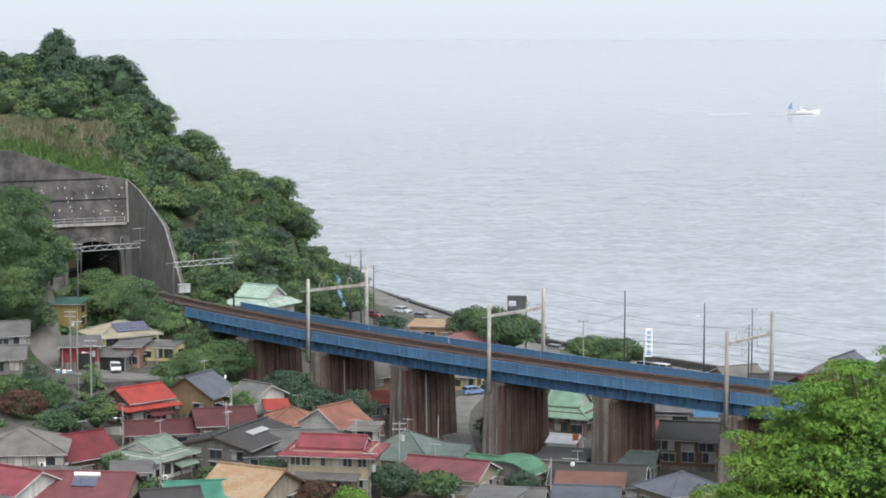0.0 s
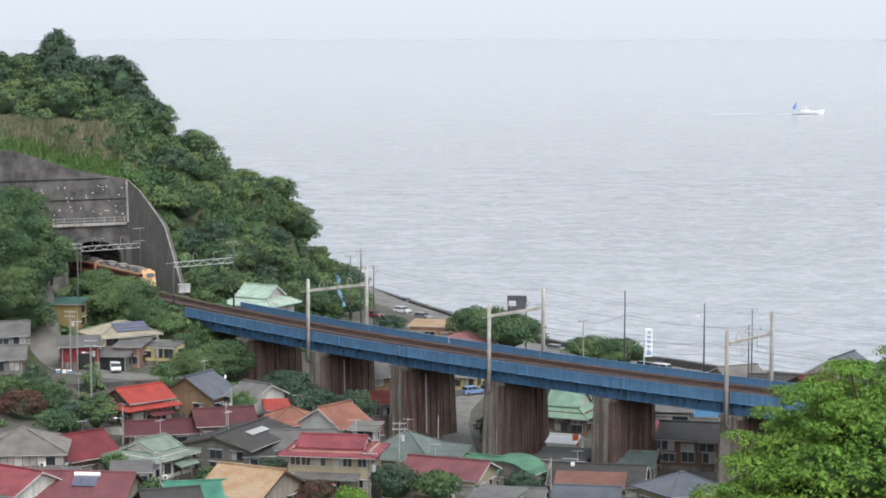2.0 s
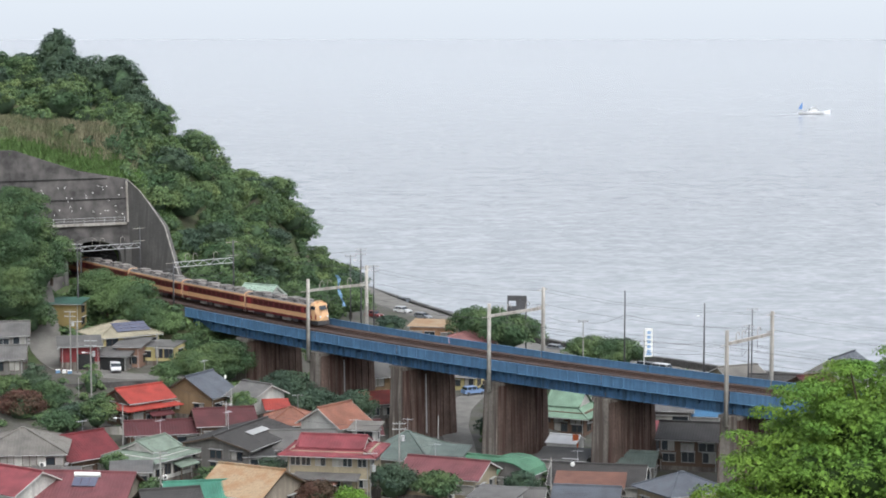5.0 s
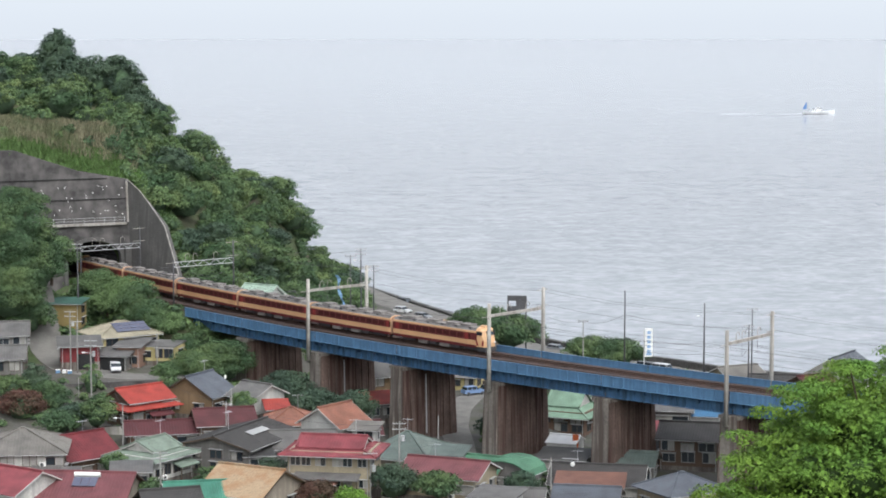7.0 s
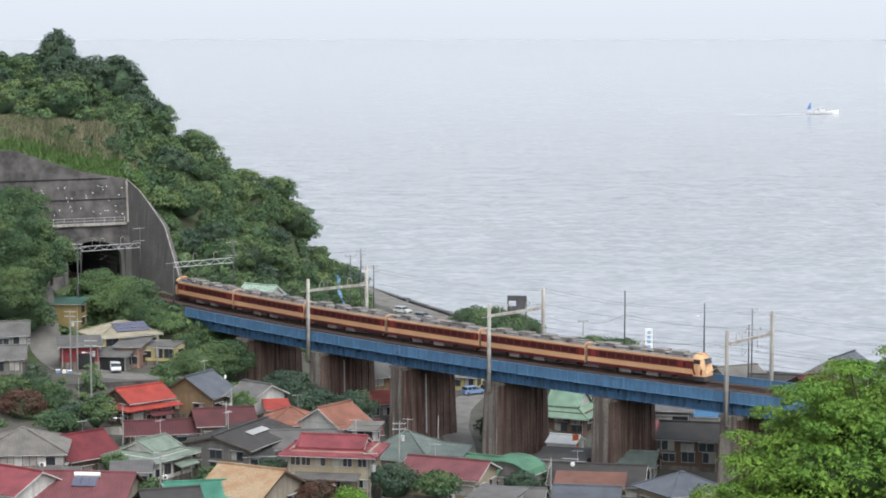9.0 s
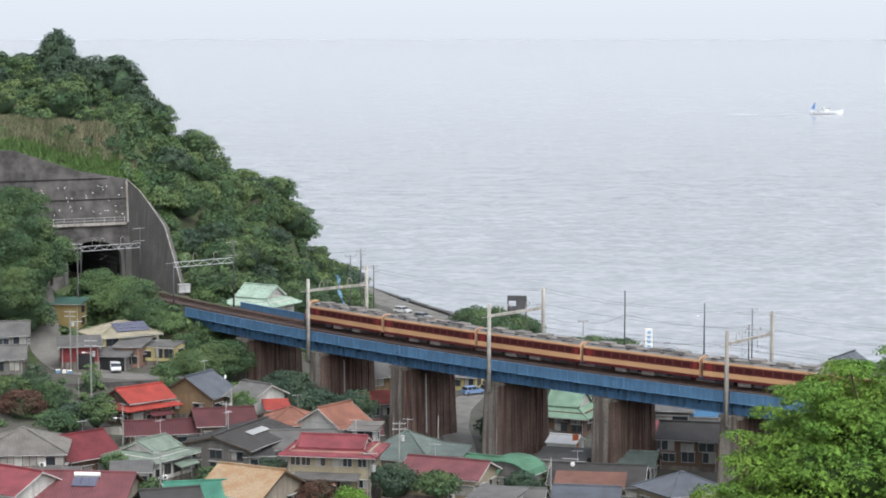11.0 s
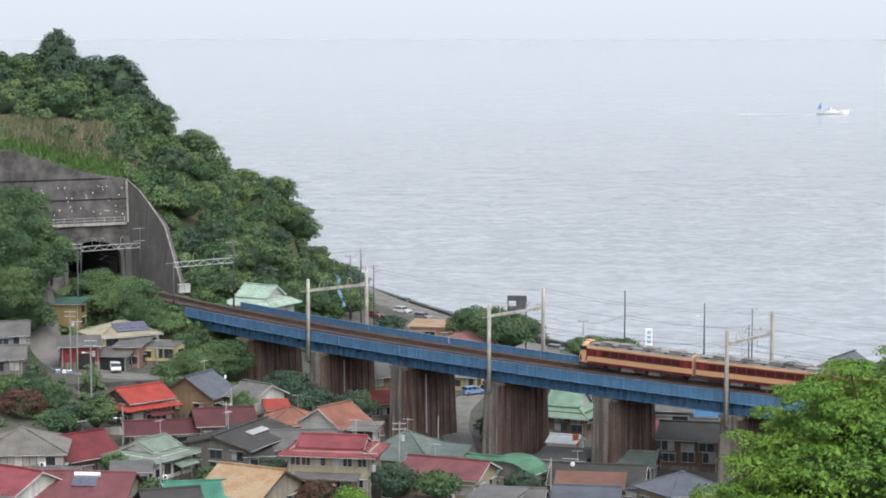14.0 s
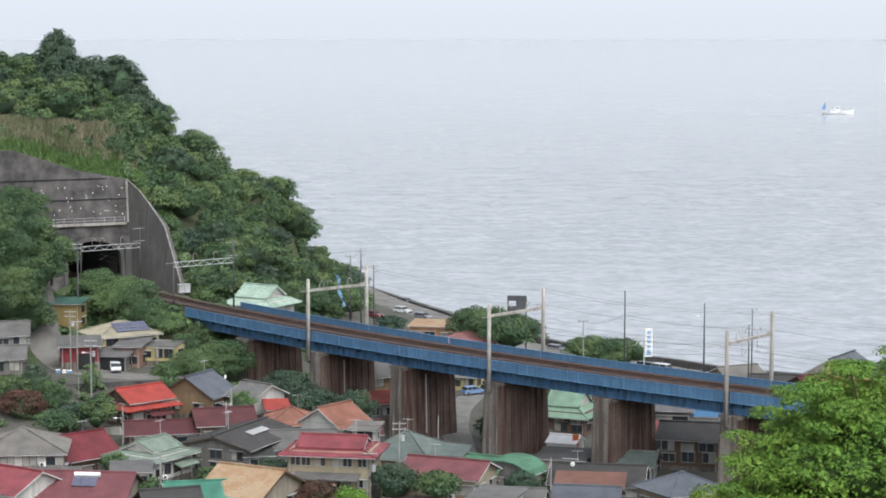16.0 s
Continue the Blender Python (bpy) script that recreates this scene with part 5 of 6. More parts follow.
woods("headland_woods", "dense broadleaf woods over the headland", "leaf", headland_spots(100, 11, on_slope), 0.26, 21, 2.8, 4.9, 0.95, 0.8, 16)
woods("dark_woods", "dark evergreen trees in the headland woods", "leaf_dark", headland_spots(52, 13, on_slope), 0.25, 23, 2.6, 4.4, 1.0, 0.9, 16)
woods("fresh_woods", "yellow-green young trees in the headland woods", "leaf_fresh", headland_spots(64, 12, on_slope), 0.25, 22, 2.2, 4.2, 1.0, 0.9, 16)
woods("headland_scrub", "fresh green scrub over the headland", "leaf_mid", headland_spots(300, 17, on_slope), 0.27, 27, 1.2, 2.6, 1.1, 0.8)
woods("wall_scrub", "scrub along the top of the tunnel wing wall", "leaf_mid", headland_spots(90, 16, lambda x, y: -63 < x < -46 and 4.6 < wall_side(x, y) < 8.5), 0.3, 26, 0.7, 1.5, 1.0)


def grass_sward(name, label, kind, spots, height, count, seed):
    """Tufts of narrow upright blades."""
    r = np.random.default_rng(seed)
    base = np.array([(x, y, gz(x, y)) for x, y in spots])
    c = np.repeat(base, count, axis=0)
    c[:, :2] += r.normal(scale=0.75, size=(len(c), 2))
    h = height * (0.5 + 0.8 * r.random((len(c), 1)))
    a = r.uniform(0, math.tau, len(c))
    side = np.stack([np.cos(a), np.sin(a), 0 * a], 1) * 0.09
    lean = np.concatenate([r.normal(scale=0.3, size=(len(c), 2)) * h, h], 1)
    v = np.stack([c - side, c + side, c + side * 0.5 + lean, c - side * 0.5 + lean * 0.96], 1).reshape(-1, 3)
    ob = new(name, fast_mesh(name, v, np.arange(len(v)).reshape(-1, 4), [M[kind]]))
    tagged(ob, label, "grass", kind="stuff")


grass_sward("tall_grass", "long green grass above the tunnel wall", "grass", headland_spots(900, 14, lambda x, y: x < -55 and 1.8 < wall_side(x, y) < 10), 0.7, 50, 24)
grass_sward("dry_grass", "dry straw-coloured pampas grass on the slope", "straw", headland_spots(800, 15, lambda x, y: x < -62 and 8 < wall_side(x, y) < 18), 1.5, 50, 25)
woods("corner_scrub", "green scrub beside the dry grass", "leaf", headland_spots(60, 19, lambda x, y: -66 < x < -54 and 7 < wall_side(x, y) < 19), 0.27, 29, 1.2, 2.4, 1.0)
woods("slope_bushes", "green bushes among the dry grass", "leaf", headland_spots(26, 18, lambda x, y: x < -62 and 9 < wall_side(x, y) < 18), 0.3, 28, 0.8, 1.6, 1.1)


def great_tree(x, y, top, rx, ry, rz, label, seed):
    """A wide tree on the slope below the camera: limbs, and a dome of many leafy sprays."""
    rng = random.Random(seed)
    base = gz(x, y)
    t = thing("tree", pose(x, y, base), label, "tree", "trees and shrubs")
    cz = top - rz - base
    sprays = []
    for i in range(500):
        u, a = rng.uniform(-0.15, 1.0), rng.uniform(0, math.tau)
        q = math.sqrt(1 - u * u)
        wave = 0.05 * math.sin(5 * a + 4 * u) + 0.04 * math.sin(11 * a - 7 * u)
        k = rng.uniform(0.82, 1.02) + 0.7 * wave
        r = rng.uniform(0.6, 1.4)
        cx, cy, cs = rx * q * k * math.cos(a), ry * q * k * math.sin(a), cz + rz * u * k - r * 0.6
        sprays.append((cx, cy, cs, r, r, r * 0.42))
        for j in range(4):
            b = rng.uniform(0, math.tau)
            p = r * rng.uniform(0.2, 0.5)
            sprays.append((cx + r * 0.9 * math.cos(b), cy + r * 0.9 * math.sin(b), cs + rng.uniform(-0.3, 0.35) * r, p, p, p * 0.5))
    tr = Shape()
    tr.tube((0, 0, -1), (0.3, 0, cz * 0.6), 0.6, 0.4, 12)
    for b in sprays[::60]:
        p = Vector((0.3, 0, cz * rng.uniform(0.35, 0.6)))
        q = p.lerp(Vector(b[:3]), 0.5) + Vector((0, 0, -0.8))
        tr.tube(p, q, 0.22, 0.13, 6).tube(q, b[:3], 0.13, 0.04, 6)
    tr.make("trunk", M["bark"], t)
    # solid masses, coloured as shade, seen through the gaps between the sprays
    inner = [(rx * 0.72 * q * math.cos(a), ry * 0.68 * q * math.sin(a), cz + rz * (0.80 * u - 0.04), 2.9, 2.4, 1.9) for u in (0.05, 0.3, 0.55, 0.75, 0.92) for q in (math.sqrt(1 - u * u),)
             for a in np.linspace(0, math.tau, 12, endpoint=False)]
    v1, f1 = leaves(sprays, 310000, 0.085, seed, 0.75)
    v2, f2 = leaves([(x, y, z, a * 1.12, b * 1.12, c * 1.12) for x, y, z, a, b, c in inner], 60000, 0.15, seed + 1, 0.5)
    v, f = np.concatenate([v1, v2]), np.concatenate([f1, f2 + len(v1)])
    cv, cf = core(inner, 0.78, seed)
    me = fast_mesh("crown", np.concatenate([v, np.array(cv)]), np.concatenate([f, np.array(cf) + len(v)]), [M["leaf_bright"], M["leaf_shade"]], len(f))
    ob = new("crown", me)
    ob.parent = t


great_tree(27.0, 124, 63.0, 14.2, 8, 16, "large bright green broadleaf tree on the near slope", 77)


# single trees and shrubs
conifer(-79.4, 466, 18.7, 7.8, "tall dark green conifer standing on the ridge", 1, z=56.8, leaf=0.3)
tree(-73.0, 468, 12.5, 5.6, "leaf_dark", "dark rounded evergreen on the ridge", 202, z=58.0, leaf=0.4)
tree(-67.4, 470, 13.5, 4.4, "leaf_dark", "dark rounded evergreen on the ridge", 203, z=57.5, leaf=0.4)
tree(-64.2, 471, 9.0, 3.6, "leaf_dark", "dark evergreen leaning over the ridge", 204, z=55.5, leaf=0.4)
tree(-60.6, 473, 8.5, 3.3, "leaf_dark", "dark pine leaning over the slope", 205, z=52.6, leaf=0.4)
tree(-86.5, 462, 9.5, 5.2, "leaf", "broadleaf tree on the ridge", 206, z=60.5, leaf=0.4)
tree(-74.8, 392, 15.9, 7.4, "leaf", "dense broadleaf tree on the bank before the tunnel", 100, z=30.6, leaf=0.3)
tree(-69.6, 398, 8.6, 4.5, "leaf_mid", "broadleaf tree on the bank before the tunnel", 101, z=31.9, leaf=0.3)
tree(-74.5, 384, 10.8, 5.8, "leaf", "dark broadleaf tree beside the lane", 102, z=25.8, leaf=0.3)
tree(-71.1, 390, 9.9, 4.9, "leaf", "broadleaf tree on the bank before the tunnel", 103, z=29.9, leaf=0.3)
tree(-76.1, 402, 7.1, 4.6, "leaf", "bush at the foot of the retaining wall", 104, z=41.6, leaf=0.3, name="shrub", category="shrub")
tree(-64.4, 416, 4.2, 3.8, "leaf_mid", "fresh green bush beside the railway", 105, z=27.5, leaf=0.3, name="shrub", category="shrub")
tree(-57.0, 404, 5.8, 5.1, "leaf_mid", "fresh green bush below the railway bank", 106, z=26.0, leaf=0.3, name="shrub", category="shrub")
tree(-60.3, 402, 4.5, 4.1, "leaf_mid", "fresh green bush below the railway bank", 107, z=25.6, leaf=0.3, name="shrub", category="shrub")
tree(-51.9, 396, 5.1, 4.2, "leaf", "bush on the railway bank", 108, z=24.0, leaf=0.3, name="shrub", category="shrub")
tree(-48.0, 392, 5.0, 4.0, "leaf_mid", "bush on the railway bank", 109, z=22.6, leaf=0.3, name="shrub", category="shrub")
tree(-44.8, 386, 5.9, 3.7, "leaf", "overgrown bush on the railway bank", 110, z=18.6, leaf=0.3, name="shrub", category="shrub")
tree(-42.1, 388, 6.9, 3.0, "leaf_mid", "overgrown bush beside the abutment", 111, z=19.3, leaf=0.3, name="shrub", category="shrub")
tree(-37.0, 376, 8.8, 4.6, "leaf", "leafy tree beside the first pier", 112, z=16.4, leaf=0.3)
tree(-40.9, 372, 5.9, 4.3, "leaf", "leafy tree below the railway bank", 113, z=18.0, leaf=0.3)
tree(-45.4, 370, 4.3, 2.8, "leaf_mid", "bush behind the tan house", 114, z=17.9, leaf=0.3, name="shrub", category="shrub")
tree(-25.2, 356, 6.4, 4.1, "leaf_dark", "dark leafy tree between the piers", 115, z=16.2, leaf=0.3)
tree(-19.7, 346, 3.6, 3.5, "leaf_dark", "dark bush at the foot of a pier", 116, z=18.0, leaf=0.3, name="shrub", category="shrub")
tree(-13.4, 344, 6.2, 3.1, "leaf_dark", "dark tree at the foot of a pier", 117, z=15.8, leaf=0.3)
tree(-30.4, 338, 4.3, 1.9, "leaf_mid", "garden shrub beside the grey house", 118, z=18.7, leaf=0.3, name="shrub", category="shrub")
tree(-64.6, 352, 7.3, 2.3, "leaf_dark", "clipped dark garden conifer", 119, z=17.8, leaf=0.3, name="shrub", category="shrub")
tree(-64.2, 340, 4.9, 3.5, "leaf_red", "reddish garden shrub beside the lane", 120, z=17.8, leaf=0.3, name="shrub", category="shrub")
tree(-60.9, 346, 5.6, 3.1, "leaf_mid", "green garden shrub beside the lane", 121, z=17.6, leaf=0.3, name="shrub", category="shrub")
tree(-55.6, 335, 4.1, 2.6, "leaf_dark", "dark garden shrub between the houses", 122, z=17.5, leaf=0.3, name="shrub", category="shrub")
tree(-51.7, 333, 5.8, 2.7, "leaf", "garden tree beside the red-roofed house", 123, z=17.4, leaf=0.3)
tree(-44.9, 302, 3.1, 1.9, "leaf_mid", "garden shrub between houses", 124, z=17.6, leaf=0.3, name="shrub", category="shrub")
tree(-38.8, 292, 2.8, 2.1, "leaf_mid", "garden shrub beside the white outbuilding", 125, z=16.5, leaf=0.3, name="shrub", category="shrub")
tree(-31.4, 298, 3.5, 2.1, "leaf_mid", "garden shrub between houses", 126, z=16.1, leaf=0.3, name="shrub", category="shrub")
tree(-23.5, 303, 3.3, 2.0, "leaf_dark", "dark garden shrub between the houses", 127, z=16.6, leaf=0.3, name="shrub", category="shrub")
tree(-16.7, 292, 2.7, 2.6, "leaf_red", "reddish garden shrub before the cream house", 128, z=15.9, leaf=0.3, name="shrub", category="shrub")
tree(-12.1, 290, 2.7, 2.2, "leaf_bright", "bright yellow-green garden shrub", 129, z=15.6, leaf=0.3, name="shrub", category="shrub")
tree(-6.4, 297, 5.4, 3.2, "leaf_dark", "dark garden tree beside the rose-roofed house", 130, z=14.8, leaf=0.3)
tree(-0.7, 295, 4.2, 3.0, "leaf", "garden tree before the rose-roofed house", 131, z=15.3, leaf=0.3)
tree(5.6, 436, 7.3, 4.2, "leaf", "broadleaf tree near the shore road", 132, z=14.8, leaf=0.36)
tree(12.8, 420, 7.0, 5.9, "leaf", "spreading broadleaf tree near the shore road", 133, z=15.7, leaf=0.36)
tree(9.3, 430, 5.7, 4.9, "leaf", "broadleaf tree near the shore road", 134, z=16.9, leaf=0.36)
tree(26.7, 412, 5.7, 4.2, "leaf", "spreading tree beside the shore road", 135, z=14.3, leaf=0.3)
tree(32.1, 408, 5.3, 4.7, "leaf", "spreading tree beside the shore road", 136, z=14.5, leaf=0.3)
tree(-23.6, 436, 6.1, 5.0, "leaf", "shore trees beyond the railway", 137, z=19.9, leaf=0.36)
tree(-18.1, 438, 5.6, 4.4, "leaf_mid", "shore trees beyond the railway", 138, z=20.1, leaf=0.36)
tree(-29.7, 446, 5.1, 4.5, "leaf", "shore trees beyond the railway", 139, z=20.7, leaf=0.36)
tree(-48.1, 440, 5.0, 4.4, "leaf_mid", "bush at the foot of the headland", 140, z=26.6, leaf=0.36, name="shrub", category="shrub")
tree(-42.9, 432, 5.5, 4.4, "leaf", "bush beside the green-roofed house", 141, z=24.3, leaf=0.36, name="shrub", category="shrub")
tree(-10.2, 430, 3.3, 2.7, "leaf_dark", "bush near the shore", 142, z=18.0, leaf=0.36, name="shrub", category="shrub")
tree(-67.8, 350, 5.4, 2.7, "leaf", "garden bush beside the lane", 143, z=18.2, leaf=0.3, name="shrub", category="shrub")
tree(-57.3, 330, 3.8, 2.9, "leaf_mid", "garden bush beside the lane", 144, z=17.6, leaf=0.3, name="shrub", category="shrub")
tree(-71.8, 386, 7.4, 4.1, "leaf_mid", "green tree overhanging the lane", 145, z=23.5, leaf=0.3)
tree(-45.6, 424, 3.8, 2.4, "leaf_mid", "bush at the foot of the wing wall", 146, z=24.3, leaf=0.36, name="shrub", category="shrub")
tree(-31.1, 341, 4.0, 1.4, "leaf_mid", "small palm-like garden shrub", 147, z=18.5, leaf=0.3, name="shrub", category="shrub")
tree(-56.6, 358, 5.5, 1.6, "leaf_mid", "weeds on the retaining wall", 148, z=18.6, leaf=0.3, name="shrub", category="shrub")
tree(-43.2, 352, 2.0, 2.0, "leaf", "bush behind the tan house", 149, z=20.6, leaf=0.3, name="shrub", category="shrub")
tree(-18.9, 304, 3.1, 1.7, "leaf_dark", "dark garden shrub between the houses", 150, z=17.2, leaf=0.3, name="shrub", category="shrub")
tree(6.6, 351, 3.4, 1.6, "leaf_dark", "dark weeds at the foot of a pier", 152, z=13.0, leaf=0.3, name="shrub", category="shrub")
tree(7.2, 343, 2.6, 1.5, "leaf", "weeds beside the lane", 153, z=13.0, leaf=0.3, name="shrub", category="shrub")
tree(10.9, 304, 3.7, 2.2, "leaf_dark", "dark bush beside a pier", 151, z=13.9, leaf=0.3, name="shrub", category="shrub")


# ---- shore, roads and yards ----
def strip(name, pts, width, material, label, category, lift=0.06, z=None, kind="structure"):
    """A paved strip that follows the ground."""
    fine = []
    for (ax, ay), (bx, by) in zip(pts, pts[1:]):
        n = max(2, int(math.hypot(bx - ax, by - ay) / 2))
        fine += [(ax + (bx - ax) * t, ay + (by - ay) * t) for t in np.linspace(0, 1, n, endpoint=False)]
    fine.append(pts[-1])
    vs, fs = [], []
    for i, (x, y) in enumerate(fine):
        x0, y0 = fine[max(i - 1, 0)]
        x1, y1 = fine[min(i + 1, len(fine) - 1)]
        d = Vector((x1 - x0, y1 - y0, 0)).normalized()
        nrm = Vector((-d.y, d.x, 0))
        h = max(gz(x + nrm.x * k, y + nrm.y * k) for k in (-width / 2, 0, width / 2)) + lift if z is None else z
        for k in (-0.5, 0.5):
            p = Vector((x, y, 0)) + nrm * width * k
            vs += [(p.x, p.y, h), (p.x, p.y, h - 0.8)]
    for i in range(len(fine) - 1):
        a, b = 4 * i, 4 * i + 4
        fs += [(a, b, b + 2, a + 2), (a, a + 1, b + 1, b), (a + 2, b + 2, b + 3, a + 3)]
    return tagged(mesh_ob(name, vs, fs, material), label, category, kind=kind)


M["lane"] = mat("worn_concrete_paving", (0.17, 0.163, 0.15), 0.9, var=0.3, fine=5, coarse=0.4, coarse_to=(0.12, 0.115, 0.105))
COAST = [(x, float(coast_y(x))) for x in (-30, -24, -18, -10, -3, 2, 7, 12, 17, 22, 28, 33, 41, 49, 59, 74, 95, 125)]
strip("road", [(x - 5, y - 8) for x, y in COAST], 8, M["lane"], "grey asphalt coast road behind the seawall", "road")


def seawall():
    w = thing("seawall", pose(0, 0, 0), "dark weathered concrete seawall along the coast road", "seawall")
    for (ax, ay), (bx, by) in zip(COAST, COAST[1:]):
        a, b = Vector((ax - 0.8, ay - 2.2, 0)), Vector((bx - 0.8, by - 2.2, 0))
        Shape().beam(a + Vector((0, 0, 6.4)), b + Vector((0, 0, 6.4)), 1.5, 3.0).make("wall_block", M["rock"], w)
        inner = Vector((-1.3, -1.3, 6.1))
        Shape().beam(a + inner, b + inner, 0.5, 1.2).make("kerb", M["concrete"], w)


seawall()
rng = random.Random(9)
rocks = Shape()
for i in range(420):
    k = rng.randrange(len(COAST) - 1)
    t = rng.random()
    x, y = COAST[k][0] + (COAST[k + 1][0] - COAST[k][0]) * t, COAST[k][1] + (COAST[k + 1][1] - COAST[k][1]) * t
    r = rng.uniform(0.5, 1.6)
    rocks.ball((x + rng.uniform(0, 4), y + rng.uniform(1, 9), rng.uniform(0.0, 2.2)), r * rng.uniform(0.8, 1.3), r, r * rng.uniform(0.4, 0.7), 6)
tagged(rocks.make("shore_rocks", M["rock"]), "dark wave-washed rocks along the shore", "rock", kind="stuff")
strip("road", [(2.5, 318), (3.0, 332), (2.6, 346), (1.8, 360), (2.4, 374), (4.5, 386), (9, 398), (18, 410)], 4.6, M["lane"], "narrow grey lane passing under the viaduct", "road", lift=0.15)
strip("road", [(-72, 394), (-68, 384), (-62, 374), (-52, 368), (-43, 368)], 6, M["lane"], "sloping paved lane before the upper houses", "road", lift=0.1)


def stone_wall(pts, z0, z1, label, thick=0.5):
    w = thing("retaining_wall", pose(0, 0, 0), label, "wall")
    for (ax, ay), (bx, by) in zip(pts, pts[1:]):
        Shape().beam((ax, ay, (z0 + z1) / 2), (bx, by, (z0 + z1) / 2), thick, z1 - z0).make("wall_face", M["wall_dark"], w)
        Shape().beam((ax, ay, z1 + 0.06), (bx, by, z1 + 0.06), thick + 0.15, 0.12).make("coping", M["wall_wing"], w)


stone_wall([(-70, 356), (-62, 359), (-54, 361.5), (-44, 364.5), (-38, 367)], 12, 20.1, "dark stone retaining wall below the upper houses")
stone_wall([(-68, 322), (-60, 324), (-50, 327)], 12, 18.4, "dark stone retaining wall behind the lower houses")
stone_wall([(-69, 341), (-58, 344), (-50, 346)], 13, 18.6, "mossy dark retaining wall beside the garden")


# ---- vehicles ----
def car(x, y, z, rot, paint, label, kind="car", length=4.2, height=1.5):
    c = thing("car" if kind == "car" else kind, pose(x, y, z, 0, 0, rot), label, kind, "parked vehicles")
    L, W = length / 2, 0.84
    low = 0.95 if kind == "car" else 1.05
    prof = [(-L, 0.35), (L, 0.35), (L, low * 0.8), (L - 0.9 if kind == "car" else L - 0.35, low), (-L + 0.1, low)]
    n = len(prof)

    def block(pr, w0):
        k = len(pr)
        return Shape().add([(px, sy * w0, pz) for sy in (-1, 1) for px, pz in pr], [tuple(range(k)), tuple(range(k, 2 * k))[::-1]] + [((i + 1) % k, i, k + i, k + (i + 1) % k) for i in range(k)])
    block(prof, W).make("body", paint, c)
    cab = [(-L + 0.15, low), (L - 1.1 if kind == "car" else L - 0.4, low), (L - 1.8 if kind == "car" else L - 1.0, height - 0.06), (-L + 0.5 if kind == "car" else -L + 0.2, height - 0.06)]
    g = block(cab, W - 0.08).make("windows", M["glass"], c)
    x0, x1 = cab[3][0] - 0.05, cab[2][0] + 0.05
    Shape().box(x0, x1, -W + 0.1, W - 0.1, height - 0.08, height).make("roof", paint, c)
    for px in np.linspace(x0 + 0.1, x1 - 0.1, 3):
        for sy in (-1, 1):
            Shape().box(px - 0.06, px + 0.06, *sorted((sy * (W - 0.1), sy * (W - 0.05))), low, height - 0.04).make("pillar", paint, g)
    for px in (-L + 0.75, L - 0.75):
        for sy in (-1, 1):
            Shape().tube((px, sy * (W - 0.16), 0.31), (px, sy * (W + 0.02), 0.31), 0.31, n=14).make("wheel", M["steel_dark"], c)
    for sy in (-0.6, 0.6):
        Shape().box(L - 0.03, L + 0.03, sy - 0.16, sy + 0.16, 0.55, 0.72).make("headlight", M["white"], c)
    Shape().box(L, L + 0.06, -W + 0.05, W - 0.05, 0.33, 0.5).make("bumper", M["steel_dark"], c)
    return c


M["pole"] = mat("pole_concrete", (0.2, 0.195, 0.185), 0.85, var=0.2)
M["car_white"] = mat("white_car_paint", (0.62, 0.63, 0.64), 0.25, var=0.04)
M["car_silver"] = mat("silver_car_paint", (0.30, 0.31, 0.33), 0.3, metal=0.5, var=0.04)
M["car_blue"] = mat("pale_blue_car_paint", (0.16, 0.24, 0.40), 0.3, var=0.04)
M["car_dark"] = mat("dark_car_paint", (0.03, 0.032, 0.036), 0.3, var=0.04)
M["tarp"] = mat("blue_tarpaulin", (0.13, 0.23, 0.37), 0.8, var=0.3)
M["panel"] = mat("solar_cells", (0.10, 0.105, 0.15), 0.25, var=0.1)
M["sign_blue"] = mat("blue_lettering", (0.22, 0.34, 0.52), 0.6, var=0.1)
M["net"] = mat("green_net", (0.06, 0.17, 0.11), 0.9, var=0.3)
car(-54.8, 373.0, 20.0, -78, M["car_white"], "white car parked in the open garage")
car(5.3, 389.5, gz(5.3, 389.5) + 0.2, 28, M["car_blue"], "pale blue car parked beside the lane")
car(8.6, 391.5, gz(8.6, 391.5) + 0.2, 30, M["car_dark"], "dark car parked beside the lane")
car(10.6, 303.5, gz(10.6, 303.5) + 0.1, 25, M["car_white"], "small white truck parked behind the green-roofed house", "truck", 3.4, 1.8)
car(-9.5, 553, gz(-9.5, 553) + 0.1, -55, M["car_dark"], "dark van parked beside the seawall", "van", 4.6, 2.0)
for i, (x, y, p, l) in enumerate(((41.5, 452.5, "car_dark", "dark van on the coast road"), (44.5, 450.6, "car_white", "white van on the coast road"), (24.5, 480, "car_silver", "silver car on the coast road"))):
    car(x, y, gz(x, y) + 0.15, -40, M[p], l, "van" if "van" in l else "car", 4.6, 1.95 if "van" in l else 1.5)


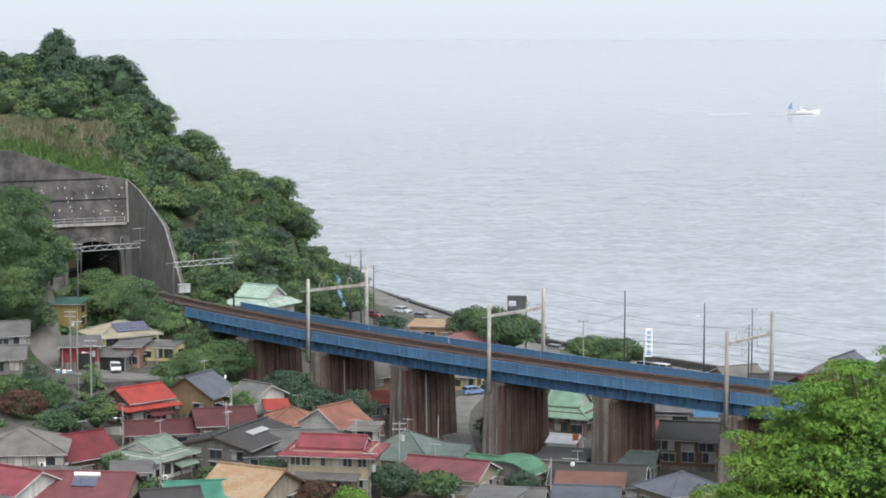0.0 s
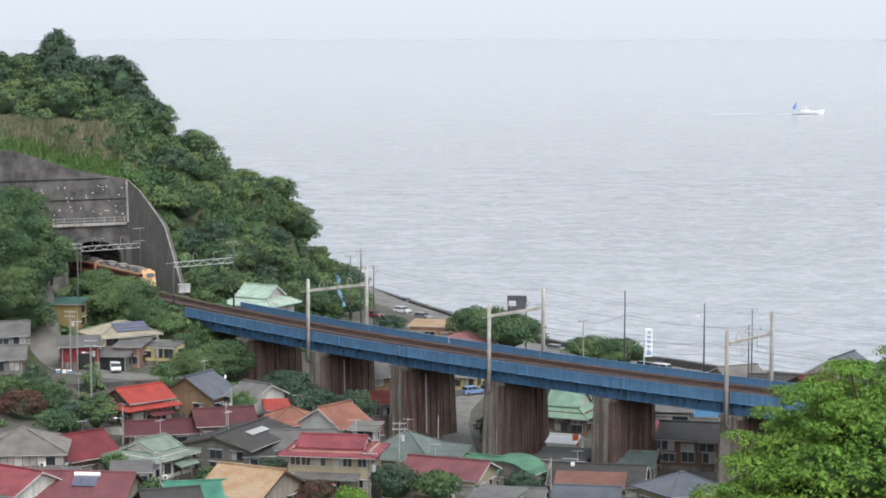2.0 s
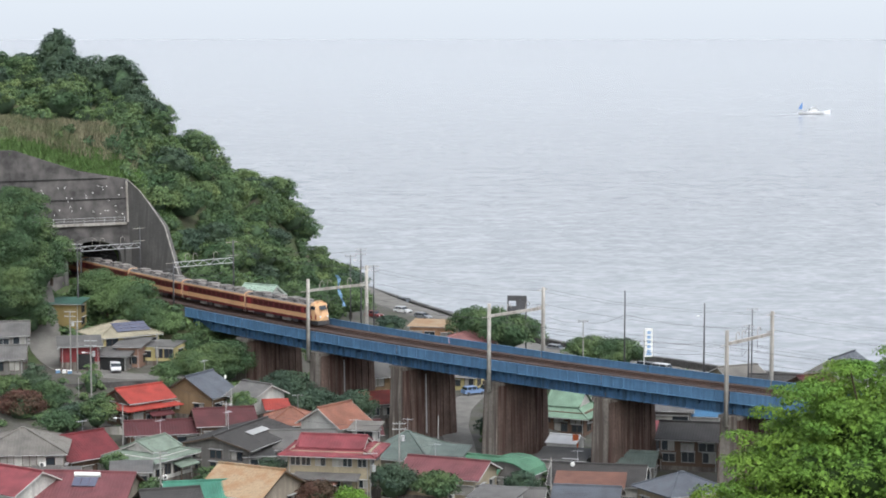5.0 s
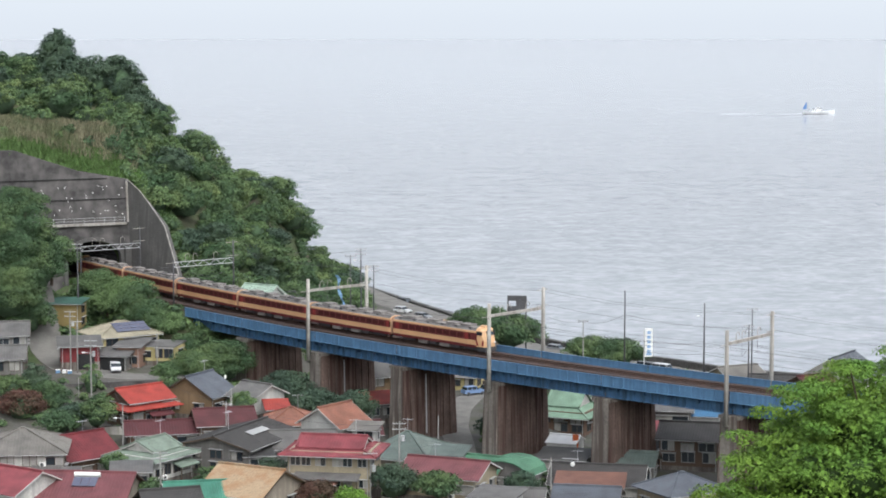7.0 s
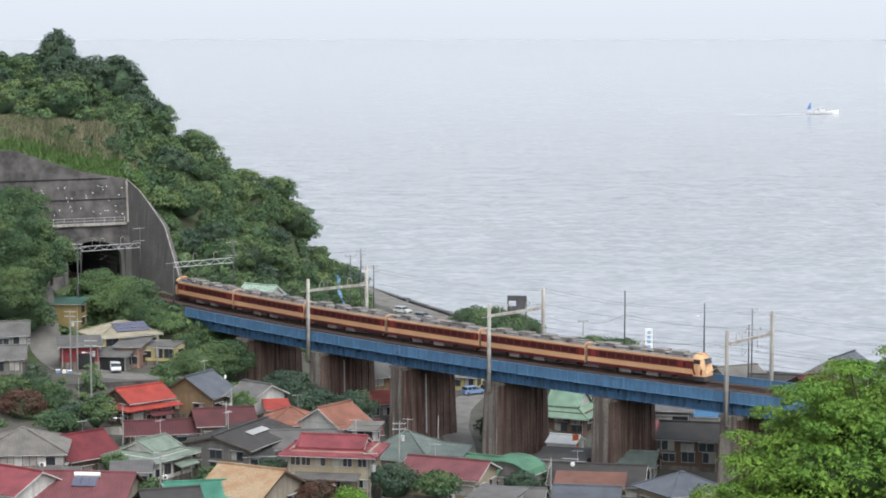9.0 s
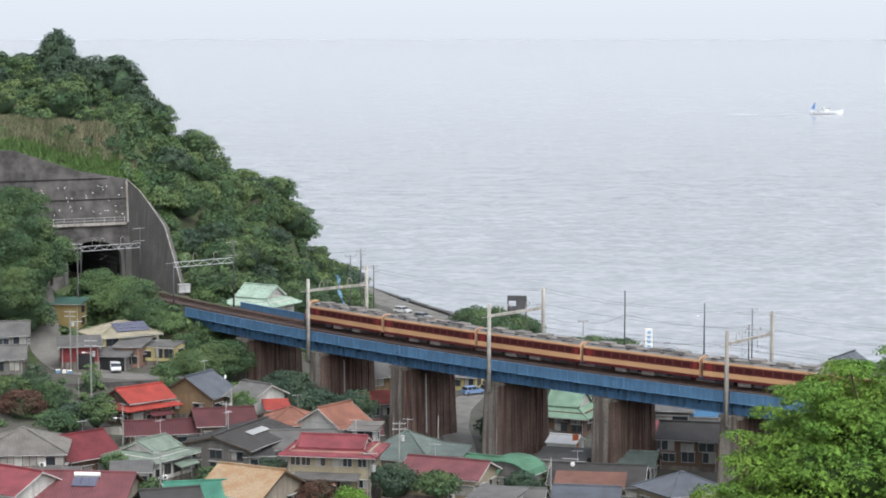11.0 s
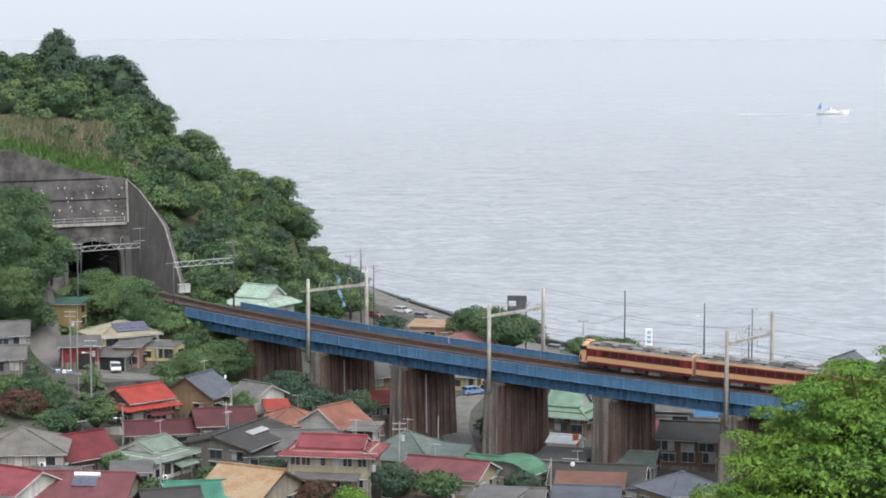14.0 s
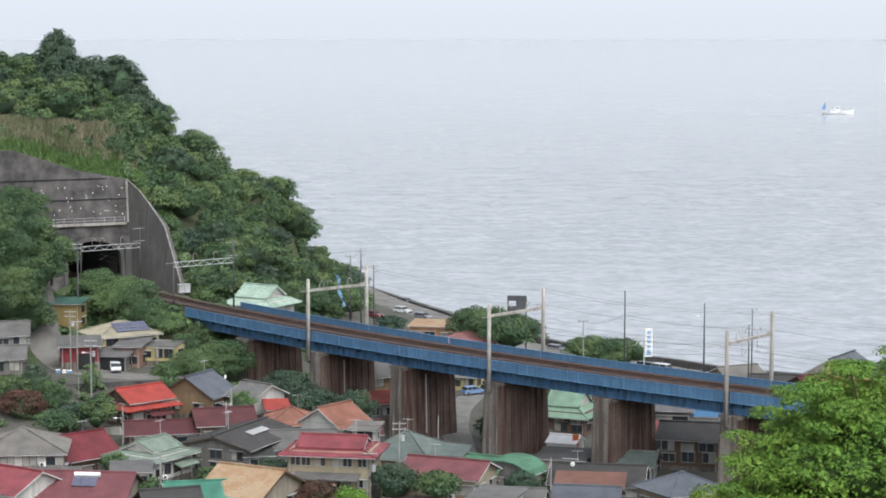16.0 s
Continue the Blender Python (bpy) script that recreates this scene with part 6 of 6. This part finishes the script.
# ---- poles, signs and wires ----
def utility_pole(x, y, z0, z1, label, arms=2, r=0.15, dark=False, box=False, lamp=False):
    p = thing("utility_pole", pose(x, y, z0), label, "utility pole", "poles of the village")
    h = z1 - z0
    m = M["steel_dark"] if dark else M["pole"]
    Shape().tube((0, 0, -2), (0, 0, h), r * 0.95, r * 0.62, 10).make("post", m, p, smooth=True)
    for k in range(arms):
        z = h - 0.35 - 0.75 * k
        a = Shape().box(-0.95, 0.95, -0.05, 0.05, z, z + 0.1).make("cross_arm", M["steel"], p)
        for dx in (-0.85, -0.4, 0.4, 0.85):
            Shape().tube((dx, 0, z + 0.1), (dx, 0, z + 0.32), 0.05, 0.03, 6).make("insulator", M["concrete"], a)
    if box:
        Shape().tube((0.45, 0, h - 2.7), (0.45, 0, h - 1.9), 0.26, n=10).make("transformer", M["steel"], p)
    if lamp:
        Shape().beam((0, 0, h - 2.2), (-0.9, -0.3, h - 2.0), 0.07).make("lamp_arm", M["steel"], p)
        Shape().box(-1.3, -0.8, -0.42, -0.2, h - 2.12, h - 1.98).make("lamp_head", M["white"], p)
    return p


GREY, DARK = "grey concrete utility pole with cross arms", "thin dark utility pole"
SHORE_POLES = [
    (30.1, 370, 20, 34.0, DARK, 0, 0.17, True, False, False), (42.7, 365, 19, 32.6, DARK, 0, 0.17, True, False, True),
    (-14.1, 385, 24, 39.4, DARK, 2, 0.15, True, False, True), (-12.0, 388, 24, 36.2, "dark wooden pole with cross arms", 2, 0.15, True, False, False),
    (-16.2, 392, 24, 37.5, "dark wooden pole with cross arms", 1, 0.13, True, False, False),
    (-64.6, 396, 21, 39.2, "tall dark pole beside the railway", 2, 0.2, True, False, False),
    ]
VILLAGE_POLES = [
    (-53.7, 340, 14, 30.5, GREY, 2, 0.16, False, True, True), (-62.1, 372, 17, 30.5, GREY, 2, 0.17, False, True, False),
    (-60.8, 371, 17, 29.0, GREY, 1, 0.14, False, False, False), (-5.9, 300, 12, 25.3, GREY, 2, 0.15, False, True, False), (-37.2, 292, 12, 22.9, GREY, 2, 0.15, False, False, False),
    (-31.4, 322, 13, 24.0, GREY, 1, 0.14, False, False, False), (-45.8, 318, 13, 24.5, GREY, 0, 0.14, False, False, True),
    (-9.7, 296, 12, 22.0, GREY, 1, 0.14, False, True, False), (-47.7, 372, 18, 26.6, GREY, 0, 0.12, False, False, False),
    (-0.7, 322, 13, 22.0, GREY, 0, 0.13, False, False, False), (14.6, 300, 12, 20.4, GREY, 0, 0.16, False, False, False), (49.6, 362, 16, 29.5, DARK, 2, 0.16, True, False, False),
    (24.6, 392, 12, 26.0, GREY, 1, 0.14, False, False, False), (51.5, 372, 14, 30.8, DARK, 1, 0.14, True, False, False), (-57.6, 352, 15, 22.5, GREY, 0, 0.1, False, False, False),
    (-31.8, 334, 15, 24.0, GREY, 0, 0.12, False, False, False),
]
for p in SHORE_POLES + VILLAGE_POLES:
    utility_pole(*p)


def wires():
    w = thing("utility_wires", pose(0, 0, 0), "thin dark wires between the village poles", "wire")
    spans = [((30.1, 370, 26), (42.7, 365, 26)), ((42.7, 365, 26), (49.6, 362, 26.2)), ((49.6, 362, 26.2), (85, 352, 24)), ((30.1, 370, 24.3), (42.7, 365, 24.2)), ((42.7, 365, 24.2), (85, 352, 22.5)),
             ]
    village = [((-53.7, 340, 30), (-62.1, 372, 30)), ((-53.7, 340, 29.5), (-31.4, 322, 23.6)), ((-31.4, 322, 23.6), (-5.9, 300, 24.8)), ((-37.2, 292, 22.6), (-9.7, 296, 21.6)), ((-9.7, 296, 21.6), (-5.9, 300, 23)),
             ((-5.9, 300, 24.8), (14.6, 300, 20.2)), ((-45.8, 318, 24.2), (-37.2, 292, 22.6)), ((-14.1, 385, 39), (-39.5, 418, 37.2)), ((-12, 388, 35.8), (-39.5, 418, 36)), ((24.6, 392, 25.6), (12, 352, 35)),
             ((24.6, 392, 25.6), (30.1, 370, 30)), ((-53.7, 340, 30), (-45.8, 318, 24.2)), ((30.1, 370, 30), (49.6, 362, 29))]
    for a, b in spans + village:
        a, b = Vector(a), Vector(b)
        pts = [a.lerp(b, t) - Vector((0, 0, 0.03 * (a - b).length * 4 * t * (1 - t))) for t in np.linspace(0, 1, 9)]
        Shape().path(pts, 0.02, 4).make("wire", M["wire"], w)


wires()


def sign_board():
    s = thing("sign_board", pose(36.8, 400, 10, 0, 0, 8), "tall white roadside sign with blue lettering", "sign")
    Shape().tube((-0.75, 0, -1), (-0.75, 0, 13.0), 0.12).make("post", M["steel"], s)
    Shape().box(-0.6, 0.75, -0.12, 0.12, 8.2, 13.3).make("panel", M["white"], s)
    for k in range(5):
        Shape().box(-0.25, 0.4, -0.14, -0.12, 12.3 - k * 0.85, 12.85 - k * 0.85).make("lettering", M["sign_blue"], s)
    Shape().box(-0.4, 0.55, -0.14, -0.12, 8.45, 8.9).make("lettering", M["sign_blue"], s)


sign_board()


def billboard():
    b = thing("billboard", pose(13.9, 420, 8, 0, 0, -6), "dark billboard frame seen from behind", "billboard")
    for x in (-1.7, 1.7):
        Shape().box(x - 0.12, x + 0.12, -0.12, 0.12, -1, 18.3).make("post", M["steel_dark"], b)
    Shape().box(-1.8, 1.8, -0.1, 0.1, 17.6, 18.6).make("panel", M["steel_dark"], b)
    Shape().box(-1.8, 1.8, -0.1, 0.1, 15.6, 16.6).make("panel", M["steel_dark"], b)
    Shape().box(-0.2, 1.8, -0.08, 0.08, 16.6, 17.6).make("panel", M["steel_dark"], b)


billboard()


def tarpaulin():
    """A blue sheet hung on the slope beyond the railway."""
    vs, fs = [], []
    n = 9
    for i in range(n):
        t = i / (n - 1)
        x = -20.6 + 0.25 * math.sin(t * 9) + t * 1.3
        for dx in (0, 0.45 + 0.25 * math.sin(i * 1.7)):
            vs += [(x + dx, 428 + 0.3 * math.sin(i * 2), 29.5 - 6.0 * t), (x + dx, 428.06 + 0.3 * math.sin(i * 2), 29.5 - 6.0 * t)]
    for i in range(n - 1):
        a, b = 4 * i, 4 * i + 4
        fs += [(a, a + 2, b + 2, b), (a + 1, b + 1, b + 3, a + 3), (a, b, b + 1, a + 1), (a + 2, a + 3, b + 3, b + 2)]
    t = mesh_ob("tarpaulin", vs, fs, M["tarp"])
    tagged(t, "crumpled blue tarpaulin hanging on the shore trees", "tarpaulin")


tarpaulin()


# ---- on the roofs ----
def on_roof(label, rows, cols, w, t, x, y, d, h, rise, material, name):
    ob = HOUSES[label]
    slope = math.degrees(math.atan2(rise, d / 2))
    for i in range(rows):
        for j in range(cols):
            px, py = x + j * (w + 0.06), y - i * (t + 0.06)
            m = pose(px, py, h + rise * (1 - abs(py) / (d / 2)) + 0.16, slope if py < 0 else -slope)
            p = Shape().box(-w / 2, w / 2, -t / 2, t / 2, 0, 0.06, m).make(name, material, ob)


on_roof("yellow house with a butter-coloured hip roof and solar panels", 3, 4, 1.5, 0.95, -1.4, -1.2, 8.6, 4.4, 1.7, M["panel"], "solar_panel")
on_roof("house with a dark grey tiled roof and a skylight", 1, 1, 5.0, 1.3, 0.5, -2.4, 10.0, 4.6, 1.3, M["alu"], "skylight")
on_roof("house with a rose-red roof and a solar water heater", 1, 3, 1.0, 2.0, -1.2, -2.2, 10.1, 3.4, 2.2, M["panel"], "collector")
tank = HOUSES["house with a rose-red roof and a solar water heater"]
Shape().tube((-1.8, -1.0, 5.5), (1.6, -1.0, 5.5), 0.32, n=12).make("water_tank", M["white"], tank)


def antenna(label, x, y, z):
    ob = HOUSES[label]
    s = Shape().tube((x, y, z - 0.6), (x, y, z + 2.2), 0.035, n=6)
    for k in range(7):
        s.tube((x - 0.8 + 0.25 * k, y - 0.4, z + 2.0), (x - 0.8 + 0.25 * k, y + 0.4, z + 2.0), 0.02, n=4)
    s.tube((x - 0.9, y, z + 2.0), (x + 0.8, y, z + 2.0), 0.025, n=4)
    s.make("antenna", M["steel"], ob)


for lab, x, y, z in (("two-storey cream house with a red two-tier metal roof", 3.0, 0, 7.4), ("house with a charcoal tiled roof", -3, 0, 5.3), ("house with a pale green metal hip-and-gable roof", 2.0, 0, 5.5),
                     ("house with a grey-green tiled hip roof", 0, 0, 6.0), ("house with a dark grey tiled roof and a skylight", -3.5, 0, 6.6), ("house with an orange tiled hip roof", 1, 0, 4.8),
                     ("tan house with a grey gable roof", 1.5, 0, 6.0), ("house with a rose-red metal roof and cream walls", -2, 0, 4.7), ("house with a dark red metal roof", 1, 0, 5.4)):
    antenna(lab, x, y, z)
for lab, x, y, z in (("house with a charcoal tiled roof", -3.6, -0.8, 5.6), ("tan house with a grey gable roof", 4.2, -2.0, 5.2)):
    Shape().ball((x, y - 0.1, z), 0.36, 0.12, 0.36, 10).make("satellite_dish", M["white"], HOUSES[lab], smooth=True)


# low planting between the houses and along the banks
def planting(name, label, kind, count, seed, keep, rmin, rmax, leaf):
    r = random.Random(seed)
    spots = []
    while len(spots) < count:
        x, y = r.uniform(-80, 75), r.uniform(275, 425)
        s, off, dist = rail_frame(np.array([x]), np.array([y]))
        on_lane = abs(x - np.interp(y, [318, 360, 374, 386, 398, 410], [2.7, 1.8, 2.4, 4.5, 9, 18])) < 5.5 and 314 < y < 412
        if not on_lane and keep(x, y, float(s[0]), float(off[0])):
            spots.append((x, y))
    woods(name, label, kind, spots, leaf, seed, rmin, rmax, 0.8)


planting("bank_scrub", "rank green scrub over the railway bank", "leaf_mid", 240, 31, lambda x, y, s, o: 108 < s < 176 and -24 < o < -6.2 and not (-72 < x < -40 and y < 388), 0.7, 1.7, 0.34)
planting("garden_shrubs", "low garden shrubs between the houses", "leaf", 340, 32, lambda x, y, s, o: o < -8 and y < 366 and not abs(x - 3) < 4, 0.5, 1.2, 0.3)
planting("shore_scrub", "green scrub between the railway and the shore", "leaf", 160, 33, lambda x, y, s, o: s > 80 and o > 8.5 and x > -48, 0.8, 1.9, 0.36)


# ---- small things about the houses ----
def air_conditioner(label, x, y, z, side="f"):
    ob = HOUSES[label]
    m = pose(x, y, z, 0, 0, 0 if side == "f" else 90)
    a = Shape().box(-0.42, 0.42, -0.34, -0.02, 0, 0.62, m).make("air_conditioner", M["white"], ob)
    Shape().tube(m @ Vector((-0.1, -0.36, 0.31)), m @ Vector((-0.1, -0.34, 0.31)), 0.25, n=14).make("fan_grille", M["steel_dark"], a)


def balcony(label, x0, x1, y, z):
    ob = HOUSES[label]
    b = Shape().box(x0, x1, y - 1.3, y, z - 0.12, z).make("balcony", M["concrete"], ob)
    for x in np.arange(x0 + 0.05, x1, 0.28):
        Shape().box(x - 0.02, x + 0.02, y - 1.28, y - 1.24, z, z + 1.0).make("baluster", M["alu"], b)
    Shape().box(x0, x1, y - 1.3, y - 1.22, z + 1.0, z + 1.06).make("handrail", M["alu"], b)


for lab, x, y, z in (("two-storey cream house with a red two-tier metal roof", -4.0, -3.92, 0.2), ("house with a rose-red metal roof and cream walls", 2.0, -3.9, 0.3),
                     ("pale house with a weathered stone-grey hip roof", 3.0, -5.6, 2.6), ("house with a pale green metal hip-and-gable roof", -2.2, -3.92, 0.4), ("house with a charcoal tiled roof", 2.0, -4.5, 0.4)):
    air_conditioner(lab, x, y, z)
balcony("pale house with a weathered stone-grey hip roof", -4.5, 0.5, -5.6, 2.3)
balcony("yellow house with a butter-coloured hip roof and solar panels", 1.0, 5.0, -4.48, 2.2)
balcony("house with a dark grey tiled roof and a skylight", -5, 0, -5.05, 2.2)


def porch(label, x0, x1, y, z, cover, deep=1.8):
    """A lean-to roof over an entrance, on two posts."""
    ob = HOUSES[label]
    r = roof_mesh([[(x0, y - deep, z), (x1, y - deep, z), (x1, y, z + 0.5), (x0, y, z + 0.5)]], 0.42, RM[cover], ob, name="porch_roof")
    for x in (x0 + 0.15, x1 - 0.15):
        Shape().box(x - 0.06, x + 0.06, y - deep + 0.1, y - deep + 0.22, -0.4, z - 0.1).make("porch_post", M["bark"], r)


# flat black panels on the fronts paint the shade inside the openings
shed_front = HOUSES["crimson shed with a grey roof"]
Shape().box(-0.6, 2.4, -2.84, -2.78, -0.9, 1.7).make("doorway", M["black"], shed_front, "black panel for the shade in the open doorway")
garage_front = HOUSES["open garage with a grey roof"]
Shape().box(-2.8, 2.8, -2.56, -2.48, -0.2, 2.3).make("doorway", M["black"], garage_front, "black panel for the shade in the open garage")
porch("two-storey cream house with a red two-tier metal roof", -4.5, 4.5, -3.92, 2.4, "grey", 2.4)
porch("house with a pale green metal hip-and-gable roof", -0.5, 3.5, -3.92, 2.0, "mint")
porch("house with a dark grey tiled roof and a skylight", 1, 7, -5.05, 2.3, "dark", 1.2)
porch("dark house with a bright red two-tier roof", -1, 3, -3.9, 2.2, "maroon", 1.3)
porch("pale house with a weathered stone-grey hip roof", 1.5, 5.5, -5.6, 2.3, "grey", 1.4)


def block_wall(x, y, rot, length, height, label, material="concrete"):
    w = thing("garden_wall", pose(x, y, gz(x, y), 0, 0, rot), label, "wall", "garden walls")
    Shape().box(-length / 2, length / 2, -0.08, 0.08, -1.5, height).make("blockwork", M[material], w)
    Shape().box(-length / 2 - 0.05, length / 2 + 0.05, -0.13, 0.13, height, height + 0.08).make("coping", M["wall_wing"], w)


for i, (x, y, rot, l, h) in enumerate(((-24, 300, 10, 9, 1.3), (-2, 296, -8, 10, 1.4), (8, 318, -20, 8, 1.2), (-42, 304, 8, 8, 1.3), (22, 300, -10, 9, 1.4), (-48, 336, 10, 10, 1.3))):
    block_wall(x, y, rot, l, h, "grey concrete block wall around a garden")


def crate_stack(x, y, z, paint, label, w=0.9):
    c = thing("storage_box", pose(x, y, z, 0, 0, 15), label, "box", "yard clutter")
    Shape().box(-w / 2, w / 2, -0.35, 0.35, 0, 0.5).make("bin", M[paint], c)
    Shape().box(-w / 2 - 0.04, w / 2 + 0.04, -0.4, 0.4, 0.5, 0.56).make("lid", M["white"], c)


M["orange_paint"] = mat("orange_paint", (0.55, 0.13, 0.04), 0.6, var=0.1)
crate_stack(-64.2, 371.5, 20.0, "tarp", "blue plastic storage bin beside the crimson shed", 0.7)
crate_stack(-63.1, 371.2, 20.0, "white", "white plastic storage bin beside the crimson shed", 0.6)
crate_stack(-62.1, 370.9, 20.0, "tarp", "blue plastic storage bin beside the crimson shed", 0.7)
banner = thing("banner", pose(19.6, 336, 13.2), "upright orange banner beside the white tent", "banner")
Shape().tube((0, 0, -0.5), (0, 0, 3.4), 0.04).make("pole", M["steel"], banner)
Shape().box(0.04, 0.9, -0.02, 0.02, 0.9, 3.3).make("cloth", M["orange_paint"], banner)


def surf():
    """Low broken waves along the rocks."""
    rng = random.Random(4)
    sh = Shape()
    for i in range(90):
        k = rng.randrange(len(COAST) - 1)
        t = rng.random()
        x = COAST[k][0] + (COAST[k + 1][0] - COAST[k][0]) * t + 6
        y = COAST[k][1] + (COAST[k + 1][1] - COAST[k][1]) * t + rng.uniform(8, 34)
        l, w, a = rng.uniform(2, 9), rng.uniform(0.3, 0.9), rng.uniform(-0.7, -0.3)
        m = Matrix.Translation((x, y, 0.05)) @ Matrix.Rotation(a, 4, 'Z')
        sh.prism([(-l / 2, 0), (-l / 4, -w / 2), (l / 4, -w / 2), (l / 2, 0), (l / 4, w / 2), (-l / 4, w / 2)], -0.05, 0.12, m)
    tagged(sh.make("surf", M["surf"]), "low white surf breaking along the shore", "surf", kind="stuff")


M["surf"] = mat("white_surf", (0.62, 0.64, 0.66), 0.7, var=0.3, fine=1.5)
surf()
cabinet = thing("equipment_cabinet", pose(-48.6, 419.8, 27.2, 0, 0, 20), "pale grey railway equipment cabinet beside the track", "cabinet")
Shape().box(-1.1, 1.1, -0.6, 0.6, 0, 1.5).make("body", M["concrete"], cabinet)
Shape().box(-1.2, 1.2, -0.7, 0.7, 1.5, 1.62).make("lid", M["steel"], cabinet)
for sx in (-0.55, 0.55):
    Shape().box(sx - 0.5, sx + 0.5, -0.64, -0.6, 0.1, 1.4).make("door", M["steel"], cabinet)


# vehicles and sheds on the shore flat
M["car_red"] = mat("dark_red_car_paint", (0.16, 0.03, 0.03), 0.3, var=0.05)
for x, y, p, l in ((-15.0, 486, "car_red", "dark red car parked on the shore flat"), (-9.0, 500, "car_white", "white car parked on the shore flat"), (-4.5, 498, "car_silver", "silver car parked on the shore flat"), (1.0, 492, "car_dark", "dark car parked on the shore flat")):
    car(x, y, gz(x, y) + 0.1, -40, M[p], l)


# ---- what moves ----
_fit = np.polyfit([1.5, 2.5, 3.5, 7.0, 9.0, 12.5, 14.5], [165.8, 148.6, 129.0, 59.2, 17.9, -55.3, -97.6], 3)


def train_place(t):
    """How far along the railway the train's nose is."""
    return float(np.polyval(_fit, t))


def motions():
    times = np.arange(0, 16.01, 0.5)
    for k, c in enumerate(coaches):
        rows = []
        for t in times:
            s = train_place(t) + 0.9 + (k * PITCH + BODY / 2) * 1.0145
            a, b = line(s - 7, FAR_TRACK, RAIL), line(s + 7, FAR_TRACK, RAIL)
            mid, d = (a + b) / 2, (a - b).normalized()
            if k == len(coaches) - 1:
                d = -d
            rows.append((float(t), pose(mid.x, mid.y, RAIL, 0, 0, math.degrees(math.atan2(d.y, d.x)))))
        walk(c, rows)
    walk(fishing_boat, [(float(t), pose(257.7 + 1.508 * t, 1615 - 0.05 * t, 0, 0.8 * math.sin(t * 1.1), 0, 2)) for t in np.arange(0, 16.01, 0.8)])


motions()
